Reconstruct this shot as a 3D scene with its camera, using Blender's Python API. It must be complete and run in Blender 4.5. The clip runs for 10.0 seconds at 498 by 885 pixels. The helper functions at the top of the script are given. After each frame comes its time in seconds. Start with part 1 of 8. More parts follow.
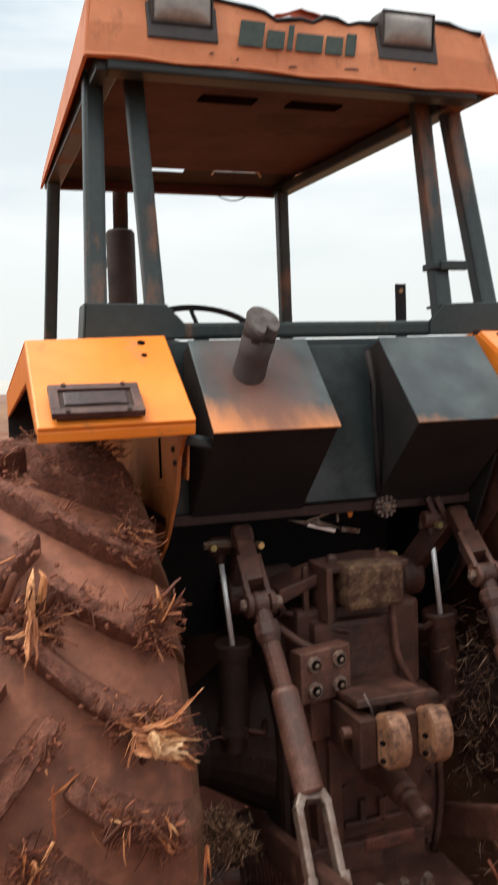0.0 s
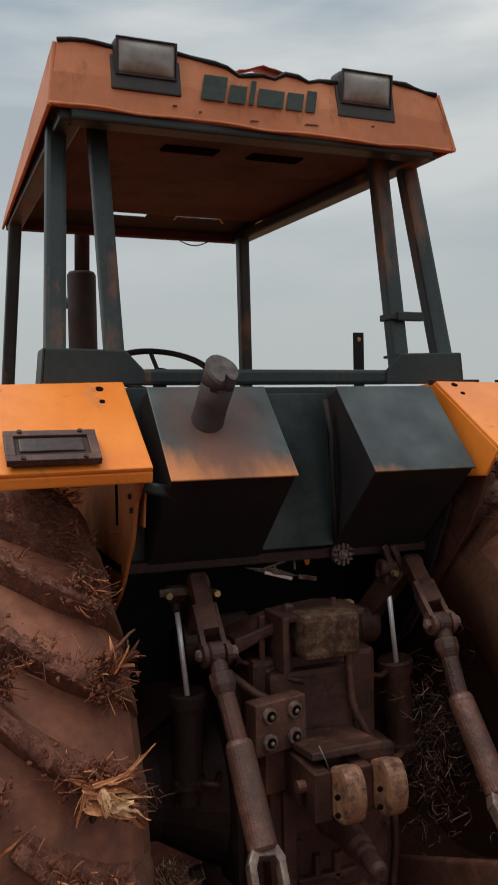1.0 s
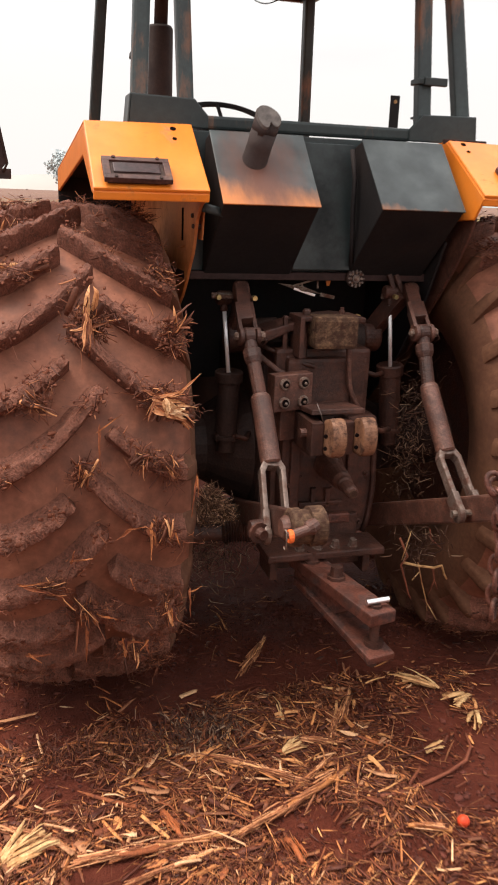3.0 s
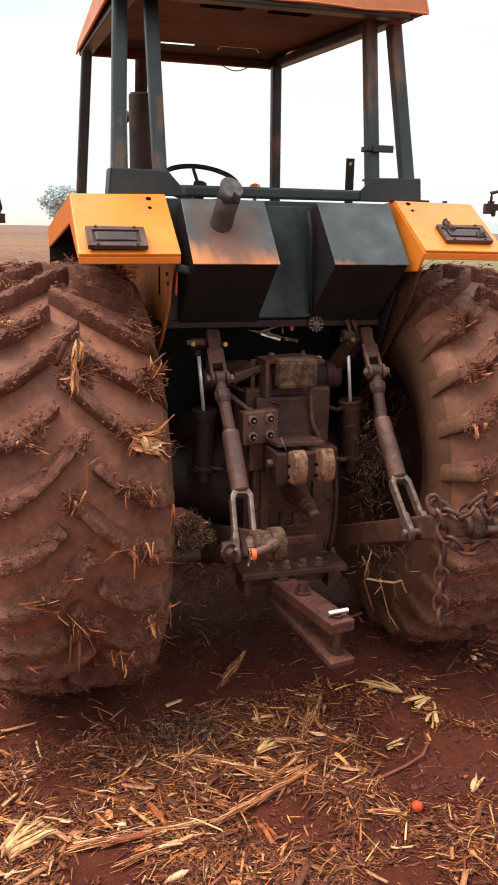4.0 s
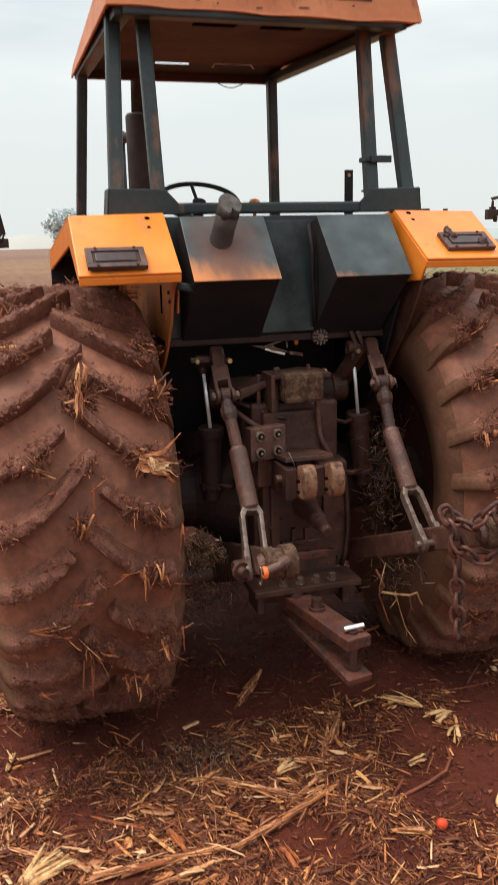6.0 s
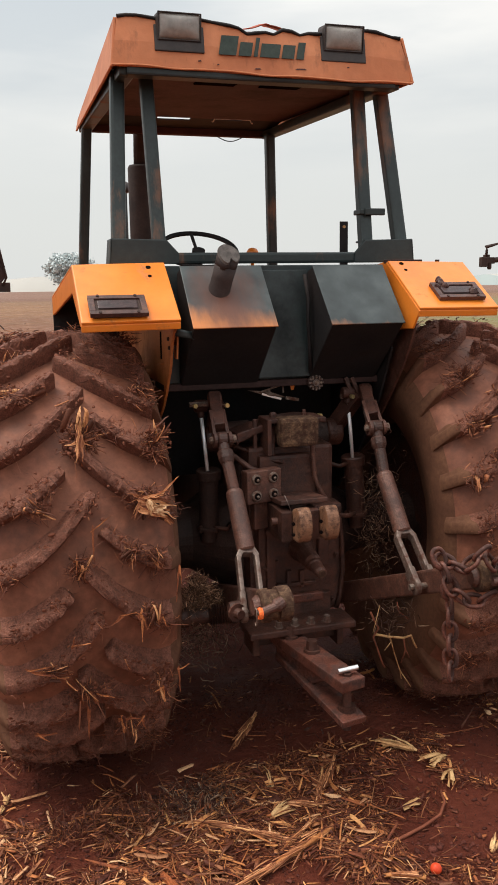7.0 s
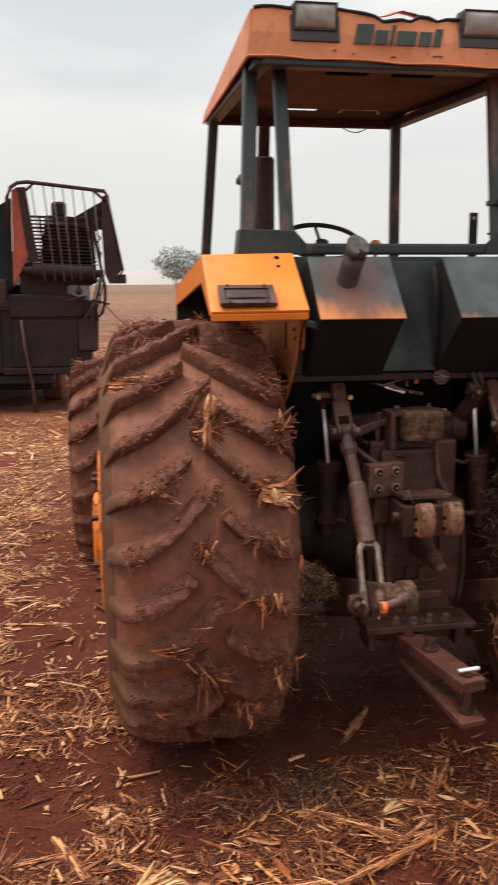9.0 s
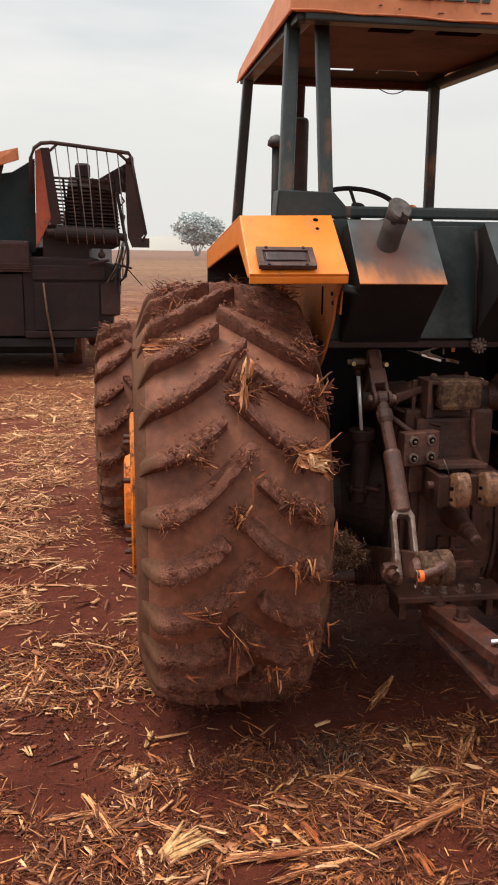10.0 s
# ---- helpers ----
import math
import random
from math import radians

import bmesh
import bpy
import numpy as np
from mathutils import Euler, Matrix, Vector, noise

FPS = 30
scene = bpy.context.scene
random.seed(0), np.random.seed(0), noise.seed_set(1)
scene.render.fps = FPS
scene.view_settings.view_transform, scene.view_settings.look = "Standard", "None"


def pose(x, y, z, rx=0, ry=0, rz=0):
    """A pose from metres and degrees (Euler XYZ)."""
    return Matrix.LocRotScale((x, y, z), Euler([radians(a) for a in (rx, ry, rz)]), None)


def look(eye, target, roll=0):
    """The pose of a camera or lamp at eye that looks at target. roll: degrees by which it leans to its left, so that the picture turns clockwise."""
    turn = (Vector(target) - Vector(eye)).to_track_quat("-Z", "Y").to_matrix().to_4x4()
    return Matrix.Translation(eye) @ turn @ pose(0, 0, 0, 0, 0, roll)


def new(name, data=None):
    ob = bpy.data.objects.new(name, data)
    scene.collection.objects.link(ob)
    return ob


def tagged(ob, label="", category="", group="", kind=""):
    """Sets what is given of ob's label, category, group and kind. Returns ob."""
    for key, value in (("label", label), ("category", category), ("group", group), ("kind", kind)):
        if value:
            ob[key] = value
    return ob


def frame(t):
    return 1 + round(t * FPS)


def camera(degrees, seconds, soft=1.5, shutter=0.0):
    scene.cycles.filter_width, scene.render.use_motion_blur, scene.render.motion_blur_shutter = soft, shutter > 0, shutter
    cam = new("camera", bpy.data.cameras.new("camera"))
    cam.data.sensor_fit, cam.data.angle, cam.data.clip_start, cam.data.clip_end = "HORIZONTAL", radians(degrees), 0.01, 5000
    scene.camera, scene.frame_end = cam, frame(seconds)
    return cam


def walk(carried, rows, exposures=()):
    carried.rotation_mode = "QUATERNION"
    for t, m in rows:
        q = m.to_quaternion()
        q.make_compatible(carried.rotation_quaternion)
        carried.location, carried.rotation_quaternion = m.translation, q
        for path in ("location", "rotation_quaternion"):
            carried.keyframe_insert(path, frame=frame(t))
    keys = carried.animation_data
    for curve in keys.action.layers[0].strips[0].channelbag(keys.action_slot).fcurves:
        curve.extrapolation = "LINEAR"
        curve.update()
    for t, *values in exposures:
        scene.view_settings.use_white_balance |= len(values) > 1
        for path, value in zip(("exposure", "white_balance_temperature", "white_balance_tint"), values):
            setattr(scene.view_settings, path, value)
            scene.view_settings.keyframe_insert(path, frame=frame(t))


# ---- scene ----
cam = camera(33.1, 10.0, soft=1.6, shutter=0.5)
PATH = [
    (0, (-0.992, -2.24, 1.96), (-0.372, -0.343, 1.824), -2.0),
    (0.5, (-0.983, -2.238, 1.985), (-0.298, -0.359, 1.957), -1.5),
    (1, (-0.986, -2.242, 1.986), (-0.272, -0.374, 1.938), -1.2),
    (1.5, (-0.985, -2.26, 1.941), (-0.351, -0.39, 1.627), -0.6),
    (2, (-1.031, -2.44, 1.916), (-0.457, -0.577, 1.47), -0.2),
    (2.5, (-1.124, -2.751, 1.894), (-0.533, -0.921, 1.345), 2.1),
    (2.7, (-1.138, -2.859, 1.851), (-0.579, -1.024, 1.284), 2.8),
    (3.8, (-1.142, -3.373, 1.969), (-0.597, -1.516, 1.463), 0.8),
    (4, (-1.145, -3.387, 1.978), (-0.587, -1.532, 1.483), 1.0),
    (4.5, (-1.146, -3.363, 1.973), (-0.543, -1.523, 1.473), 1.1),
    (5, (-1.146, -3.338, 1.966), (-0.518, -1.511, 1.451), 1.2),
    (5.5, (-1.141, -3.329, 1.962), (-0.544, -1.49, 1.451), 0.7),
    (6, (-1.125, -3.36, 1.979), (-0.589, -1.49, 1.517), -1.3),
    (6.2, (-1.124, -3.418, 1.994), (-0.596, -1.536, 1.572), -1.6),
    (7.5, (-1.155, -3.426, 1.997), (-0.586, -1.542, 1.64), -0.3),
    (8, (-1.159, -3.43, 1.998), (-0.588, -1.547, 1.642), -0.1),
    (8.5, (-1.171, -3.421, 1.988), (-0.663, -1.52, 1.628), -0.4),
    (9, (-1.227, -3.406, 1.982), (-0.911, -1.467, 1.609), -0.3),
    (9.5, (-1.27, -3.375, 1.968), (-1.031, -1.431, 1.563), 0.3),
    (10, (-1.296, -3.369, 1.961), (-1.018, -1.439, 1.515), 0.7),
]
EXPOSURES = [(0, .40, 6350, 5), (0.3, -.14, 6250, 4), (0.6, -.34, 6200, 4), (1.0, -.5, 6200, 4), (1.3, -.37, 6300, 7), (1.5, -.05, 6450, 11), (1.7, .4, 6500, 14), (2.0, 1.1, 6450, 16), (2.5, .47, 6850, 15), (3.8, .55, 6450, 8), (4.5, .39, 6350, 5), (5.0, .2, 6300, 3), (5.8, .27, 6300, 4), (6.3, .26, 6350, 5), (7.3, .1, 6550, 8), (8.5, .17, 6600, 9), (9.2, .21, 6620, 9), (10, .2, 6650, 9)]
walk(cam, [(t, look(eye, target, roll)) for t, eye, target, roll in PATH], EXPOSURES)

# ---- world and light ----
world = bpy.data.worlds.new("overcast_sky")
scene.world = world
world.use_nodes = True
wn, wl = world.node_tree.nodes, world.node_tree.links
wn.clear()
w_out = wn.new("ShaderNodeOutputWorld")
w_bg = wn.new("ShaderNodeBackground")
w_sky = wn.new("ShaderNodeTexSky")
w_sky.sky_type = "NISHITA"
w_sky.sun_disc = False
w_sky.sun_elevation, w_sky.sun_rotation = radians(67), radians(281)
w_sky.dust_density = 4.0
w_dim = wn.new("ShaderNodeVectorMath")
w_dim.operation = "SCALE"
w_dim.inputs["Scale"].default_value = 0.10
w_co = wn.new("ShaderNodeTexCoord")
w_map = wn.new("ShaderNodeMapping")
w_map.inputs["Scale"].default_value = (1.2, 1.6, 5.5)
w_noise = wn.new("ShaderNodeTexNoise")
w_noise.inputs["Scale"].default_value = 1.7
w_noise.inputs["Detail"].default_value = 5
w_noise.inputs["Roughness"].default_value = 0.5
w_ramp = wn.new("ShaderNodeValToRGB")
w_ramp.color_ramp.elements[0].position, w_ramp.color_ramp.elements[0].color = 0.38, (0.56, 0.61, 0.665, 1)
w_ramp.color_ramp.elements[1].position, w_ramp.color_ramp.elements[1].color = 0.62, (1.06, 1.02, 0.985, 1)
w_sep = wn.new("ShaderNodeSeparateXYZ")
w_low = wn.new("ShaderNodeMapRange")
w_low.inputs["From Min"].default_value, w_low.inputs["From Max"].default_value = 0.10, 0.42
w_haze = wn.new("ShaderNodeMix")
w_haze.data_type = "RGBA"
w_haze.inputs["A"].default_value = (0.71, 0.71, 0.70, 1)
w_mix = wn.new("ShaderNodeMix")
w_mix.data_type = "RGBA"
w_mix.inputs["Factor"].default_value = 0.9
wl.new(w_co.outputs["Generated"], w_map.inputs["Vector"])
wl.new(w_map.outputs["Vector"], w_noise.inputs["Vector"])
wl.new(w_noise.outputs["Fac"], w_ramp.inputs["Fac"])
wl.new(w_co.outputs["Generated"], w_sep.inputs["Vector"])
wl.new(w_sep.outputs["Z"], w_low.inputs["Value"])
wl.new(w_low.outputs["Result"], w_haze.inputs["Factor"])
wl.new(w_ramp.outputs["Color"], w_haze.inputs["B"])
wl.new(w_sky.outputs["Color"], w_dim.inputs[0])
wl.new(w_dim.outputs["Vector"], w_mix.inputs["A"])
w_up = wn.new("ShaderNodeMapRange")
w_up.inputs["From Min"].default_value, w_up.inputs["From Max"].default_value = 0.45, 1.0
w_up.inputs["To Min"].default_value, w_up.inputs["To Max"].default_value = 1.0, 2.25
w_zenith = wn.new("ShaderNodeVectorMath")
w_zenith.operation = "SCALE"
wl.new(w_sep.outputs["Z"], w_up.inputs["Value"])
wl.new(w_up.outputs["Result"], w_zenith.inputs["Scale"])
wl.new(w_haze.outputs["Result"], w_zenith.inputs[0])
wl.new(w_zenith.outputs["Vector"], w_mix.inputs["B"])
wl.new(w_mix.outputs["Result"], w_bg.inputs["Color"])
w_bg.inputs["Strength"].default_value = 1.06
wl.new(w_bg.outputs["Background"], w_out.inputs["Surface"])

sun_data = bpy.data.lights.new("sun", "SUN")
sun_data.energy, sun_data.angle, sun_data.color = 2.45, radians(30), (1.0, 0.90, 0.79)
sun = new("sun", sun_data)
sun.matrix_world = look((-8, 1.5, 19), (0, 0, 0))

# ---- materials ----


def ramp_of(nodes, stops):
    r = nodes.new("ShaderNodeValToRGB")
    els = r.color_ramp.elements
    while len(els) < len(stops):
        els.new(0.5)
    for e, (p, c) in zip(els, stops):
        e.position, e.color = p, (*c, 1)
    return r


def surface(name, stops, scale=6.0, rough=0.7, metal=0.0, dirt=None, dirt_at=(0.45, 0.65), dirt_scale=3.0, bump=0.3,
            bump_scale=60.0, fine=0.25, island=0.0, thing=0.0, rough_dirt=0.9, stretch=(1, 1, 1), spec=0.22, bump_dist=0.004, dirt_stretch=(1, 1, 1)):
    """A worn surface: colour stops by a coarse noise, a fine grain, a layer of dirt with its own shape, and relief."""
    m = bpy.data.materials.new(name)
    m.use_nodes = True
    n, l = m.node_tree.nodes, m.node_tree.links
    b = n["Principled BSDF"]
    co = n.new("ShaderNodeTexCoord")
    mp = n.new("ShaderNodeMapping")
    mp.inputs["Scale"].default_value = stretch
    l.new(co.outputs["Object"], mp.inputs["Vector"])
    big = n.new("ShaderNodeTexNoise")
    big.inputs["Scale"].default_value, big.inputs["Detail"].default_value = scale, 4
    big.inputs["Roughness"].default_value = 0.6
    l.new(mp.outputs["Vector"], big.inputs["Vector"])
    fac = big.outputs["Fac"]
    if island or thing:
        if island:
            src = n.new("ShaderNodeNewGeometry").outputs["Random Per Island"]
        else:
            src = n.new("ShaderNodeObjectInfo").outputs["Random"]
        mixf = n.new("ShaderNodeMix")
        mixf.inputs["Factor"].default_value = island or thing
        l.new(fac, mixf.inputs["A"])
        l.new(src, mixf.inputs["B"])
        fac = mixf.outputs["Result"]
    col = ramp_of(n, stops)
    l.new(fac, col.inputs["Fac"])
    out = col.outputs["Color"]
    small = n.new("ShaderNodeTexNoise")
    small.inputs["Scale"].default_value, small.inputs["Detail"].default_value = bump_scale, 6
    small.inputs["Roughness"].default_value = 0.65
    l.new(mp.outputs["Vector"], small.inputs["Vector"])
    if fine:
        grey = ramp_of(n, [(0.25, (1 - fine,) * 3), (0.75, (1 + fine,) * 3)])
        l.new(small.outputs["Fac"], grey.inputs["Fac"])
        mul = n.new("ShaderNodeMix")
        mul.data_type, mul.blend_type = "RGBA", "MULTIPLY"
        mul.inputs["Factor"].default_value = 1
        l.new(out, mul.inputs["A"])
        l.new(grey.outputs["Color"], mul.inputs["B"])
        out = mul.outputs["Result"]
    b.inputs["Roughness"].default_value = rough
    if dirt:
        dn = n.new("ShaderNodeTexNoise")
        dn.inputs["Scale"].default_value, dn.inputs["Detail"].default_value = dirt_scale, 7
        dn.inputs["Roughness"].default_value = 0.68
        shift = n.new("ShaderNodeMapping")
        shift.inputs["Location"].default_value = (3.1, 7.7, 1.3)
        shift.inputs["Scale"].default_value = dirt_stretch
        l.new(co.outputs["Object"], shift.inputs["Vector"])
        l.new(shift.outputs["Vector"], dn.inputs["Vector"])
        mr = n.new("ShaderNodeMapRange")
        mr.inputs["From Min"].default_value, mr.inputs["From Max"].default_value = dirt_at
        l.new(dn.outputs["Fac"], mr.inputs["Value"])
        mx = n.new("ShaderNodeMix")
        mx.data_type = "RGBA"
        l.new(mr.outputs["Result"], mx.inputs["Factor"])
        l.new(out, mx.inputs["A"])
        mx.inputs["B"].default_value = (*dirt, 1)
        out = mx.outputs["Result"]
        rr = n.new("ShaderNodeMapRange")
        rr.inputs["To Min"].default_value, rr.inputs["To Max"].default_value = rough, rough_dirt
        l.new(mr.outputs["Result"], rr.inputs["Value"])
        l.new(rr.outputs["Result"], b.inputs["Roughness"])
        if metal:
            mm = n.new("ShaderNodeMapRange")
            mm.inputs["To Min"].default_value, mm.inputs["To Max"].default_value = metal, 0.0
            l.new(mr.outputs["Result"], mm.inputs["Value"])
            l.new(mm.outputs["Result"], b.inputs["Metallic"])
    elif metal:
        b.inputs["Metallic"].default_value = metal
    l.new(out, b.inputs["Base Color"])
    b.inputs["Specular IOR Level"].default_value = spec
    if bump:
        bp = n.new("ShaderNodeBump")
        bp.inputs["Strength"].default_value, bp.inputs["Distance"].default_value = bump, bump_dist
        l.new(small.outputs["Fac"], bp.inputs["Height"])
        l.new(bp.outputs["Normal"], b.inputs["Normal"])
    return m


M_orange = surface("orange_fender_paint", [(0.3, (0.66, 0.17, 0.018)), (0.5, (0.74, 0.205, 0.022)), (0.7, (0.80, 0.245, 0.035))], 3.5, 0.36, dirt=(0.30, 0.115, 0.045), dirt_at=(0.62, 0.78), dirt_scale=9, bump=0.12, bump_scale=22, fine=0.07, spec=0.45)
M_chipped = surface("chipped_orange_paint", [(0.3, (0.62, 0.15, 0.018)), (0.7, (0.78, 0.22, 0.03))], 6, 0.5, dirt=(0.09, 0.038, 0.024), dirt_at=(0.50, 0.60), dirt_scale=11, bump=0.3, fine=0.2)
M_plain = surface("dark_frame_paint", [(0.3, (0.012, 0.018, 0.019)), (0.7, (0.026, 0.036, 0.037))], 4, 0.42, dirt=(0.06, 0.035, 0.025), dirt_at=(0.58, 0.8), bump=0.12, fine=0.2, spec=0.4)
M_fender_in = surface("stained_orange_panel", [(0.3, (0.47, 0.150, 0.048)), (0.7, (0.60, 0.205, 0.060))], 3, 0.55, dirt=(0.17, 0.060, 0.030), dirt_at=(0.50, 0.80), dirt_scale=3.5, bump=0.12, fine=0.15)
M_roof = surface("faded_roof_paint", [(0.3, (0.46, 0.150, 0.064)), (0.5, (0.53, 0.188, 0.082)), (0.7, (0.59, 0.228, 0.107))], 5, 0.55, dirt=(0.20, 0.085, 0.052), dirt_at=(0.56, 0.78), dirt_scale=7, dirt_stretch=(1.6, 1, 0.7), bump=0.2, bump_scale=14, bump_dist=0.01, fine=0.10, spec=0.3)
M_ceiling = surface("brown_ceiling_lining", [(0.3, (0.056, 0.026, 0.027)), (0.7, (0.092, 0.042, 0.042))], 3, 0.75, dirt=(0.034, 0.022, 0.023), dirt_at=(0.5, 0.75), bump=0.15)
M_green = surface("dark_green_frame_paint", [(0.3, (0.013, 0.020, 0.021)), (0.7, (0.028, 0.040, 0.040))], 4, 0.42, dirt=(0.34, 0.135, 0.062), dirt_at=(0.55, 0.80), dirt_scale=2.6, dirt_stretch=(2.0, 2.0, 0.55), bump=0.12, fine=0.25, spec=0.4)
M_panel = surface("green_grey_panel", [(0.3, (0.012, 0.020, 0.021)), (0.7, (0.027, 0.041, 0.042))], 5, 0.38, dirt=(0.010, 0.013, 0.014), dirt_at=(0.50, 0.72), bump=0.1, fine=0.2, spec=0.5)
# near-black; also stands for shade on the fender lining and added plates
M_black = surface("near_black_paint", [(0.3, (0.012, 0.011, 0.012)), (0.7, (0.023, 0.020, 0.020))], 4, 0.62, spec=0.22, dirt=(0.030, 0.019, 0.016), dirt_at=(0.5, 0.8), bump=0.15)
M_iron = surface("muddy_cast_iron", [(0.3, (0.0256, 0.0104, 0.00738)), (0.7, (0.0600, 0.0210, 0.0132))], 9, 0.5, dirt=(0.104, 0.0365, 0.0220), dirt_at=(0.47, 0.72), dirt_scale=14, bump=0.8, bump_scale=90, fine=0.5, spec=0.42, rough_dirt=0.75)
M_iron_dark = surface("oily_dark_iron", [(0.3, (0.024, 0.014, 0.012)), (0.7, (0.048, 0.024, 0.018))], 7, 0.6, spec=0.25, dirt=(0.078, 0.034, 0.024), dirt_at=(0.54, 0.78), dirt_scale=12, bump=0.5, bump_scale=110, fine=0.5)
M_link = surface("rusty_link_steel", [(0.3, (0.048, 0.0176, 0.0112)), (0.5, (0.096, 0.0352, 0.0224)), (0.7, (0.148, 0.0656, 0.0448))], 16, 0.5, metal=0.1, dirt=(0.0544, 0.0208, 0.0136), dirt_at=(0.46, 0.66), dirt_scale=26, bump=0.45, bump_scale=130, fine=0.5, spec=0.6, rough_dirt=0.65)
M_worn = surface("worn_iron_casting", [(0.3, (0.060, 0.034, 0.021)), (0.7, (0.165, 0.092, 0.052))], 30, 0.7, dirt=(0.045, 0.021, 0.014), dirt_at=(0.40, 0.60), dirt_scale=38, bump=0.5, bump_scale=120, fine=0.45, spec=0.18)
M_pad = surface("rubbed_tan_iron", [(0.3, (0.165, 0.076, 0.042)), (0.7, (0.26, 0.125, 0.070))], 14, 0.5, dirt=(0.06, 0.028, 0.018), dirt_at=(0.50, 0.64), dirt_scale=26, bump=0.4, bump_scale=110, fine=0.4, spec=0.35)
M_chrome = surface("chromed_steel", [(0.3, (0.86, 0.86, 0.86)), (0.7, (0.93, 0.93, 0.93))], 5, 0.32, metal=1.0, bump=0, fine=0)
M_rod = surface("polished_ram_steel", [(0.3, (0.90, 0.90, 0.90)), (0.7, (0.95, 0.95, 0.95))], 5, 0.40, metal=0.45, bump=0, fine=0, spec=0.8)
M_bolt = surface("zinc_bolt", [(0.3, (0.16, 0.12, 0.095)), (0.7, (0.30, 0.24, 0.20))], 30, 0.4, metal=0.7, dirt=(0.09, 0.035, 0.022), dirt_at=(0.42, 0.6), dirt_scale=30, bump=0.2)
M_brass = surface("brass", [(0.3, (0.55, 0.42, 0.18)), (0.7, (0.68, 0.54, 0.26))], 20, 0.35, metal=0.8, bump=0)
M_lug = surface("mud_caked_tread_rubber", [(0.25, (0.1091, 0.0417, 0.0274)), (0.5, (0.1851, 0.0717, 0.0464)), (0.75, (0.2611, 0.1062, 0.0719))], 26, 0.65, dirt=(0.0760, 0.0301, 0.0208), dirt_at=(0.52, 0.80), dirt_scale=30, bump=1.0, bump_scale=140, fine=0.6, rough_dirt=0.45, bump_dist=0.010)
M_rubber = surface("mud_coated_tyre_rubber", [(0.25, (0.1316, 0.0480, 0.0289)), (0.5, (0.2114, 0.0796, 0.0476)), (0.75, (0.2914, 0.1171, 0.0711))], 4.5, 0.66, dirt=(0.0986, 0.0422, 0.0289), dirt_at=(0.48, 0.74), dirt_scale=5, bump=0.4, bump_scale=30, fine=0.3, rough_dirt=0.45, spec=0.24)
M_side = surface("dusty_tyre_sidewall", [(0.3, (0.0960, 0.0431, 0.0258)), (0.7, (0.1493, 0.0688, 0.0401))], 4, 0.75, dirt=(0.0746, 0.0306, 0.0196), spec=0.12, dirt_at=(0.5, 0.75), bump=0.3, fine=0.25)
M_rust = surface("red_rusty_bar", [(0.3, (0.066, 0.022, 0.015)), (0.7, (0.165, 0.057, 0.038))], 12, 0.42, metal=0.15, dirt=(0.05, 0.021, 0.016), dirt_at=(0.48, 0.62), dirt_scale=20, bump=0.5, bump_scale=120, fine=0.5, spec=0.45)
M_soil = surface("damp_red_soil", [(0.3, (0.0630, 0.0168, 0.0112)), (0.7, (0.1418, 0.0395, 0.0262))], 20, 0.8, island=0.4, bump=0.8, bump_scale=120, fine=0.4, bump_dist=0.006)
M_mud = surface("clotted_red_mud", [(0.3, (0.1100, 0.0336, 0.0184)), (0.7, (0.1900, 0.0633, 0.0358))], 12, 0.8, dirt=(0.2400, 0.0939, 0.0542), dirt_at=(0.55, 0.75), dirt_scale=25, bump=0.9, bump_scale=90, fine=0.4, bump_dist=0.006)
M_lamp_body = surface("lamp_housing", [(0.3, (0.022, 0.017, 0.017)), (0.7, (0.045, 0.034, 0.031))], 8, 0.55, bump=0.1, spec=0.4)
M_lens = surface("clouded_lamp_glass", [(0.3, (0.19, 0.172, 0.155)), (0.7, (0.32, 0.295, 0.268))], 14, 0.22, dirt=(0.12, 0.09, 0.075), dirt_at=(0.5, 0.72), dirt_scale=9, bump=0.1, bump_scale=30, fine=0.12, rough_dirt=0.5, spec=0.7)
M_tail = surface("burnt_tail_light", [(0.3, (0.045, 0.022, 0.020)), (0.7, (0.10, 0.048, 0.040))], 14, 0.45, dirt=(0.16, 0.085, 0.06), dirt_at=(0.52, 0.7), dirt_scale=22, bump=0.4, bump_scale=90, fine=0.4, spec=0.35)
M_tail_dark = surface("melted_lamp_lens", [(0.3, (0.022, 0.012, 0.013)), (0.7, (0.055, 0.028, 0.028))], 18, 0.4, dirt=(0.11, 0.055, 0.045), dirt_at=(0.58, 0.72), dirt_scale=30, bump=0.4, bump_scale=90, fine=0.4, spec=0.4)
# painted stand-in for the darkness inside holes and slots
M_hole = surface("painted_hole_dark", [(0.3, (0.006, 0.004, 0.004)), (0.7, (0.012, 0.008, 0.007))], 9, 0.95, bump=0, spec=0.0)
M_stub = surface("burnt_pipe", [(0.3, (0.030, 0.021, 0.020)), (0.7, (0.060, 0.041, 0.037))], 7, 0.75, bump=0.3, fine=0.2, spec=0.3)
M_stub_top = surface("scaled_grey_pipe_top", [(0.3, (0.060, 0.052, 0.050)), (0.7, (0.125, 0.108, 0.100))], 22, 0.85, bump=0.5, fine=0.3)
M_mark = surface("dark_green_lettering_paint", [(0.3, (0.03, 0.045, 0.04)), (0.7, (0.05, 0.065, 0.055))], 10, 0.6, bump=0)
M_red = surface("red_combine_paint", [(0.3, (0.27, 0.055, 0.032)), (0.7, (0.42, 0.095, 0.05))], 2, 0.6, dirt=(0.10, 0.052, 0.042), dirt_at=(0.46, 0.66), dirt_scale=2.5, bump=0.15, fine=0.3)
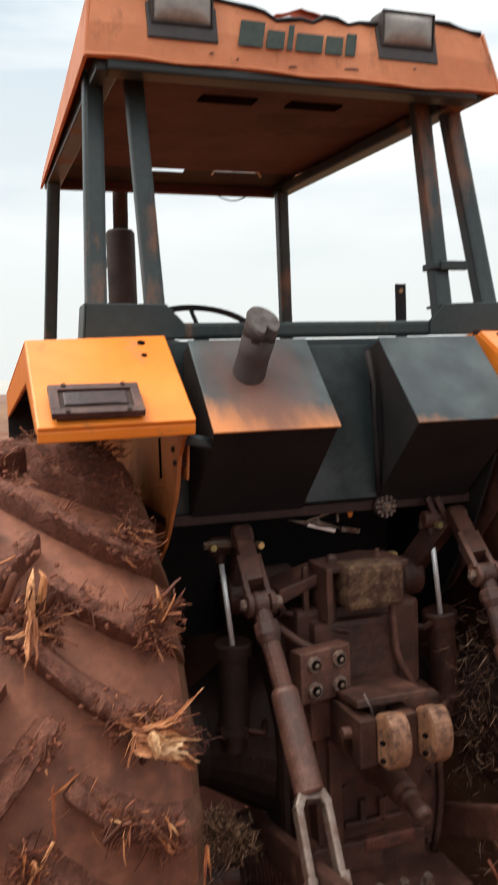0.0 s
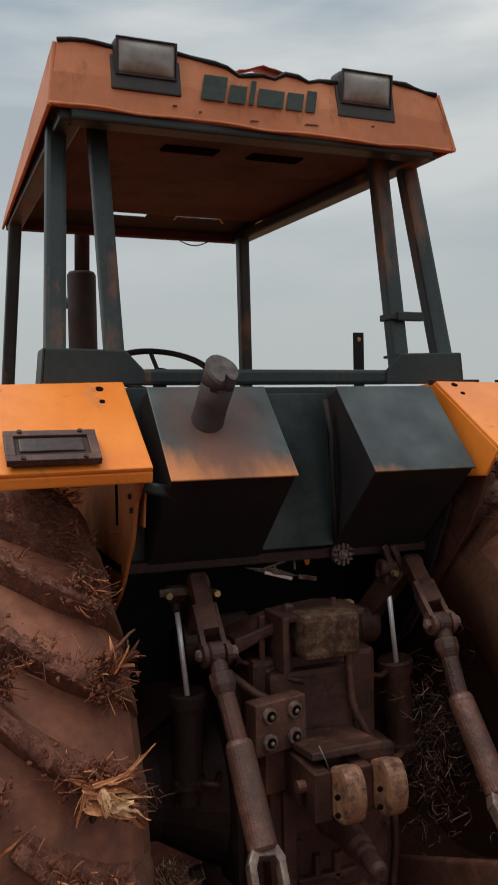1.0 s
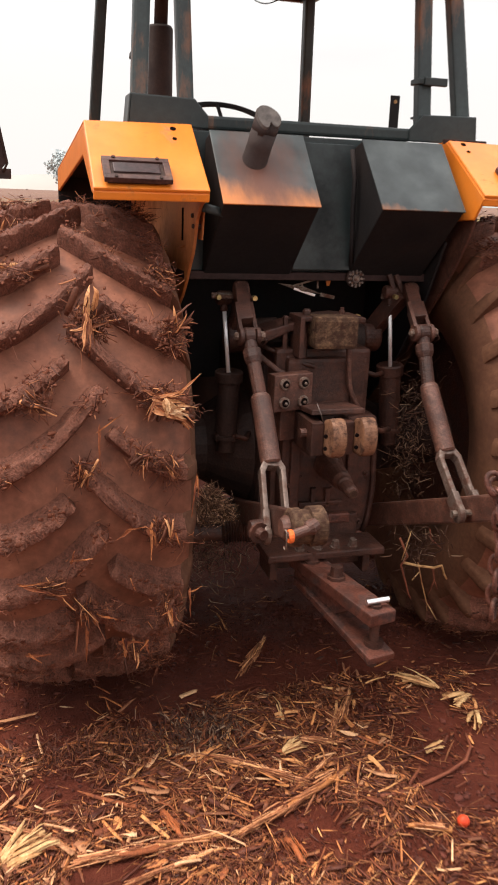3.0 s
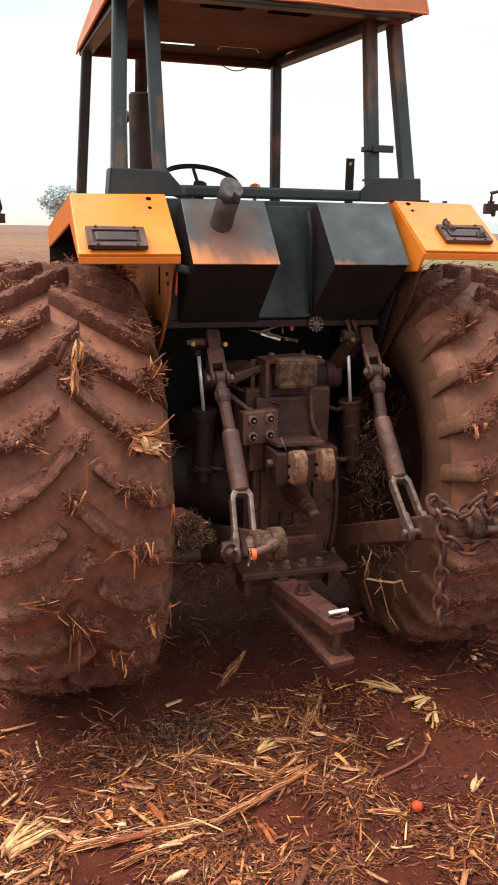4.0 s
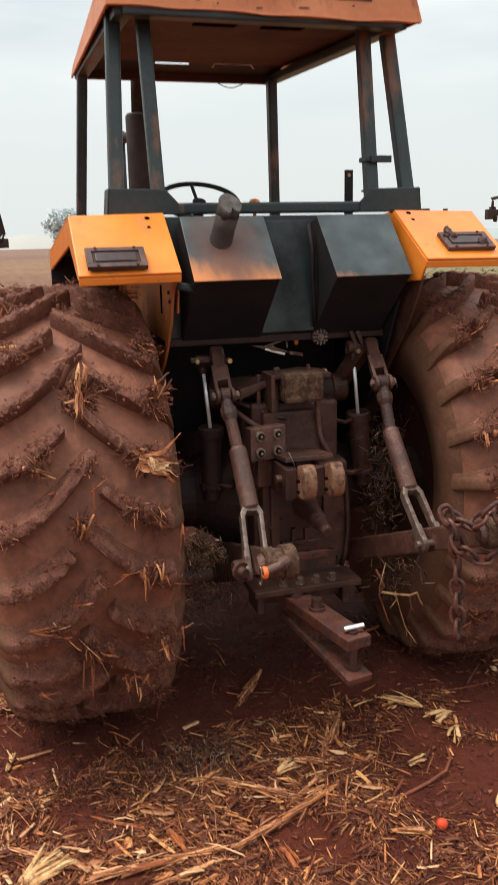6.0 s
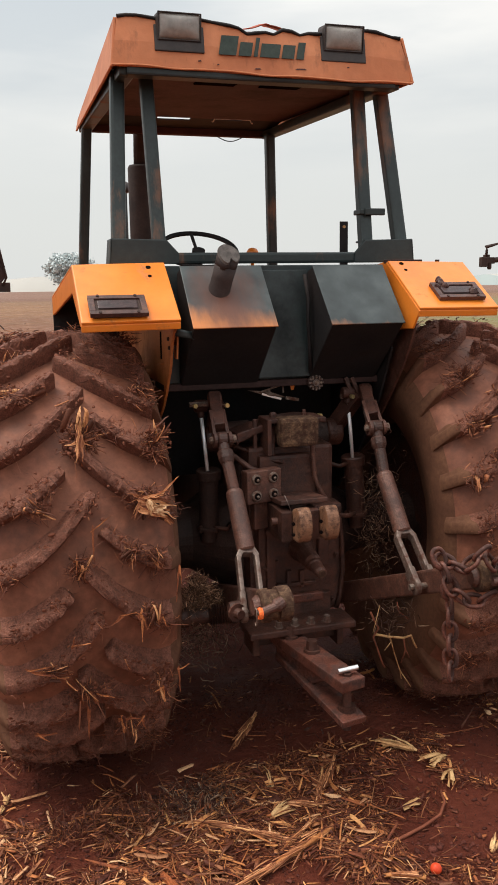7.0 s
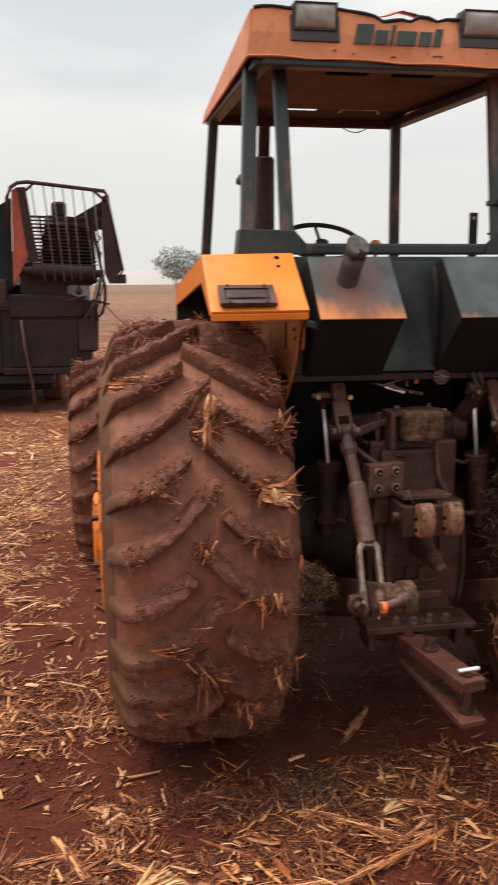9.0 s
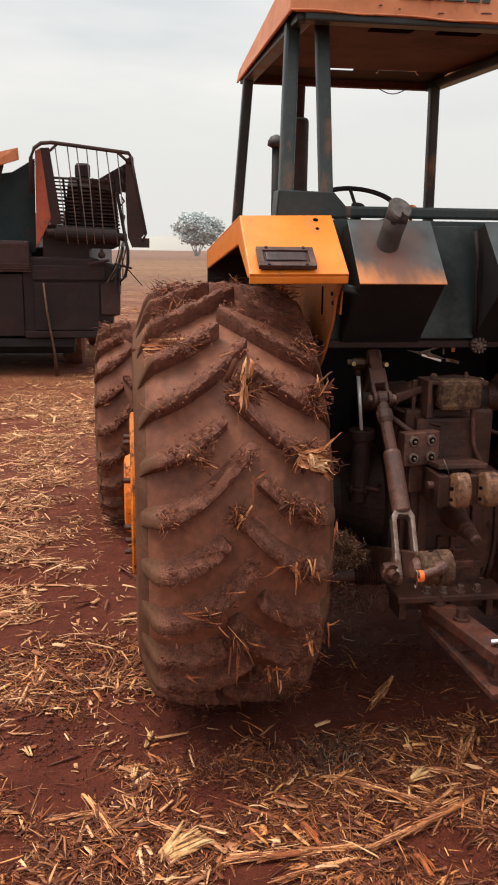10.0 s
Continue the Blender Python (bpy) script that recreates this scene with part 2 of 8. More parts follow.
M_combine = surface("sooty_combine_sheet", [(0.3, (0.0149, 0.0099, 0.0099)), (0.7, (0.0273, 0.0157, 0.0145))], 1.5, 0.7, dirt=(0.0434, 0.0197, 0.0174), dirt_at=(0.52, 0.76), dirt_scale=1.8, bump=0.3, fine=0.45)
M_tank = surface("dusty_teal_sheet", [(0.3, (0.012, 0.018, 0.020)), (0.7, (0.022, 0.030, 0.033))], 2, 0.8, dirt=(0.04, 0.028, 0.024), dirt_at=(0.55, 0.8), bump=0.15, spec=0.1)
M_steel = surface("rubbed_grey_steel", [(0.3, (0.095, 0.060, 0.047)), (0.6, (0.16, 0.115, 0.095)), (0.8, (0.24, 0.19, 0.165))], 18, 0.42, metal=0.35, dirt=(0.085, 0.034, 0.022), dirt_at=(0.48, 0.62), dirt_scale=20, bump=0.3, bump_scale=120, fine=0.35, spec=0.4)
M_bar = surface("grey_steel_bar", [(0.3, (0.10, 0.075, 0.065)), (0.7, (0.18, 0.14, 0.125))], 12, 0.6, bump=0.2)
M_white = surface("white_slit_wire", [(0.3, (0.74, 0.74, 0.72)), (0.7, (0.82, 0.82, 0.80))], 20, 0.4, bump=0)
M_ring = surface("orange_plastic_ring", [(0.3, (0.80, 0.13, 0.03)), (0.7, (0.85, 0.17, 0.04))], 5, 0.5, bump=0)
M_ball = surface("red_ball_skin", [(0.3, (0.62, 0.05, 0.02)), (0.7, (0.72, 0.09, 0.03))], 12, 0.4, bump=0.05, bump_scale=30)
M_straw = surface("maize_straw", [(0.10, (0.0673, 0.0164, 0.0094)), (0.38, (0.1581, 0.0418, 0.0184)), (0.64, (0.3570, 0.1053, 0.0369)), (0.82, (0.6222, 0.2397, 0.0820)), (0.95, (0.8160, 0.4371, 0.1681))], 40, 0.7, island=0.8, dirt=(0.1183, 0.0333, 0.0198), dirt_at=(0.50, 0.66), dirt_scale=30, bump=0.3, bump_scale=200, fine=0.4, spec=0.3)
M_field_straw = surface("sun_bleached_field_straw", [(0.10, (0.12, 0.0418, 0.0248)), (0.40, (0.35, 0.141, 0.0684)), (0.68, (0.60, 0.297, 0.147)), (0.93, (0.82, 0.517, 0.295))], 40, 0.75, island=0.8, dirt=(0.16, 0.0583, 0.0354), dirt_at=(0.54, 0.72), dirt_scale=30, bump=0.2, bump_scale=200, fine=0.35, spec=0.25)
M_red_stalk = surface("red_brown_stalk_stub", [(0.3, (0.2570, 0.0666, 0.0235)), (0.7, (0.4549, 0.1335, 0.0450))], 25, 0.55, dirt=(0.1285, 0.0381, 0.0216), dirt_at=(0.5, 0.66), dirt_scale=30, bump=0.5, bump_scale=140, fine=0.4)
M_chaff = surface("fine_brown_chaff", [(0.1, (0.0530, 0.0127, 0.0074)), (0.55, (0.1275, 0.0329, 0.0160)), (0.82, (0.2856, 0.0884, 0.0344)), (0.98, (0.6120, 0.2679, 0.1066))], 30, 0.75, island=0.82, bump=0, fine=0.3, spec=0.25)
M_straw_dull = surface("dirty_straw", [(0.1, (0.0436, 0.0192, 0.0142)), (0.5, (0.097, 0.0466, 0.0318)), (0.82, (0.213, 0.117, 0.0724)), (1.0, (0.446, 0.304, 0.208))], 5, 0.8, island=0.85, bump=0.2, fine=0.2, spec=0.25)
M_heap = surface("weathered_straw", [(0.1, (0.0775, 0.0392, 0.0270)), (0.5, (0.2093, 0.1050, 0.0621)), (0.82, (0.4960, 0.2800, 0.1688)), (1.0, (0.9300, 0.6160, 0.4050))], 5, 0.75, island=0.85, bump=0.2, fine=0.2, spec=0.25)
M_straw_tyre = surface("muddy_straw", [(0.1, (0.0643, 0.0210, 0.0125)), (0.5, (0.1387, 0.0428, 0.0244)), (0.80, (0.2570, 0.0856, 0.0405)), (0.93, (0.4753, 0.1861, 0.0809)), (1.0, (0.7324, 0.3807, 0.1796))], 5, 0.65, island=0.85, bump=0.3, bump_scale=200, fine=0.3, spec=0.3)
M_splinter = surface("splintered_maize_stalk", [(0.15, (0.0643, 0.0200, 0.0108)), (0.50, (0.1581, 0.0494, 0.0235)), (0.70, (0.3162, 0.1043, 0.0423)), (0.83, (0.5743, 0.2284, 0.0943)), (0.94, (0.8109, 0.4380, 0.2066))], 40, 0.6, island=0.84, dirt=(0.1183, 0.0371, 0.0207), dirt_at=(0.55, 0.70), dirt_scale=35, bump=0.4, bump_scale=180, fine=0.35, spec=0.3)
M_flake = surface("sodden_maize_leaf", [(0.15, (0.0592, 0.0155, 0.0090)), (0.50, (0.1275, 0.0348, 0.0164)), (0.76, (0.2397, 0.0752, 0.0303)), (0.93, (0.5100, 0.2021, 0.0738))], 45, 0.5, island=0.75, dirt=(0.0918, 0.0244, 0.0139), dirt_at=(0.46, 0.62), dirt_scale=45, bump=0.5, bump_scale=160, fine=0.4, spec=0.35)
M_pith = surface("cream_maize_pith", [(0.2, (0.42, 0.190, 0.080)), (0.5, (0.68, 0.400, 0.205)), (0.8, (0.86, 0.60, 0.360))], 55, 0.5, island=0.45, dirt=(0.32, 0.125, 0.060), dirt_at=(0.58, 0.70), dirt_scale=48, bump=0.5, bump_scale=200, fine=0.2, spec=0.4)
M_fibre = surface("thin_dry_fibre", [(0.10, (0.0694, 0.0198, 0.0098)), (0.45, (0.1714, 0.0546, 0.0227)), (0.75, (0.3264, 0.1241, 0.0498)), (0.95, (0.5059, 0.2359, 0.0976))], 30, 0.7, island=0.82, bump=0, fine=0.3, spec=0.3)
M_stalk = surface("maize_stalk", [(0.15, (0.3366, 0.1128, 0.0396)), (0.5, (0.5743, 0.2378, 0.0828)), (0.85, (0.7721, 0.4089, 0.1706))], 9, 0.55, thing=0.75, dirt=(0.2377, 0.0704, 0.0324), dirt_at=(0.54, 0.68), dirt_scale=14, bump=0.4, bump_scale=120)
M_root = surface("dry_root", [(0.2, (0.13, 0.036, 0.021)), (0.8, (0.28, 0.090, 0.048))], 14, 0.7, bump=0.3, bump_scale=120)
M_pale_strip = surface("pale_torn_maize_pith", [(0.15, (0.1765, 0.0557, 0.0257)), (0.45, (0.4406, 0.1683, 0.0736)), (0.75, (0.7048, 0.3271, 0.1517)), (0.95, (0.8772, 0.4813, 0.2485))], 34, 0.65, island=0.75, dirt=(0.2203, 0.0693, 0.0331), dirt_at=(0.56, 0.70), dirt_scale=40, bump=0.5, bump_scale=160, spec=0.3)
M_husk = surface("pale_maize_husk", [(0.2, (0.44, 0.205, 0.080)), (0.8, (0.76, 0.500, 0.245))], 32, 0.7, thing=0.4, dirt=(0.24, 0.095, 0.040), dirt_at=(0.50, 0.66), dirt_scale=30, bump=0.4, bump_scale=120)
# bark paled: the haze of its distance is in the colour
M_bark = surface("haze_pale_bark", [(0.3, (0.44, 0.45, 0.44)), (0.7, (0.52, 0.52, 0.51))], 2, 0.9)
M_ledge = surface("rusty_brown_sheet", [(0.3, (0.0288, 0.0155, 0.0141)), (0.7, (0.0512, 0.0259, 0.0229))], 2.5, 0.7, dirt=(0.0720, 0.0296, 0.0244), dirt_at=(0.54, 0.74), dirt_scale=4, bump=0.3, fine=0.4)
# leaves likewise carry the far haze in their pale blue-grey
M_leaf = surface("haze_pale_leaves", [(0.2, (0.5162, 0.5695, 0.5758)), (0.8, (0.5885, 0.6356, 0.6375))], 0.4, 0.9, island=0.2, bump=0, spec=0.05)


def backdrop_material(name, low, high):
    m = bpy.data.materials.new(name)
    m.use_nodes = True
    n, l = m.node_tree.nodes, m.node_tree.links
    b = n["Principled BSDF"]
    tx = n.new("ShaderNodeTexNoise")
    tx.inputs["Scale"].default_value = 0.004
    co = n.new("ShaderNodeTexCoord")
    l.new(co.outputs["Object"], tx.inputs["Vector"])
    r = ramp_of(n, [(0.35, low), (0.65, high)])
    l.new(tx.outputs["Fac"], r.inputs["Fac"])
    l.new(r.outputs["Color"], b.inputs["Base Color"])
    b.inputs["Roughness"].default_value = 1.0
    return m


def ground_material():
    m = bpy.data.materials.new("red_earth_with_stubble")
    m.use_nodes = True
    n, l = m.node_tree.nodes, m.node_tree.links
    b = n["Principled BSDF"]
    co = n.new("ShaderNodeTexCoord")

    def noise_at(scale, detail, stretch=(1, 1, 1), rough=0.6):
        mp = n.new("ShaderNodeMapping")
        mp.inputs["Scale"].default_value = stretch
        l.new(co.outputs["Object"], mp.inputs["Vector"])
        t = n.new("ShaderNodeTexNoise")
        t.inputs["Scale"].default_value, t.inputs["Detail"].default_value, t.inputs["Roughness"].default_value = scale, detail, rough
        l.new(mp.outputs["Vector"], t.inputs["Vector"])
        return t.outputs["Fac"]

    earth = ramp_of(n, [(0.25, (0.068, 0.0155, 0.0092)), (0.5, (0.142, 0.0335, 0.0190)), (0.75, (0.220, 0.0580, 0.0330))])
    l.new(noise_at(3.2, 10, rough=0.82), earth.inputs["Fac"])
    # chopped straw lying in streaks over the far field
    chaff = ramp_of(n, [(0.3, (0.30, 0.12, 0.05)), (0.7, (0.66, 0.36, 0.15))])
    l.new(noise_at(55, 4, (1, 1, 1)), chaff.inputs["Fac"])
    streak = n.new("ShaderNodeMapRange")
    streak.inputs["From Min"].default_value, streak.inputs["From Max"].default_value = 0.42, 0.56
    l.new(noise_at(0.5, 7, (0.35, 1.0, 1), 0.65), streak.inputs["Value"])
    bits = n.new("ShaderNodeMapRange")
    bits.inputs["From Min"].default_value, bits.inputs["From Max"].default_value = 0.50, 0.56
    l.new(noise_at(38, 3, (1, 1, 1)), bits.inputs["Value"])
    both = n.new("ShaderNodeMath")
    both.operation = "MULTIPLY"
    l.new(streak.outputs["Result"], both.inputs[0])
    l.new(bits.outputs["Result"], both.inputs[1])
    reach = n.new("ShaderNodeVectorMath")
    reach.operation = "LENGTH"
    l.new(co.outputs["Object"], reach.inputs[0])
    away = n.new("ShaderNodeMapRange")
    away.inputs["From Min"].default_value, away.inputs["From Max"].default_value = 3.0, 7.0
    l.new(reach.outputs["Value"], away.inputs["Value"])
    thin = n.new("ShaderNodeMath")
    thin.operation = "MULTIPLY"
    l.new(both.outputs["Value"], thin.inputs[0])
    l.new(away.outputs["Result"], thin.inputs[1])
    mx = n.new("ShaderNodeMix")
    mx.data_type = "RGBA"
    l.new(thin.outputs["Value"], mx.inputs["Factor"])
    l.new(earth.outputs["Color"], mx.inputs["A"])
    l.new(chaff.outputs["Color"], mx.inputs["B"])
    # large bands of the fields in the distance: dry stubble and bare soil
    band = ramp_of(n, [(0.36, (0.126, 0.056, 0.037)), (0.46, (0.222, 0.122, 0.063)), (0.54, (0.148, 0.063, 0.041)), (0.64, (0.163, 0.126, 0.059)), (0.74, (0.148, 0.067, 0.044))])
    l.new(noise_at(0.03, 3, (0.12, 1.0, 1)), band.inputs["Fac"])
    sep = n.new("ShaderNodeSeparateXYZ")
    l.new(co.outputs["Object"], sep.inputs["Vector"])
    away_y = n.new("ShaderNodeMapRange")
    away_y.inputs["From Min"].default_value, away_y.inputs["From Max"].default_value = 20, 320
    ragged = n.new("ShaderNodeMath")
    ragged.operation = "MULTIPLY_ADD"
    ragged.inputs[1].default_value = 90
    l.new(noise_at(0.02, 4, (0.15, 1.0, 1)), ragged.inputs[0])
    l.new(sep.outputs["Y"], ragged.inputs[2])
    l.new(ragged.outputs["Value"], away_y.inputs["Value"])
    strip = ramp_of(n, [(0.18, (0.178, 0.085, 0.052)), (0.42, (0.215, 0.122, 0.067)), (0.60, (0.192, 0.115, 0.068)), (0.66, (0.135, 0.072, 0.060)), (0.95, (0.19, 0.115, 0.098))])
    l.new(away_y.outputs["Result"], strip.inputs["Fac"])
    fields = n.new("ShaderNodeMix")
    fields.data_type = "RGBA"
    fields.inputs["Factor"].default_value = 0.55
    l.new(band.outputs["Color"], fields.inputs["A"])
    l.new(strip.outputs["Color"], fields.inputs["B"])
    mottle = ramp_of(n, [(0.34, (0.62, 0.56, 0.50)), (0.5, (1.0, 1.0, 1.0)), (0.66, (1.45, 1.42, 1.30))])
    l.new(noise_at(1.3, 8, (0.5, 1.0, 1), 0.75), mottle.inputs["Fac"])
    broken = n.new("ShaderNodeMix")
    broken.data_type, broken.blend_type = "RGBA", "MULTIPLY"
    broken.inputs["Factor"].default_value = 1.0
    l.new(fields.outputs["Result"], broken.inputs["A"])
    l.new(mottle.outputs["Color"], broken.inputs["B"])
    far = n.new("ShaderNodeMapRange")
    far.inputs["From Min"].default_value, far.inputs["From Max"].default_value = 14, 45
    l.new(sep.outputs["Y"], far.inputs["Value"])
    mx2 = n.new("ShaderNodeMix")
    mx2.data_type = "RGBA"
    l.new(far.outputs["Result"], mx2.inputs["Factor"])
    l.new(mx.outputs["Result"], mx2.inputs["A"])
    l.new(broken.outputs["Result"], mx2.inputs["B"])
    # a strip of green growth on one side of the field
    side = n.new("ShaderNodeMath")
    side.operation = "MULTIPLY_ADD"
    side.inputs[1].default_value = -0.18
    l.new(sep.outputs["Y"], side.inputs[0])
    l.new(sep.outputs["X"], side.inputs[2])
    green_x = n.new("ShaderNodeMapRange")
    green_x.inputs["From Min"].default_value, green_x.inputs["From Max"].default_value = 1.0, 4.5
    l.new(side.outputs["Value"], green_x.inputs["Value"])
    green_y = n.new("ShaderNodeMapRange")
    green_y.inputs["From Min"].default_value, green_y.inputs["From Max"].default_value = 130, 95
    l.new(sep.outputs["Y"], green_y.inputs["Value"])
    start = n.new("ShaderNodeMapRange")
    start.inputs["From Min"].default_value, start.inputs["From Max"].default_value = 8, 14
    l.new(sep.outputs["Y"], start.inputs["Value"])
    grow = ramp_of(n, [(0.35, (0.20, 0.12, 0.062)), (0.6, (0.16, 0.15, 0.060))])
    l.new(noise_at(0.35, 6, (1, 0.4, 1)), grow.inputs["Fac"])
    strength = n.new("ShaderNodeMath")
    strength.operation = "MULTIPLY"
    l.new(green_x.outputs["Result"], strength.inputs[0])
    l.new(green_y.outputs["Result"], strength.inputs[1])
    strength2 = n.new("ShaderNodeMath")
    strength2.operation = "MULTIPLY"
    l.new(strength.outputs["Value"], strength2.inputs[0])
    l.new(start.outputs["Result"], strength2.inputs[1])
    mx3 = n.new("ShaderNodeMix")
    mx3.data_type = "RGBA"
    l.new(strength2.outputs["Value"], mx3.inputs["Factor"])
    l.new(mx2.outputs["Result"], mx3.inputs["A"])
    l.new(grow.outputs["Color"], mx3.inputs["B"])
    l.new(mx3.outputs["Result"], b.inputs["Base Color"])
    damp = n.new("ShaderNodeMapRange")
    damp.inputs["From Min"].default_value, damp.inputs["From Max"].default_value = 0.35, 0.6
    damp.inputs["To Min"].default_value, damp.inputs["To Max"].default_value = 0.5, 0.9
    l.new(noise_at(1.1, 5), damp.inputs["Value"])
    l.new(damp.outputs["Result"], b.inputs["Roughness"])
    b.inputs["Specular IOR Level"].default_value = 0.15
    bp = n.new("ShaderNodeBump")
    bp.inputs["Strength"].default_value, bp.inputs["Distance"].default_value = 1.0, 0.03
    relief = n.new("ShaderNodeMath")
    relief.operation = "MULTIPLY_ADD"
    relief.inputs[1].default_value = 0.45
    l.new(noise_at(95, 6, rough=0.75), relief.inputs[0])
    l.new(noise_at(24, 8, rough=0.75), relief.inputs[2])
    l.new(relief.outputs["Value"], bp.inputs["Height"])
    l.new(bp.outputs["Normal"], b.inputs["Normal"])
    return m


M_ground = ground_material()
# distance haze is put into these pale hill and woods colours
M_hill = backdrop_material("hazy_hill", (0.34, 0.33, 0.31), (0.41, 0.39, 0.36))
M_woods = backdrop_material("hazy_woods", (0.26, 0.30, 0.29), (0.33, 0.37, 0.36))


def box_top_material():
    """Grey-green sheet metal with orange undercoat worn bare along its lower edge, and soot round the pipe."""
    m = bpy.data.materials.new("worn_box_sheet")
    m.use_nodes = True
    n, l = m.node_tree.nodes, m.node_tree.links
    b = n["Principled BSDF"]
    co = n.new("ShaderNodeTexCoord")
    t = n.new("ShaderNodeTexNoise")
    t.inputs["Scale"].default_value, t.inputs["Detail"].default_value = 7, 6
    l.new(co.outputs["Object"], t.inputs["Vector"])
    base = ramp_of(n, [(0.30, (0.016, 0.022, 0.024)), (0.5, (0.036, 0.046, 0.048)), (0.70, (0.064, 0.078, 0.080))])
    l.new(t.outputs["Fac"], base.inputs["Fac"])
    sep = n.new("ShaderNodeSeparateXYZ")
    l.new(co.outputs["Object"], sep.inputs["Vector"])
    t2 = n.new("ShaderNodeTexNoise")
    t2.inputs["Scale"].default_value, t2.inputs["Detail"].default_value, t2.inputs["Roughness"].default_value = 6, 6, 0.62
    run = n.new("ShaderNodeMapping")
    run.inputs["Scale"].default_value = (2.2, 0.7, 0.7)
    l.new(co.outputs["Object"], run.inputs["Vector"])
    l.new(run.outputs["Vector"], t2.inputs["Vector"])
    # wear: strongest along the lower rim and more on the box with the pipe
    edge = n.new("ShaderNodeMapRange")
    edge.inputs["From Min"].default_value, edge.inputs["From Max"].default_value = 2.00, 1.835
    edge.inputs["To Min"].default_value, edge.inputs["To Max"].default_value = -0.02, 0.66
    l.new(sep.outputs["Z"], edge.inputs["Value"])
    side = n.new("ShaderNodeMapRange")
    side.inputs["From Min"].default_value, side.inputs["From Max"].default_value = -0.3, 0.3
    side.inputs["To Min"].default_value, side.inputs["To Max"].default_value = 0.15, -0.26
    l.new(sep.outputs["X"], side.inputs["Value"])
    add = n.new("ShaderNodeMath")
    add.operation = "MULTIPLY_ADD"
    l.new(t2.outputs["Fac"], add.inputs[0])
    add.inputs[1].default_value = 0.55
    l.new(edge.outputs["Result"], add.inputs[2])
    add2 = n.new("ShaderNodeMath")
    l.new(add.outputs["Value"], add2.inputs[0])
    l.new(side.outputs["Result"], add2.inputs[1])
    mr = n.new("ShaderNodeMapRange")
    mr.inputs["From Min"].default_value, mr.inputs["From Max"].default_value = 0.64, 0.98
    l.new(add2.outputs["Value"], mr.inputs["Value"])
    mx = n.new("ShaderNodeMix")
    mx.data_type = "RGBA"
    l.new(mr.outputs["Result"], mx.inputs["Factor"])
    l.new(base.outputs["Color"], mx.inputs["A"])
    mx.inputs["B"].default_value = (0.52, 0.180, 0.050, 1)
    # a brown stain that runs down from the pipe
    dist = n.new("ShaderNodeVectorMath")
    dist.operation = "DISTANCE"
    squash = n.new("ShaderNodeMapping")
    squash.inputs["Scale"].default_value = (1.0, 0.5, 0.5)
    l.new(co.outputs["Object"], squash.inputs["Vector"])
    l.new(squash.outputs["Vector"], dist.inputs[0])
    dist.inputs[1].default_value = (-0.262, -0.075, 0.968)
    sm = n.new("ShaderNodeMapRange")
    sm.inputs["From Min"].default_value, sm.inputs["From Max"].default_value = 0.17, 0.03
    sm.inputs["To Max"].default_value = 0.92
    wob = n.new("ShaderNodeMath")
    wob.operation = "MULTIPLY_ADD"
    wob.inputs[1].default_value = 0.20
    l.new(t2.outputs["Fac"], wob.inputs[0])
    l.new(dist.outputs["Value"], wob.inputs[2])
    off = n.new("ShaderNodeMath")
    off.operation = "SUBTRACT"
    off.inputs[1].default_value = 0.10
    l.new(wob.outputs["Value"], off.inputs[0])
    l.new(off.outputs["Value"], sm.inputs["Value"])
    mx2 = n.new("ShaderNodeMix")
    mx2.data_type = "RGBA"
    l.new(sm.outputs["Result"], mx2.inputs["Factor"])
    l.new(mx.outputs["Result"], mx2.inputs["A"])
    mx2.inputs["B"].default_value = (0.105, 0.037, 0.022, 1)
    l.new(mx2.outputs["Result"], b.inputs["Base Color"])
    b.inputs["Roughness"].default_value = 0.42
    b.inputs["Specular IOR Level"].default_value = 0.38
    return m


M_boxtop = box_top_material()

# ---- mesh tools ----
rng = np.random.default_rng(7)


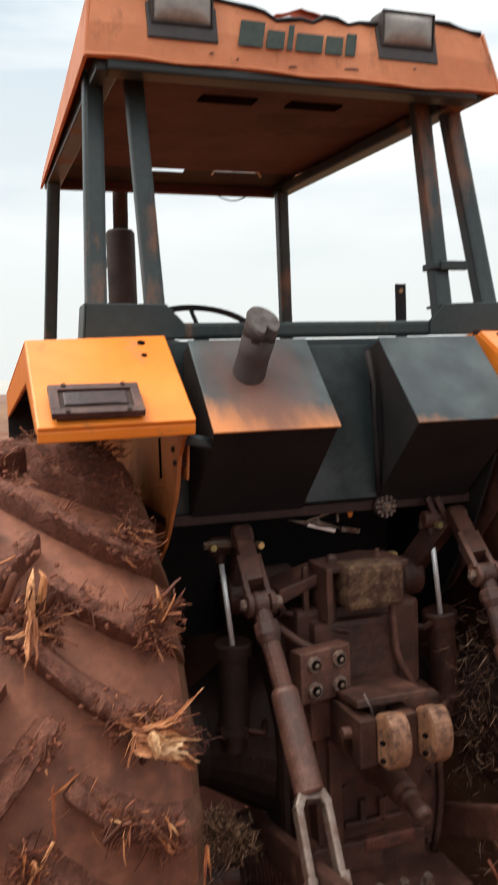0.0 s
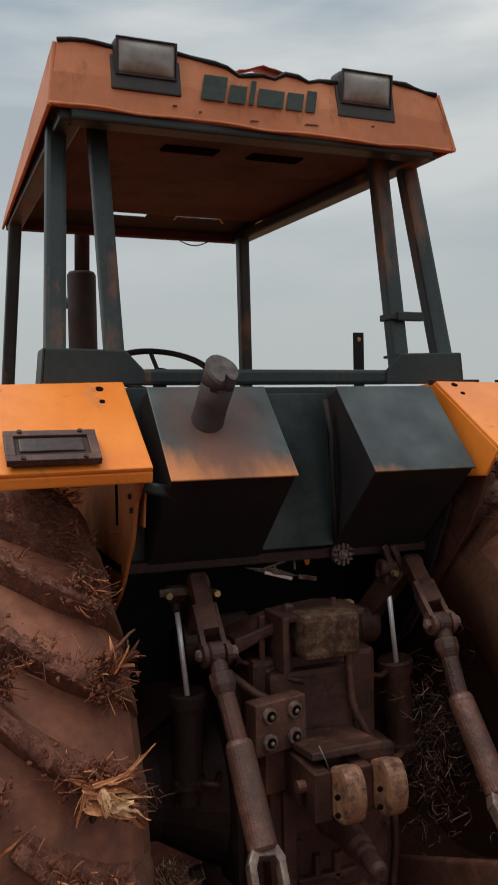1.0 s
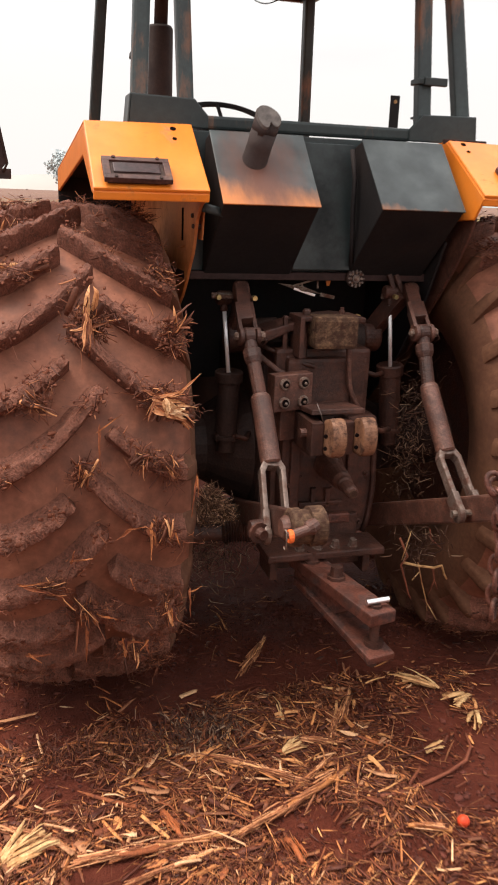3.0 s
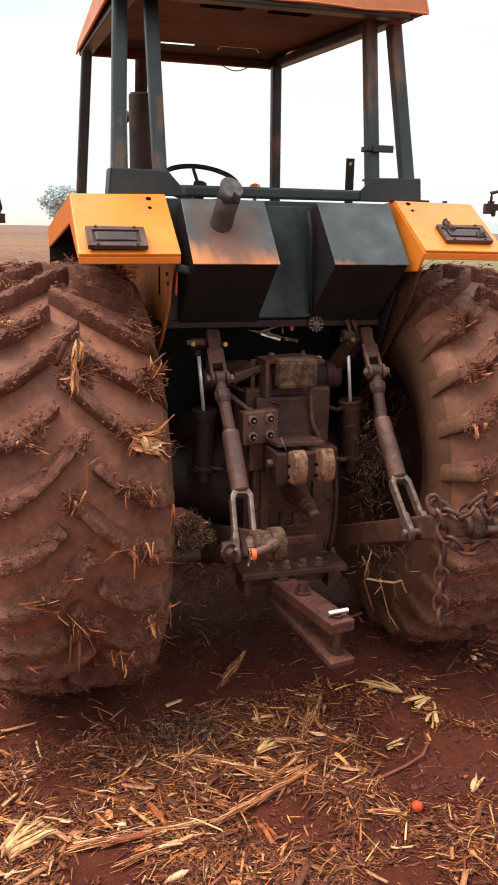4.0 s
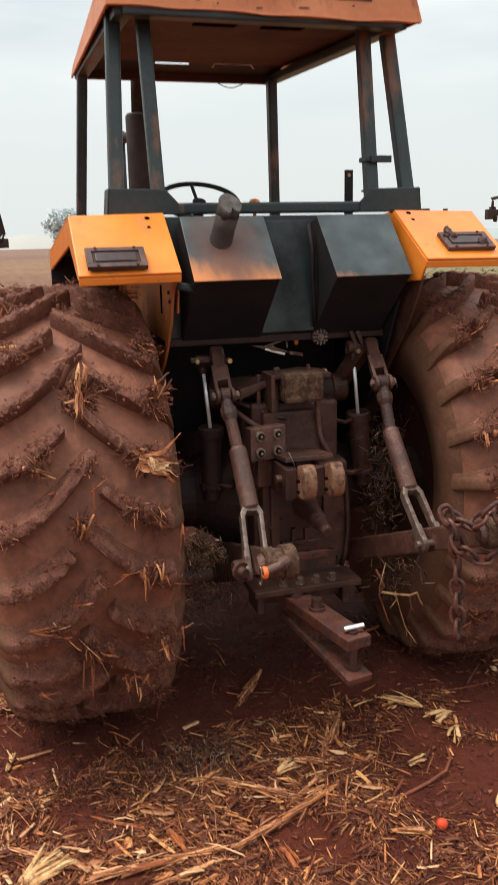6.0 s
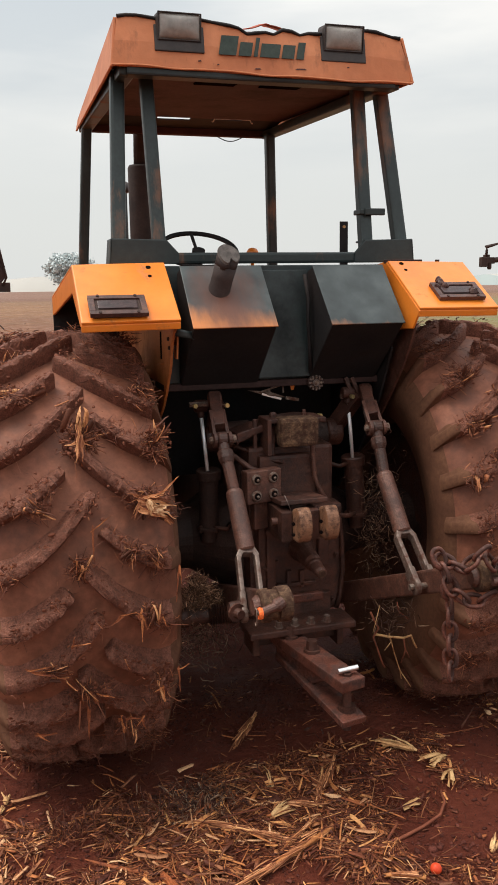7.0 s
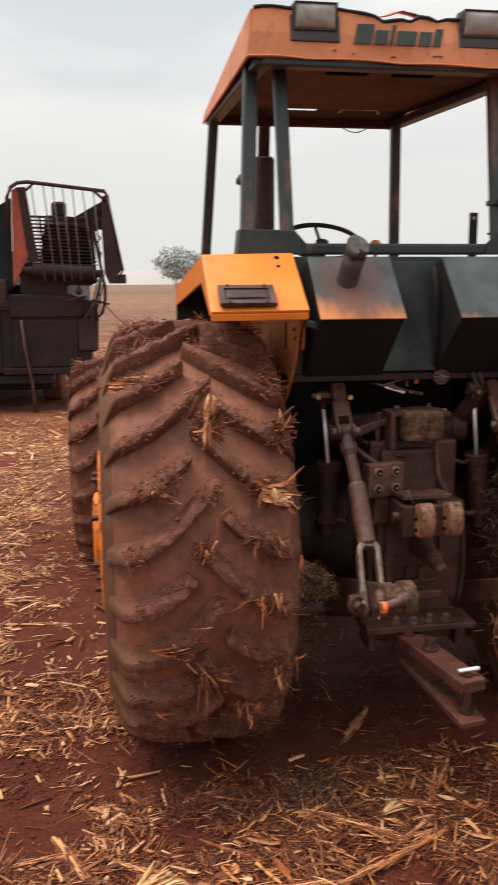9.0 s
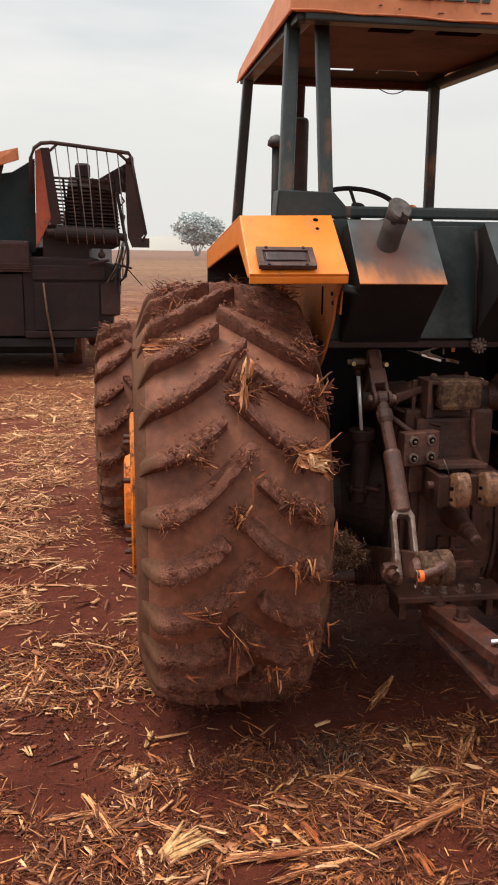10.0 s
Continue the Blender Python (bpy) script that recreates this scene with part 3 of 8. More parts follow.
class Shape:
    """Gathers vertices and faces of one part."""

    def __init__(self):
        self.v, self.f = [], []

    def add(self, verts, faces):
        k = len(self.v)
        self.v += [tuple(p) for p in verts]
        self.f += [tuple(i + k for i in q) for q in faces]
        return self

    def box(self, c, s, m=None):
        pts = [Vector(((i & 1) - 0.5, ((i >> 1) & 1) - 0.5, (i >> 2) - 0.5)) for i in range(8)]
        pts = [Vector((p.x * s[0], p.y * s[1], p.z * s[2])) for p in pts]
        if m is not None:
            pts = [m @ p for p in pts]
        pts = [p + Vector(c) for p in pts]
        return self.add(pts, [(0, 2, 3, 1), (4, 5, 7, 6), (0, 1, 5, 4), (2, 6, 7, 3), (0, 4, 6, 2), (1, 3, 7, 5)])

    def bar(self, a, b, w, h, up=(0, 0, 1)):
        """A straight bar of section w (across) by h (towards up) from a to b."""
        a, b, up = Vector(a), Vector(b), Vector(up)
        d = (b - a).normalized()
        s = d.cross(up).normalized()
        u = s.cross(d)
        pts = [p + s * (w / 2 * i) + u * (h / 2 * j) for p in (a, b) for i, j in ((-1, -1), (1, -1), (1, 1), (-1, 1))]
        return self.add(pts, [(0, 1, 2, 3), (7, 6, 5, 4), (0, 4, 5, 1), (1, 5, 6, 2), (2, 6, 7, 3), (3, 7, 4, 0)])

    def lathe(self, a, b, profile, seg=24):
        """Turns a profile of (distance along a-b as a share, radius) round the line a-b."""
        a, b = Vector(a), Vector(b)
        d = (b - a).normalized()
        s = d.orthogonal().normalized()
        u = d.cross(s)
        k, n = len(self.v), len(profile)
        for t, r in profile:
            c = a.lerp(b, t)
            for i in range(seg):
                w = 2 * math.pi * i / seg
                self.v.append(tuple(c + (s * math.cos(w) + u * math.sin(w)) * r))
        for j in range(n - 1):
            for i in range(seg):
                i2 = (i + 1) % seg
                self.f.append((k + j * seg + i, k + j * seg + i2, k + (j + 1) * seg + i2, k + (j + 1) * seg + i))
        self.f.append(tuple(k + i for i in reversed(range(seg))))
        self.f.append(tuple(k + (n - 1) * seg + i for i in range(seg)))
        return self

    def cyl(self, a, b, r, seg=20, r2=None):
        return self.lathe(a, b, [(0, r), (1, r if r2 is None else r2)], seg)

    def tube(self, pts, r, seg=8, closed=False):
        """A round rod along a line of points."""
        pts = [Vector(p) for p in pts]
        n, k = len(pts), len(self.v)
        ref = Vector((0.31, 0.2, 0.93))
        for j, p in enumerate(pts):
            if closed:
                d = pts[(j + 1) % n] - pts[j - 1]
            else:
                d = pts[min(j + 1, n - 1)] - pts[max(j - 1, 0)]
            d.normalize()
            s = d.cross(ref).normalized()
            u = s.cross(d)
            rr = r if isinstance(r, (int, float)) else r[j]
            for i in range(seg):
                w = 2 * math.pi * i / seg
                self.v.append(tuple(p + (s * math.cos(w) + u * math.sin(w)) * rr))
        for j in range(n if closed else n - 1):
            for i in range(seg):
                i2, j2 = (i + 1) % seg, (j + 1) % n
                self.f.append((k + j * seg + i, k + j * seg + i2, k + j2 * seg + i2, k + j2 * seg + i))
        if not closed:
            self.f.append(tuple(k + i for i in reversed(range(seg))))
            self.f.append(tuple(k + (n - 1) * seg + i for i in range(seg)))
        return self

    def plate(self, pts, thick):
        """A flat polygon with thickness, grown along minus its normal."""
        pts = [Vector(p) for p in pts]
        nrm = Vector((0, 0, 0))
        for i in range(len(pts)):
            nrm += pts[i].cross(pts[(i + 1) % len(pts)])
        nrm.normalize()
        n = len(pts)
        back = [p - nrm * thick for p in pts]
        faces = [tuple(range(n)), tuple(range(2 * n - 1, n - 1, -1))]
        faces += [(i, n + i, n + (i + 1) % n, (i + 1) % n) for i in range(n)]
        return self.add(pts + back, faces)

    def sheet(self, rows, thick):
        """A curved sheet through a grid of points, thickened along z-ish normals."""
        me = len(rows), len(rows[0])
        top = [Vector(p) for r in rows for p in r]
        nrm = (top[1] - top[0]).cross(top[me[1]] - top[0]).normalized()
        pts = top + [p - nrm * thick for p in top]
        k = len(top)
        faces = []
        for a in range(me[0] - 1):
            for b in range(me[1] - 1):
                q = (a * me[1] + b, a * me[1] + b + 1, (a + 1) * me[1] + b + 1, (a + 1) * me[1] + b)
                faces += [q, tuple(i + k for i in reversed(q))]
        ring = [b for b in range(me[1])] + [a * me[1] + me[1] - 1 for a in range(1, me[0])]
        ring += [(me[0] - 1) * me[1] + b for b in range(me[1] - 2, -1, -1)] + [a * me[1] for a in range(me[0] - 2, 0, -1)]
        faces += [(ring[i], ring[i] + k, ring[(i + 1) % len(ring)] + k, ring[(i + 1) % len(ring)]) for i in range(len(ring))]
        return self.add(pts, faces)

    def mesh(self, name, bevel=0.0, smooth=False, wobble=0.0, cut=0):
        bm = bmesh.new()
        vs = [bm.verts.new(p) for p in self.v]
        for q in self.f:
            try:
                bm.faces.new([vs[i] for i in q])
            except ValueError:
                pass
        bmesh.ops.recalc_face_normals(bm, faces=bm.faces)
        if bevel:
            sharp = [e for e in bm.edges if len(e.link_faces) == 2 and e.calc_face_angle(0) > 0.6]
            bmesh.ops.bevel(bm, geom=sharp, offset=bevel, segments=2, profile=0.6, affect="EDGES", clamp_overlap=True)
        if cut:
            bmesh.ops.subdivide_edges(bm, edges=bm.edges[:], cuts=cut, use_grid_fill=True)
        if wobble:
            for v in bm.verts:
                v.co += noise.noise_vector(v.co * 9) * wobble + noise.noise_vector(v.co * 31) * wobble * 0.4
        for face in bm.faces:
            face.smooth = bool(smooth)
        me = bpy.data.meshes.new(name)
        bm.to_mesh(me)
        bm.free()
        if smooth == "crisp":
            me.set_sharp_from_angle(angle=radians(38))
        return me


def part(name, shape, material, parent, label="", bevel=0.0, smooth=False, wobble=0.0, cut=0):
    """Links a shape as one mesh object under a thing or a part."""
    me = shape.mesh(name, bevel, smooth, wobble, cut)
    me.materials.append(material)
    ob = new(name, me)
    ob.parent = parent
    if label:
        tagged(ob, label)
    return ob


def each(name, shapes, material, parent, label="", **how):
    """Alike small pieces as parts of their own."""
    return [part(name, s, material, parent, label, **how) for s in shapes]


def shared(name, me, parent, m):
    ob = new(name, me)
    ob.parent = parent
    ob.matrix_basis = m
    return ob


def thing(name, label, category, shape=None, material=None, group="", kind="", at=(0, 0, 0), **how):
    if shape is None:
        ob = new(name)
    else:
        me = shape.mesh(name, **how)
        me.materials.append(material)
        ob = new(name, me)
    ob.location = at
    return tagged(ob, label, category, group, kind)


def arrays_mesh(name, verts, quads, material, smooth=False):
    me = bpy.data.meshes.new(name)
    me.vertices.add(len(verts))
    me.vertices.foreach_set("co", np.asarray(verts, np.float32).ravel())
    me.loops.add(quads.size)
    me.loops.foreach_set("vertex_index", quads.astype(np.int32).ravel())
    me.polygons.add(len(quads))
    me.polygons.foreach_set("loop_start", np.arange(0, quads.size, 4, dtype=np.int32))
    me.polygons.foreach_set("loop_total", np.full(len(quads), 4, np.int32))
    me.update()
    me.validate()
    me.materials.append(material)
    return me


def straws_mesh(name, base, way, length, width, thick, bend, material, flat=False):
    """Many flat, slightly bent stalk pieces: base points (n,3), unit ways (n,3), and their sizes (n)."""
    n = len(base)
    facing = rng.normal(size=(n, 3)) * (0.35 if flat else 1.0) + (np.array((0, 0, 1.0)) if flat else 0)
    side = np.cross(way, facing)
    side /= np.linalg.norm(side, axis=1, keepdims=True) + 1e-9
    over = np.cross(side, way)
    ring = np.array([(-1, -1), (1, -1), (1, 1), (-1, 1)], float)
    verts = np.zeros((n, 4, 4, 3))
    start, end, skew = rng.choice((0.15, 0.6, 0.95), n), rng.choice((0.05, 0.3, 0.85), n), rng.normal(size=n) * 0.3
    near, far = rng.uniform(0.06, 0.3, n), rng.uniform(0.55, 0.93, n)
    waist = rng.uniform(0.65, 1.0, n)
    for j in range(4):
        s = (np.zeros(n), near, far, np.ones(n))[j]
        c = base + way * (length * s)[:, None] + over * (bend * length * 4 * s * (1 - s))[:, None] + side * (skew * width * (0, 0.2, 0.5, 1)[j])[:, None]
        taper = (start, 1.0, waist, end)[j]
        for i, (a, b) in enumerate(ring):
            verts[:, j, i] = c + side * (a * width / 2 * taper)[:, None] + over * (b * thick / 2)[:, None]
    quads = []
    for j in (0, 1, 2):
        for i in range(4):
            quads.append((j * 4 + i, j * 4 + (i + 1) % 4, (j + 1) * 4 + (i + 1) % 4, (j + 1) * 4 + i))
    quads += [(3, 2, 1, 0), (12, 13, 14, 15)]
    q = np.array(quads)[None] + (np.arange(n) * 16)[:, None, None]
    return arrays_mesh(name, verts.reshape(-1, 3), q.reshape(-1, 4), material)

# ---- ground and distance ----


def ground_height(x, y):
    far = min(1.0, max(0.0, (abs(x) + abs(y) - 25) / 60))
    h = noise.noise((x * 0.9, y * 0.9, 0.0)) * 0.022 + noise.noise((x * 3.1, y * 3.1, 4.0)) * 0.014 + noise.noise((x * 9.0, y * 9.0, 8.0)) * 0.007
    # the wheels press a rut
    for c in (-0.9, 0.91):
        h -= 0.02 * math.exp(-((x - c) / 0.28) ** 2) * (1 if y > 0 else math.exp(-(y / 0.5) ** 2))
    return h * (1 - far)


def axis_steps(lo, hi, step, reach):
    inner = np.arange(lo, hi + 1e-6, step)
    grow, s, out = [], step, 0.0
    while out < reach:
        s *= 1.16
        out += s
        grow.append(out)
    grow = np.array(grow)
    return np.concatenate([(lo - grow)[::-1], inner, hi + grow])


gx, gy = axis_steps(-4.0, 3.0, 0.035, 4200), axis_steps(-2.6, 4.0, 0.035, 4200)
gv = np.array([(x, y, ground_height(x, y)) for y in gy for x in gx])
ia, ib = np.meshgrid(np.arange(len(gy) - 1), np.arange(len(gx) - 1), indexing="ij")
i0 = (ia * len(gx) + ib).ravel()
ground = new("ground", arrays_mesh("ground", gv, np.stack([i0, i0 + 1, i0 + len(gx) + 1, i0 + len(gx)], 1), M_ground))
for p in ground.data.polygons:
    p.use_smooth = True
tagged(ground, "damp red earth field with chopped maize residue", "ground", kind="structure")


def ridge(name, y, x0, x1, base, peaks, material, label, seed):
    """A far, low line of land: a long mound with an uneven crest."""
    s = Shape()
    n = 90
    rows = [[], [], []]
    for i in range(n + 1):
        x = x0 + (x1 - x0) * i / n
        h = base + peaks * (0.5 + 0.5 * noise.noise((x * 0.0022, seed, 0.0))) + peaks * 0.25 * noise.noise((x * 0.02, seed, 3.0))
        edge = min(1.0, i / 12, (n - i) / 12)
        rows[0].append((x, y, -1.0))
        rows[1].append((x, y + 60, max(0.2, h * edge)))
        rows[2].append((x, y + 400, -1.0))
    k = len(rows[0])
    s.add([p for r in rows for p in r], [(j * k + i, j * k + i + 1, (j + 1) * k + i + 1, (j + 1) * k + i) for j in (0, 1) for i in range(k - 1)])
    return thing(name, label, "backdrop", s, material, kind="structure", smooth=True)


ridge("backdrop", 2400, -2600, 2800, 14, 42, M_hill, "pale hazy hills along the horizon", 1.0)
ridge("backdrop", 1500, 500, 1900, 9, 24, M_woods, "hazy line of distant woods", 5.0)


def tree(at, height, spread, seed):
    """A broad tree: a tapered trunk with limbs and a crown of many small leaf clumps."""
    r = np.random.default_rng(seed)
    root = thing("tree", "broad-crowned tree standing alone in the far field", "tree", at=at, group="far trees")
    tips = []
    s = Shape()
    # several stems from one foot
    for i in range(5):
        w = 2 * math.pi * i / 5 + 0.4
        lean = spread * 0.12
        foot = (math.cos(w) * 0.5, math.sin(w) * 0.5, -0.2)
        fork = (math.cos(w) * lean, math.sin(w) * lean, height * r.uniform(0.16, 0.28))
        s.tube([foot, (fork[0] * 0.6, fork[1] * 0.6, fork[2] * 0.5), fork], [height * 0.020, height * 0.015, height * 0.011], 8)
        for k in range(4):
            v = w + r.uniform(-0.8, 0.8)
            out = spread * r.uniform(0.2, 0.5)
            top = height * (0.38 + 0.57 * math.sqrt(max(0.0, 1 - (out / spread / 0.52) ** 2)) * r.uniform(0.7, 1.0))
            tip = (math.cos(v) * out, math.sin(v) * out, top)
            mid = tuple(0.5 * (p + q_) for p, q_ in zip(fork, tip))
            s.tube([fork, mid, tip], [height * 0.009, height * 0.006, height * 0.003], 6)
            tips += [tip, tip, mid]
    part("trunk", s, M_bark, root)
    n = 15000
    pick = r.integers(0, len(tips), n)
    c = np.array(tips)[pick] + r.normal(size=(n, 3)) * np.array([spread * 0.085, spread * 0.085, height * 0.055])
    c[:, 2] = np.maximum(c[:, 2], height * 0.06)
    d = r.normal(size=(n, 3))
    d /= np.linalg.norm(d, axis=1, keepdims=True)
    e = np.cross(d, r.normal(size=(n, 3)))
    e /= np.linalg.norm(e, axis=1, keepdims=True)
    sz = (r.uniform(0.28, 0.60, n) * height / 12)[:, None]
    v = np.stack([c - d * sz, c + e * sz * 0.6, c + d * sz, c - e * sz * 0.6], 1).reshape(-1, 3)
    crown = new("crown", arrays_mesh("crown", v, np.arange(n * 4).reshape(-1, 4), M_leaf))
    crown.parent = root
    return root


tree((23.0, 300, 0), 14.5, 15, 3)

# ---- tractor ----
tractor = thing("tractor", "worn orange farm tractor with muddy wheels and open canopy", "tractor")
CX = 0.01


# canopy
def canopy():
    s = Shape()
    n = 32
    # rear fascia: a panel with a battered upper rim
    low, high, back = [], [], []
    for i in range(n + 1):
        u = i / n
        x = -0.651 + 1.316 * u
        dent = 0.012 * math.sin(u * 9.0) + 0.010 * math.sin(u * 23 + 1) * (0.4 + u * 0.6)
        if 0.40 < u < 0.66:
            dent -= 0.016 * math.sin((u - 0.40) / 0.26 * math.pi * 3) ** 2
        low.append((x, 0.118 + 0.004 * math.sin(u * 7), 2.868 + 0.006 * math.sin(u * 5 + 1)))
        high.append((-0.62 + 1.235 * u, 0.15, 3.060 + dent))
        back.append((-0.62 + 1.235 * u, 0.22, 3.067 + dent * 1.4))
    s.sheet([low, [tuple(np.add(a, b) / 2 + np.array((0, -0.006, 0))) for a, b in zip(low, high)], high, back], 0.012)
    fascia = part("rear_fascia", s, M_roof, tractor, "faded orange rear canopy panel with a dented rim", smooth=False)
    s = Shape()
    s.tube([(p[0], p[1] - 0.002 + 0.004 * math.sin(i * 1.9), p[2] + 0.001 + 0.003 * math.sin(i * 1.1)) for i, p in enumerate(high)], [0.0055 + 0.003 * math.sin(i * 0.9 + 1) ** 2 for i in range(n + 1)], 6)
    part("bent_rim", s, M_black, fascia, "dark bent rim of the canopy panel", smooth=True)
    s = Shape()
    s.sheet([[(-0.07 + 0.2 * i / 10, 0.17 + 0.05 * j, 3.062 + 0.026 * math.sin(math.pi * i / 10) ** 2 * (1 if i < 5 else 0.7) + 0.012 * j) for i in range(11)] for j in range(3)], 0.004)
    lip = Shape()
    lip.tube([(p[0], p[1] - 0.004 + 0.003 * math.sin(i * 1.3), p[2] + 0.002 + 0.003 * math.sin(i * 0.7)) for i, p in enumerate(low)], 0.0042, 6)
    part("folded_lip", lip, M_roof, fascia, "bent lower lip of the canopy panel", smooth=True)
    for x_, z_, w_ in ((-0.30, 2.905, 0.016), (-0.06, 2.887, 0.03), (0.12, 2.896, 0.05), (0.355, 2.915, 0.012), (-0.22, 2.895, 0.01)):
        sc = Shape()
        yy = 0.1115 + (z_ - 2.868) * 0.165
        sc.plate([(x_, yy, z_), (x_ + w_, yy, z_ + 0.002), (x_ + w_ * 0.8, yy + 0.001, z_ + 0.006), (x_ + w_ * 0.15, yy + 0.001, z_ + 0.005)], 0.002)
        part("scratch", sc, M_ceiling, fascia)
    part("torn_flap", s, M_red, fascia, "bent red-orange flap of roof sheet", smooth=True)
    # side panels taper towards the front
    for q in (-1, 1):
        s = Shape()
        s.plate([(q * 0.653 + 0.008, 0.115, 2.868), (q * 0.621, 0.15, 3.06), (q * 0.60, 1.98, 3.015), (q * 0.615, 2.0, 2.945)][::q], 0.012)
        part("side_panel", s, M_roof, tractor, "faded orange canopy side panel", bevel=0.004)
        s = Shape()
        s.bar((q * 0.585, 0.15, 2.868), (q * 0.575, 1.96, 2.955), 0.07, 0.045)
        part("side_rail", s, M_green, tractor, bevel=0.008)
    s = Shape()
    rows = []
    for j in range(7):
        v = j / 6
        rows.append([(-0.612 + 1.224 * i / 12, 0.2 + 1.48 * v, 3.052 - 0.024 * v + 0.008 * math.sin(i * 1.3 + j)) for i in range(13)])
    s.sheet(rows, 0.01)
    part("roof_skin", s, M_roof, tractor, "faded orange sheet roof")
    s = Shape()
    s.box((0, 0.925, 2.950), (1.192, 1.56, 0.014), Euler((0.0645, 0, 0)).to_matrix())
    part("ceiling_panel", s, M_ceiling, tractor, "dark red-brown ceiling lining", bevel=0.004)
    s = Shape()
    s.box((0, 0.165, 2.862), (1.18, 0.075, 0.035))
    part("rear_rail", s, M_plain, tractor, bevel=0.008)
    # near-black blocks stand for the dark inside of two slots
    slots = [Shape().box((x, 0.5, 2.917), (0.19, 0.075, 0.016), Euler((0.0645, 0, 0)).to_matrix()) for x in (-0.130, 0.180)]
    each("ceiling_slot", slots, M_hole, tractor, "near-black block standing for a ceiling slot", bevel=0.003)
    # front sheet with two narrow slits open to the sky
    xs = (-0.598, -0.17, 0.03, 0.165, 0.39, 0.598)
    z = lambda y: 3.006 - 0.10 * (y - 1.70)
    for a, b, ya in zip(xs[:-1], xs[1:], (1.706, 1.770, 1.706, 1.738, 1.706)):
        s = Shape().plate([(a, ya, z(ya)), (b, ya, z(ya)), (b, 1.95, z(1.95)), (a, 1.95, z(1.95))], 0.006)
        part("front_sheet", s, M_black, tractor, "dark sheet metal below the canopy's front")
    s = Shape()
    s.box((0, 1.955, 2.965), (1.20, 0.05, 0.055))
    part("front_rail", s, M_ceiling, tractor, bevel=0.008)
    # white wire along the second slit, standing for its sky-bright outline
    s = Shape()
    s.tube([(0.150, 1.69, 2.974), (0.158, 1.69, 2.976), (0.168, 1.69, 2.994), (0.28, 1.69, 2.996), (0.386, 1.69, 2.994), (0.396, 1.69, 2.976), (0.404, 1.69, 2.974)], 0.004, 6)
    part("slit_wire", s, M_white, tractor, "white bent wire along a slit under the canopy", smooth=True)
    s = Shape()
    s.tube([(0.24 + 0.17 * i / 8, 1.93, 2.935 - 0.028 * math.sin(math.pi * i / 8)) for i in range(9)], 0.003, 6)
    part("loose_cable", s, M_black, tractor, smooth=True)
    # work lamps
    for x in (-0.372, 0.342):
        # dark plate on the fascia, painted for the shaded cut-out
        s = Shape()
        s.box((x, 0.134, 2.99), (0.205, 0.012, 0.105), Euler((-0.17, 0, 0)).to_matrix())
        plate_ = part("lamp_recess_plate", s, M_lamp_body, tractor, "dark plate standing for the cut-out behind a work lamp", bevel=0.004)
        m = Euler((0.10, 0, 0)).to_matrix()
        at = Vector((x, 0.165, 3.038))
        s = Shape()
        s.box(at, (0.186, 0.085, 0.104), m)
        lamp = part("work_lamp", s, M_lamp_body, tractor, "dark work lamp with clouded ribbed glass", bevel=0.016)
        rows = []
        for j in range(9):
            v = j / 4 - 1
            row = []
            for i in range(29):
                u = i / 14 - 1
                bulge = (1 - abs(u) ** 3) * (1 - abs(v) ** 3)
                rib = 0.0016 * math.cos(i * math.pi) * (1 if j > 3 else 0.15) * bulge
                row.append(tuple(at + m @ Vector((u * 0.084, -0.0435 - 0.016 * bulge + rib, v * 0.047))))
            rows.append(row)
        s = Shape()
        s.sheet(rows, 0.003)
        part("lens", s, M_lens, lamp, "clouded ribbed lamp glass", smooth=True)
        s = Shape()
        for dx, dz, w, h in ((0, 0.050, 0.180, 0.005), (0, -0.050, 0.180, 0.005), (-0.0875, 0, 0.005, 0.100), (0.0875, 0, 0.005, 0.100)):
            s.box(at + m @ Vector((dx, -0.045, dz)), (w, 0.010, h), m)
        part("lamp_bezel", s, M_lamp_body, lamp, "dark lamp bezel", bevel=0.003)
    # the maker's mark, as plain slanted shapes
    x = -0.212
    for w, h in ((0.082, 0.078), (0.062, 0.056), (0.024, 0.078), (0.092, 0.056), (0.062, 0.056), (0.040, 0.070)):
        s = Shape()
        z0 = 2.938
        lean = h * 0.22
        yy = lambda zz: 0.1055 + (zz - 2.868) * 0.175
        s.plate([(x, yy(z0), z0), (x + w - 0.008, yy(z0), z0), (x + w - 0.008 + lean, yy(z0 + h), z0 + h), (x + lean, yy(z0 + h), z0 + h)], 0.003)
        part("mark", s, M_mark, fascia)
        x += w + 0.003


canopy()


# posts of the frame
def post(name, a, b, w, d):
    s = Shape()
    s.bar(a, b, w, d, up=(0, 1, 0))
    part(name, s, M_green, tractor, "dark green canopy post with rubbed orange patches", bevel=0.012)


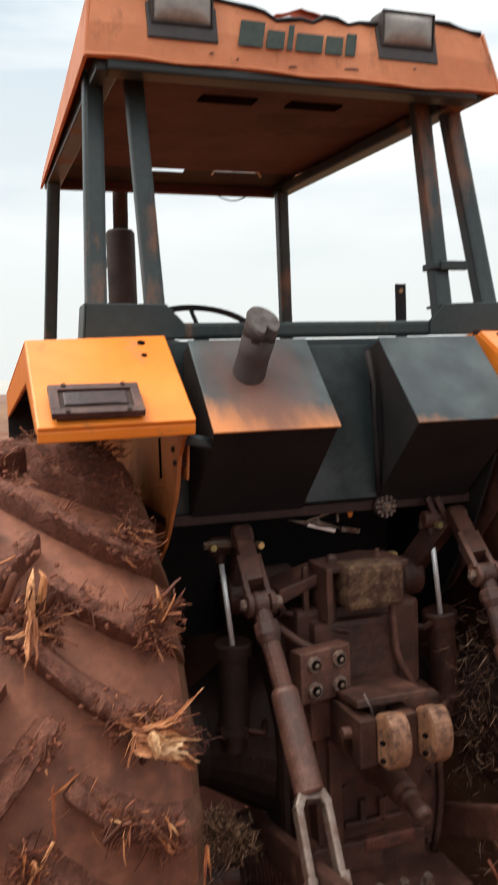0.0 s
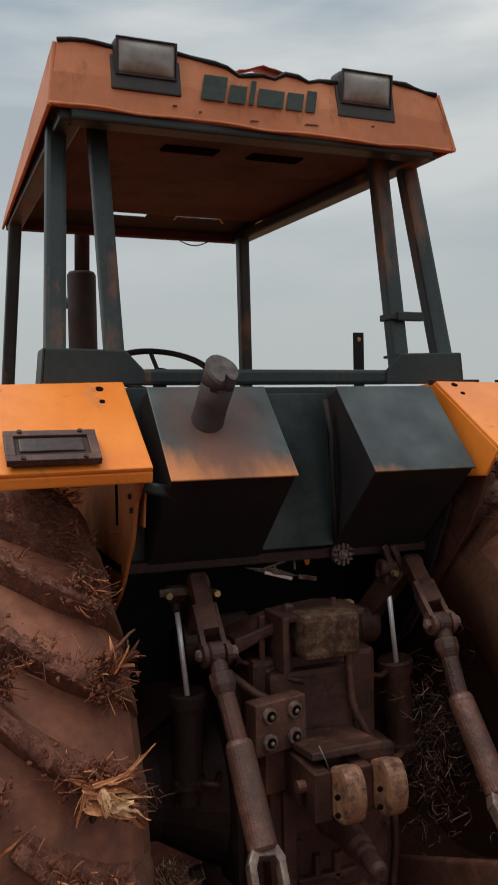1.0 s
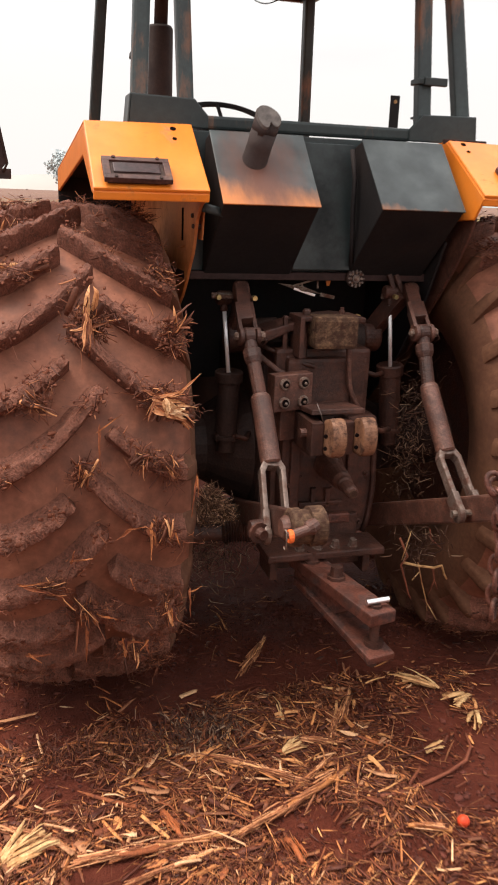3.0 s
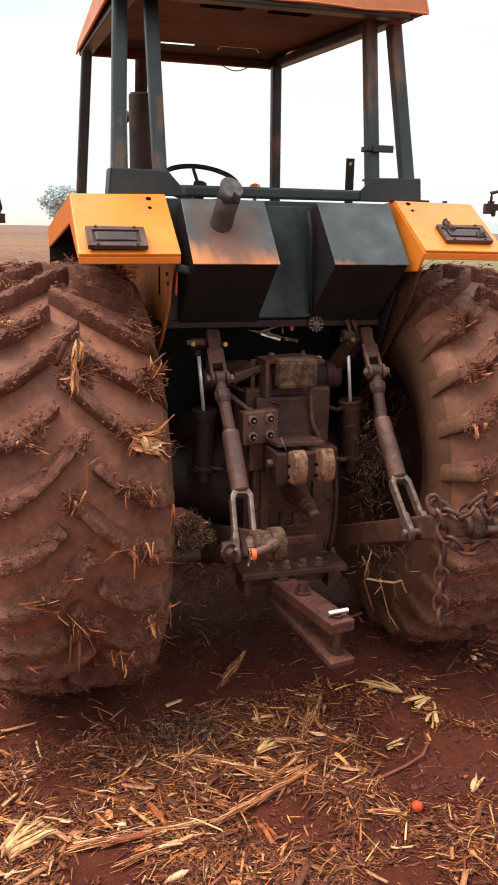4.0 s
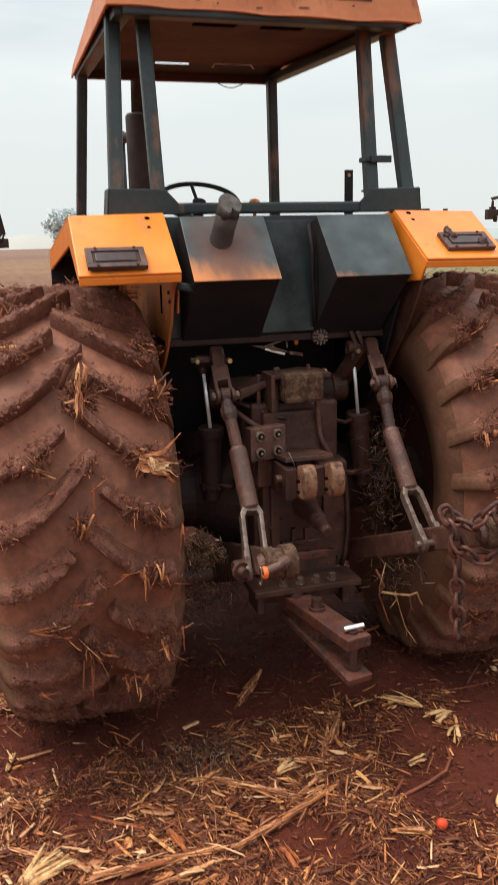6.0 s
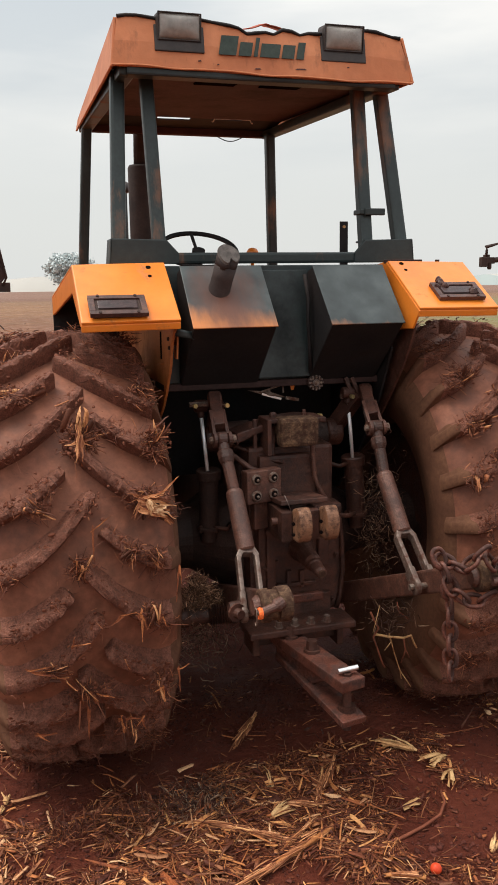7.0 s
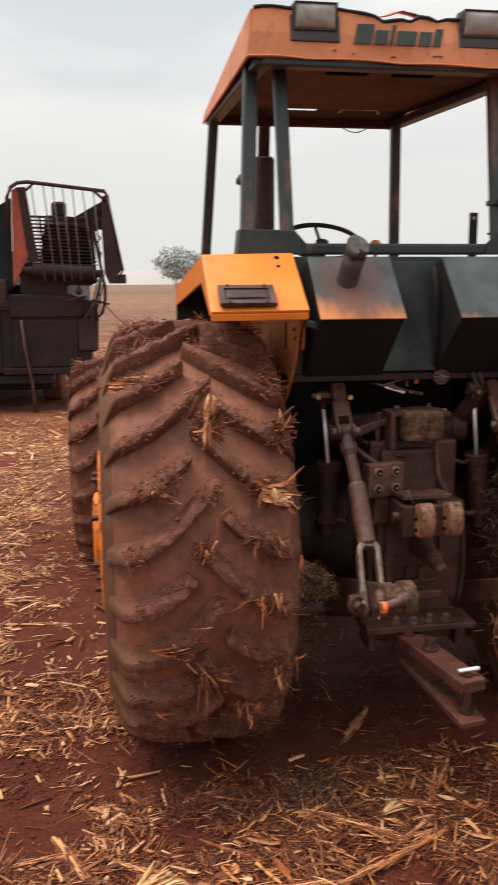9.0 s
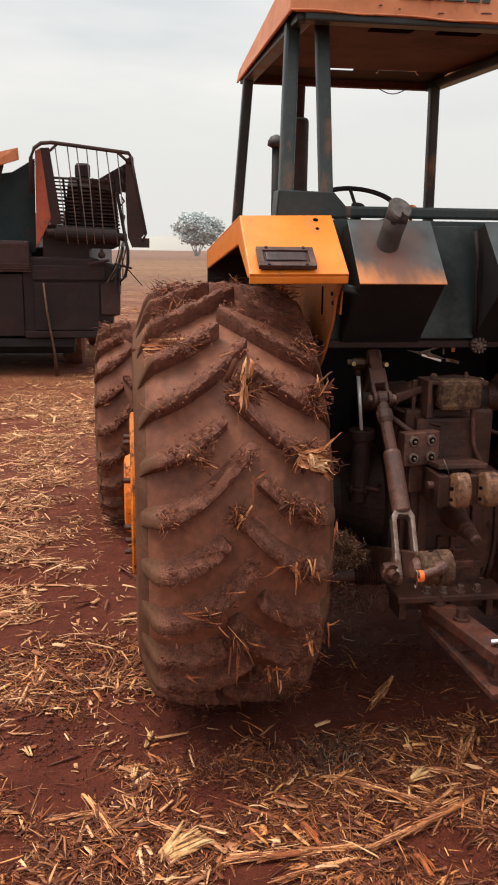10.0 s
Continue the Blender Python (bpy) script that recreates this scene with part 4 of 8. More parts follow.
for q in (-1, 1):
    post("front_post", (q * 0.618 - 0.018, 1.93, 2.0), (q * 0.563 - 0.018, 1.80, 2.94), 0.058, 0.06)
    post("outer_post", (q * 0.650, 0.165, 2.11), (q * 0.603, 0.33, 2.90), 0.060, 0.055)
    post("inner_post", (q * 0.474, 0.165, 2.11), (q * 0.484, 0.315, 2.90), 0.056, 0.055)
    # dark bracket that joins the feet of two posts
    s = Shape()
    pts = [(q * 0.40, 0.125, 2.10), (q * 0.40, 0.125, 2.145), (q * 0.452, 0.125, 2.20), (q * 0.685, 0.125, 2.205), (q * 0.695, 0.125, 2.10)]
    s.plate(pts[::-q], 0.012)
    s.plate([(q * 0.695, 0.125, 2.10), (q * 0.685, 0.125, 2.205), (q * 0.685, 0.24, 2.205), (q * 0.695, 0.24, 2.10)][::-q], 0.012)
    s.plate([(q * 0.452, 0.13, 2.20), (q * 0.684, 0.13, 2.204), (q * 0.684, 0.24, 2.204), (q * 0.452, 0.24, 2.20)][::q], 0.01)
    part("post_bracket", s, M_plain, tractor, "dark steel bracket under two posts", bevel=0.006)
s = Shape()
s.box((0.0, 0.16, 2.124), (0.84, 0.055, 0.046))
part("cross_rail", s, M_green, tractor, bevel=0.01)
s = Shape()
s.box((0.0, 0.30, 2.085), (1.36, 0.40, 0.012))
part("platform_shelf", s, M_black, tractor)
s = Shape()
s.box((0.512, 0.165, 2.325), (0.098, 0.018, 0.03))
s.box((0.476, 0.20, 2.325), (0.072, 0.075, 0.022))
part("post_clamp", s, M_green, tractor, "small clamp bolted across a post", bevel=0.004)
s = Shape()
s.box((0.512, 0.52, 2.18), (0.042, 0.008, 0.26))
strip = part("upright_strip", s, M_black, tractor, "thin drilled metal strip standing upright", bevel=0.002)
# pale disc painted for the light seen through the drilled hole
s = Shape()
s.cyl((0.512, 0.5145, 2.285), (0.512, 0.518, 2.285), 0.008, 12)
part("strip_hole", s, M_husk, strip)
s = Shape()
s.bar((-0.60, 1.90, 2.10), (0.62, 1.90, 2.10), 0.05, 0.05)
part("front_sill", s, M_green, tractor, bevel=0.008)


# fenders with tail lights
def fender(q):
    c = CX
    s = Shape()
    xi, xo = q * 0.497 + c, q * 0.868 + c
    t = [(xi, 0.02, 2.093), (xo, 0.02, 2.086)]
    rim = 0.0 if q < 0 else 0.022
    lo = [(xi, -0.292, 1.872 + rim), (xo, -0.285, 1.868 + rim)]
    s.plate([lo[0], lo[1], t[1], t[0]][::-q], 0.014)
    s.plate([t[0], t[1], (xo, 1.40, 1.955), (xi, 1.40, 1.955)][::-q], 0.01)
    # folded lip along the rear rim
    s.plate([(lo[0][0], -0.294, 1.874 + rim), (lo[0][0], -0.288, 1.846 + rim), (lo[1][0], -0.281, 1.842 + rim), (lo[1][0], -0.287, 1.870 + rim)][::q], 0.01)
    # outer skirt with the wheel arch
    s.plate([(xo, -0.285, 1.868 + rim), (xo, 0.02, 2.086), (xo, 1.40, 1.955), (xo, 1.40, 1.86), (xo, 0.05, 1.985), (xo, -0.235, 1.862 + rim)][::-q], 0.012)
    f = part("fender", s, M_orange, tractor, "bright orange sheet-metal fender", bevel=0.006)
    # inner panel beside the wheel
    s = Shape()
    edge = ((0.55, 1.20), (0.254, 1.405), (0.16, 1.455), (0.082, 1.505), (0.015, 1.565), (-0.044, 1.631), (-0.080, 1.665), (-0.106, 1.705), (-0.122, 1.745), (-0.142, 1.785), (-0.20, 1.835)) if q < 0 else ((0.55, 1.05), (0.22, 1.26), (0.10, 1.40), (-0.03, 1.54), (-0.12, 1.645), (-0.20, 1.76))
    xp = xi if q < 0 else xi + 0.012
    pts = [(xp, -0.285, 1.862) if q < 0 else (xp, -0.225, 1.82), (xp, 0.015, 2.08), (xp, 1.40, 1.95), (xp, 1.40, 1.10)] + [(xp, *p) for p in edge]
    s.plate(pts[::q], 0.012)
    part("inner_panel", s, M_fender_in if q < 0 else M_link, f, "stained inner fender panel beside the wheel", bevel=0.003)
    s = Shape()
    s.plate([(xi - q * 0.012, -0.16, 1.85), (xi - q * 0.012, -0.07, 1.85), (xi - q * 0.012, -0.07, 1.72), (xi - q * 0.012, -0.13, 1.72)], 0.006)
    if q < 0:
        part("stiffener", s, M_fender_in, f, bevel=0.002)
        s = Shape()
        s.box((xi - 0.002, 0.066, 1.765), (0.032, 0.006, 0.115))
        part("panel_slot", s, M_hole, f)
        s = Shape()
        s.tube([(xi - 0.012, 0.03, 1.690), (xi - 0.013, 0.10, 1.682), (xi - 0.012, 0.18, 1.675)], 0.004, 6)
        part("panel_crease", s, M_fender_in, f, smooth=True)
        for y_, z_ in ((-0.10, 1.80), (-0.115, 1.765)):
            part("panel_bolt", Shape().lathe((xi + 0.012, y_, z_), (xi - 0.02, y_, z_), [(0, 0.010), (0.6, 0.010), (1, 0.007)], 6), M_iron_dark, f)
        s = Shape()
        s.sheet([[(xi + 0.075 * j / 4, -0.185 - 0.02 * math.sin(j * 0.8), 1.845 - 0.010 * i - 0.004 * j) for j in range(5)] for i in range(4)], 0.006)
        part("folded_tab", s, M_panel, f, "grey bent tab between fender and box", smooth=True)
    # wall in front of the wheel and sheet inside, black for the arch's shade
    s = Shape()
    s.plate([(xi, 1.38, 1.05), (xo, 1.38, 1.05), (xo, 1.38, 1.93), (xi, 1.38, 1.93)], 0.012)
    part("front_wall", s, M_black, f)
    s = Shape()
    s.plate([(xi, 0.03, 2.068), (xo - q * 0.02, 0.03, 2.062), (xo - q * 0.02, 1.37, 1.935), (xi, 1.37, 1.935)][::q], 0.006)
    part("shade_liner", s, M_black, f)
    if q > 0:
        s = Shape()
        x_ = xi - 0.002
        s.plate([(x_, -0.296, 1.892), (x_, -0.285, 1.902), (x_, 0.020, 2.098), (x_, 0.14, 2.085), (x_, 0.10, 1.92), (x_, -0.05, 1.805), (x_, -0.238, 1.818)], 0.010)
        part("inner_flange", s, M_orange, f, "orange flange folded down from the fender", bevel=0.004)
        # black plate added to cover and darken the panel's inner face
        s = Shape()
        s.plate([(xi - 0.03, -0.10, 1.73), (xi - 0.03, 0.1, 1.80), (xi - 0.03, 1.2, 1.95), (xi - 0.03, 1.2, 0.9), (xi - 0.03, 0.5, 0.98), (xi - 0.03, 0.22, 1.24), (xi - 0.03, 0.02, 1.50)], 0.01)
        part("side_plate", s, M_black, f, "black plate added to darken the fender's inner side")
    # tail light on the sloping plate
    slope = math.atan2(0.221 - rim, 0.312)
    m = Euler((slope, 0, 0)).to_matrix()
    mid = Vector((q * 0.727 + c, -0.243, 1.925)) if q < 0 else Vector((q * 0.715 + c, -0.205, 1.957))
    nrm = m @ Vector((0, 0, 1))
    s = Shape()
    s.box(mid + nrm * 0.002, (0.19, 0.09, 0.030), m)
    lamp = part("tail_light", s, M_iron_dark, f, "burnt brown tail light in a screwed frame", bevel=0.002)
    lx = m @ Vector((0, 1, 0))
    s = Shape()
    for sy in (-0.0475, 0.0475):
        s.box(mid + lx * sy + nrm * 0.015, (0.215, 0.021, 0.018), m)
    for sx in (-0.0965, 0.0965):
        s.box(mid + Vector((sx, 0, 0)) + nrm * 0.015, (0.022, 0.0745, 0.018), m)
    part("tail_light_frame", s, M_tail, f, "brown scorched lamp frame", bevel=0.002)
    s = Shape()
    s.box(mid + nrm * 0.016 + lx * 0.004, (0.150, 0.050, 0.012), m)
    part("tail_light_lens", s, M_tail_dark, f, "melted dark lamp lens", bevel=0.004, wobble=0.003, cut=3)
    for sx in (-0.088, 0.088):
        for sy in (-0.051, 0.051):
            p = mid + Vector((sx * 0.8, 0, 0)) + lx * sy
            part("screw", Shape().cyl(p + nrm * 0.020, p + nrm * 0.028, 0.006, 8), M_iron_dark, f)
    if q > 0:
        s = Shape()
        for i in range(9):
            a = rng.normal(size=3) * 0.012
            foot = mid + Vector((-0.052 + a[0], 0, 0)) + lx * (0.055 + a[1] * 1.6)
            s.lathe(foot + nrm * 0.012, foot + nrm * 0.036 + Vector((a[2], 0, 0)), [(0, 0.012), (0.3, 0.013), (0.7, 0.010), (1, 0.004)], 10)
        part("melted_lump", s, M_tail, f, "melted lump of burnt lamp", wobble=0.007, cut=1)
        s = Shape()
        for i in range(4):
            a = rng.normal(size=3) * 0.010
            foot = mid + Vector((0.072 + a[0], 0, 0)) + lx * (-0.016 + a[1])
            s.lathe(foot + nrm * 0.012, foot + nrm * 0.038, [(0, 0.014), (0.5, 0.017), (1, 0.006)], 7)
        part("melted_crust", s, M_tail, f, wobble=0.005)
        s = Shape()
        s.box((xi + 0.085, 0.035, 2.100), (0.175, 0.03, 0.018))
        part("rim_strip", s, M_ledge, f, "rusty strip behind the fender rim", bevel=0.003)
        part("rim_bolt", Shape().cyl((xi + 0.255, 0.035, 2.085), (xi + 0.255, 0.035, 2.108), 0.010, 10), M_iron_dark, f)
    # two holes in the plate, drawn as raised near-black discs
    for hx, hs, r in (((0.568, 0.036, 0.0105), (0.571, 0.096, 0.0075)) if q < 0 else ((0.553, 0.026, 0.0105), (0.553, 0.078, 0.0075))):
        p = Vector((q * hx + c, 0.02, 2.093)) - lx * hs
        part("bolt_hole", Shape().cyl(p + nrm * 0.002, p + nrm * 0.0150, r, 14), M_hole, f)


fender(-1)
fender(1)


# wedge-shaped boxes between the fenders
def wedge_box(x0, x1):
    s = Shape()
    a, b, c, d = (-0.012, 2.082), (-0.236, 1.843), (0.06, 1.575), (0.06, 2.06)
    left = [(x0, *p) for p in (a, b, c, d)]
    right = [(x1, *p) for p in (a, b, c, d)]
    s.add(left + right, [(0, 1, 2, 3), (7, 6, 5, 4), (1, 5, 6, 2), (2, 6, 7, 3), (3, 7, 4, 0), (0, 4, 5, 1)])
    b_ = part("storage_box", s, M_black, tractor, "wedge-shaped sheet-metal box, near-black below its lid", bevel=0.006)
    s = Shape()
    n = Vector((0, -0.73, 0.684)) * 0.005
    s.plate([Vector((x0 - 0.004, -0.242, 1.842)) + n, Vector((x1 + 0.004, -0.242, 1.842)) + n, Vector((x1 + 0.004, -0.010, 2.085)) + n, Vector((x0 - 0.004, -0.010, 2.085)) + n], 0.006)
    part("box_lid", s, M_boxtop, b_, "grey-green lid with bare orange paint on its lower edge", bevel=0.003)
    return b_


wedge_box(-0.426, -0.088)
wedge_box(0.148, 0.466)
s = Shape()
s.plate([(-0.48, 0.075, 1.60), (0.50, 0.075, 1.60), (0.50, 0.075, 2.09), (-0.48, 0.075, 2.09)], 0.012)
part("rear_panel", s, M_panel, tractor, "dark green rear panel of the platform", bevel=0.003)
s = Shape()
s.plate([(-0.085, 0.02, 1.612), (0.145, 0.02, 1.612), (0.145, 0.055, 2.07), (-0.085, 0.055, 2.07)], 0.008)
part("middle_panel", s, M_panel, tractor, "dark green panel between the boxes", bevel=0.003)
s = Shape()
s.tube([(0.115, 0.00, 2.05), (0.125, -0.02, 1.95), (0.122, -0.025, 1.85), (0.135, -0.01, 1.72), (0.14, 0.0, 1.63)], 0.009, 8)
part("black_cable", s, M_black, tractor, smooth=True)
s = Shape()
s.box((0, 0.35, 1.585), (1.0, 0.62, 0.03))
part("platform_floor", s, M_ledge, tractor, bevel=0.004)


# burnt pipe stub on the box
def stub():
    s = Shape()
    a, b = Vector((-0.287, -0.095, 1.985)), Vector((-0.257, -0.155, 2.135))
    s.lathe(a, b, [(-0.2, 0.053), (0, 0.047), (0.12, 0.044), (0.35, 0.043), (0.66, 0.045)], 32)
    # the end is cut aslant, with a notch in its lower rim
    d = (b - a).normalized()
    nc = Vector((0.16, -0.76, 0.63)).normalized()
    e1 = (Vector((1, 0, 0)) - nc * nc.x).normalized()
    e2 = nc.cross(e1)
    g1 = (Vector((1, 0, 0)) - d * d.x).normalized()
    g2 = d.cross(g1)

    def rim(k, lift):
        ring = []
        for i in range(40):
            w = 2 * math.pi * i / 40
            dip = math.atan2(math.sin(w + math.pi / 2 - 0.25), math.cos(w + math.pi / 2 - 0.25))
            p = g1 * math.cos(w) + g2 * math.sin(w)
            r = 0.0455 * k * (1 - 0.62 * math.exp(-(dip / 0.26) ** 2) + 0.04 * math.sin(3 * w + 1))
            p = b - d * 0.012 + p * r
            # slide along the pipe on to the slanting plane
            p = p - d * ((p - b + d * 0.012).dot(nc) / d.dot(nc))
            ring.append(p + nc * lift)
        return ring
    low = [a.lerp(b, 0.60) + (g1 * math.cos(2 * math.pi * i / 40) + g2 * math.sin(2 * math.pi * i / 40)) * 0.0445 for i in range(40)]
    faces = [(i, (i + 1) % 40, 40 + (i + 1) % 40, 40 + i) for i in range(40)]
    caps = [((i + 1) % 40, i, 80) for i in range(40)] + [(40 + i, 40 + (i + 1) % 40, 81) for i in range(40)]

    def drum(shape, r0, r1):
        shape.add([tuple(p) for p in r0 + r1] + [tuple(sum(r0, Vector()) / 40), tuple(sum(r1, Vector()) / 40)], faces + caps)
    drum(s, low, rim(1.0, 0.0))
    st = part("pipe_stub", s, M_stub, tractor, "burnt pipe stub with a notched grey end", smooth=True)
    s = Shape()
    drum(s, rim(1.03, -0.002), rim(0.96, 0.008))
    part("pinched_top", s, M_stub_top, st, "scaled grey notched pipe end", smooth=False)


stub()

# knurled hand wheel under the panel
s = Shape()
s.lathe((0.173, 0.045, 1.582), (0.173, 0.015, 1.582), [(0, 0.030), (0.3, 0.036), (0.8, 0.036), (1, 0.028)], 16)
wheel_ = part("hand_wheel", s, M_iron_dark, tractor, "small notched hand wheel")
s = Shape()
for i in range(12):
    w = i * math.pi / 6
    s.bar((0.173 + 0.026 * math.cos(w), 0.013, 1.582 + 0.026 * math.sin(w)), (0.173 + 0.034 * math.cos(w), 0.013, 1.582 + 0.034 * math.sin(w)), 0.006, 0.006, up=(0, 1, 0))
s.tube([(0.173 + 0.0135 * math.cos(i * math.pi / 8), 0.010, 1.582 + 0.0135 * math.sin(i * math.pi / 8)) for i in range(16)], 0.003, 6, closed=True)
part("notched_ring", s, M_bar, wheel_)
s = Shape()
for i in range(8):
    w = i * math.pi / 4
    s.cyl((0.173 + 0.023 * math.cos(w), 0.016, 1.582 + 0.023 * math.sin(w)), (0.173 + 0.023 * math.cos(w), 0.010, 1.582 + 0.023 * math.sin(w)), 0.005, 8)
s.cyl((0.173, 0.016, 1.582), (0.173, 0.006, 1.582), 0.010, 10)
part("hand_wheel_studs", s, M_bolt, wheel_)


# steering wheel and column
def steering():
    c = Vector((-0.10, 1.05, 2.20))
    m = Euler((radians(28), 0, 0)).to_matrix()
    s = Shape()
    s.tube([c + m @ Vector((0.205 * math.cos(2 * math.pi * i / 40), 0.205 * math.sin(2 * math.pi * i / 40), 0)) for i in range(40)], 0.013, 8, closed=True)
    w = part("steering_wheel", s, M_black, tractor, "thin black steering wheel", smooth=True)
    s = Shape()
    for k in range(3):
        a = radians(90 + 120 * k)
        s.tube([c + m @ Vector((0, 0, -0.03)), c + m @ Vector((0.2 * math.cos(a), 0.2 * math.sin(a), 0))], 0.009, 6)
    s.cyl(c + m @ Vector((0, 0, -0.05)), c + m @ Vector((0, 0, 0.0)), 0.035, 14)
    part("spokes", s, M_black, w, smooth=False)
    s = Shape()
    s.cyl(c + m @ Vector((0, 0, -0.6)), c + m @ Vector((0, 0, -0.04)), 0.028, 12)
    part("steering_column", s, M_black, tractor, smooth=False)


steering()

# orange tip of an unknown part; the rod below it is added
part("orange_tip", Shape().lathe((0.270, 1.30, 1.95), (0.275, 1.30, 2.222), [(0, 0.010), (0.84, 0.010), (0.86, 0.030), (0.92, 0.034), (0.98, 0.024), (1, 0.006)], 16), M_orange, tractor, "orange rounded tip behind the steering wheel", smooth=True)

# engine cover, exhaust and air intake ahead of the platform
s = Shape()
s.box((0, 2.45, 1.35), (0.62, 1.75, 0.72))
part("engine_cover", s, M_orange, tractor, "orange engine cover", bevel=0.04)
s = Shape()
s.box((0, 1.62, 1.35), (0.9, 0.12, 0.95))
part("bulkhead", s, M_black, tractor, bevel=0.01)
# black plate added behind the hitch to block the bright ground beyond
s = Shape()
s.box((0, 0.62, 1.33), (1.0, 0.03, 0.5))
part("dark_backing", s, M_black, tractor)
# unseen blocks, added to keep light off the ground under the tractor
s = Shape()
s.box((0, 2.3, 0.86), (0.50, 1.5, 0.66))
part("unseen_engine_mass", s, M_iron_dark, tractor, bevel=0.04)
s = Shape()
s.box((0, 3.45, 0.85), (0.75, 0.35, 0.45))
part("unseen_front_mass", s, M_iron_dark, tractor, bevel=0.04)
for q in (-1, 1):
    part("unseen_side_mass", Shape().box((q * 0.42, 1.45, 0.95), (0.28, 0.75, 0.5)), M_iron_dark, tractor, bevel=0.05)
s = Shape()
s.lathe((-0.243, 2.02, 1.7), (-0.243, 2.02, 2.76), [(0, 0.03), (0.1, 0.03), (0.12, 0.072), (0.985, 0.072), (1, 0.062)], 22)
part("muffler", s, M_stub, tractor, "dark grey-brown upright muffler", smooth=True)
s = Shape()
s.cyl((-0.240, 2.02, 2.74), (-0.228, 2.02, 3.2), 0.038, 16)
part("exhaust_pipe", s, M_stub, tractor, smooth=True)
s = Shape()
s.cyl((-0.255, 2.7, 1.7), (-0.255, 2.7, 2.68), 0.03, 14)
intake = part("air_intake", s, M_black, tractor, "dark air intake pipe with a mushroom cap", smooth=True)
s = Shape()
s.lathe((-0.255, 2.7, 2.665), (-0.255, 2.7, 2.75), [(0, 0.035), (0.15, 0.062), (0.5, 0.060), (0.85, 0.04), (1, 0.01)], 20)
part("intake_cap", s, M_lamp_body, intake, smooth=True)

# ---- wheels ----


LONG_BAR, SHORT_BAR, BAR_SHIFT = (1.0, 0.035), (0.53, -0.060), -0.03
# the bar's end over the shoulder: share of the half width, way in from the tread, height, and the surface's lean
SHOULDER = ((1.192, -0.175, -0.004, 0.97), (1.165, -0.135, 0.008, 0.88), (1.115, -0.102, 0.015, 0.72), (1.062, -0.074, 0.026, 0.45), (1.035, -0.060, 0.040, 0.25))


def lug_mesh(name, side, R, half, rise, seed, height=0.048, wide=0.054, past=0.02):
    """One curved tread bar. It starts low on the sidewall, turns over the shoulder and rises, bending, to the middle. side: -1 or 1."""
    n = 46
    section = ((-0.50, -0.014), (-0.47, 0.45), (-0.44, 0.90), (-0.36, 1.04), (-0.16, 1.08), (0.10, 1.02), (0.30, 0.90), (0.41, 0.60), (0.52, 0.27), (0.68, 0.07), (0.90, -0.012))
    rows = []
    small = half / 0.302
    for share, low, h, lean in SHOULDER:
        up = math.sqrt(1 - lean * lean)
        ring = []
        for a, r in section:
            q = r * h if r > 0 else -0.008
            rr = R + low * small + up * q
            w2 = (a * wide * (1.05 + 0.25 * (share - 1.02) / 0.17) - 0.10 * (share - 1.0) * half) / R
            ring.append((side * (half * share + lean * q), -rr * math.cos(w2), rr * math.sin(w2)))
        rows.append(ring)
    for i in range(n + 1):
        u = i / n
        x = side * (half - (half + past) * u)
        th = rise * (0.15 * u + 0.85 * u ** 1.9) / R
        # direction along the bar, on the unrolled tread
        dx = -side * (half + past)
        ds = rise * (0.15 + 0.85 * 1.9 * u ** 0.9)
        L = math.hypot(dx, ds)
        nx, ns = -ds / L, dx / L
        if side > 0:
            nx, ns = -nx, -ns
        w = wide * (1.10 - 0.25 * u) * (0.8 if i == n else 1)
        crown = R - 0.050 * (abs(x) / half) ** 2.5
        h = height * (0.9 if i == n else 1)
        rough = min(1.0, u * 6)
        ring = []
        for a, r in section:
            r = r * h if r > 0 else r
            px, ps = x + nx * a * w, R * th + ns * a * w
            jit = (noise.noise((px * 20 + seed, ps * 20, r * 20)) * 0.010 + noise.noise((px * 55 + seed, ps * 55, r * 50)) * 0.009 + noise.noise((px * 120 + seed, ps * 120, r * 90)) * 0.006) * (1 if r > h * 0.5 else 0.5) if r > 0 else 0
            rr = crown + r + jit * rough
            w2 = ps / R
            ring.append((px, -rr * math.cos(w2), rr * math.sin(w2)))
        rows.append(ring)
    s = Shape()
    k = len(section)
    n = len(rows) - 1
    s.v = [p for r in rows for p in r]
    for i in range(n):
        for j in range(k - 1):
            s.f.append((i * k + j, i * k + j + 1, (i + 1) * k + j + 1, (i + 1) * k + j))
    s.f.append(tuple(range(k)))
    s.f.append(tuple(n * k + j for j in reversed(range(k))))
    me = s.mesh(name, smooth="crisp")
    me.materials.append(M_lug)
    me.materials.append(M_side)
    for p in me.polygons:
        if abs(p.center.x) > half * 0.985:
            p.material_index = 1
    return me


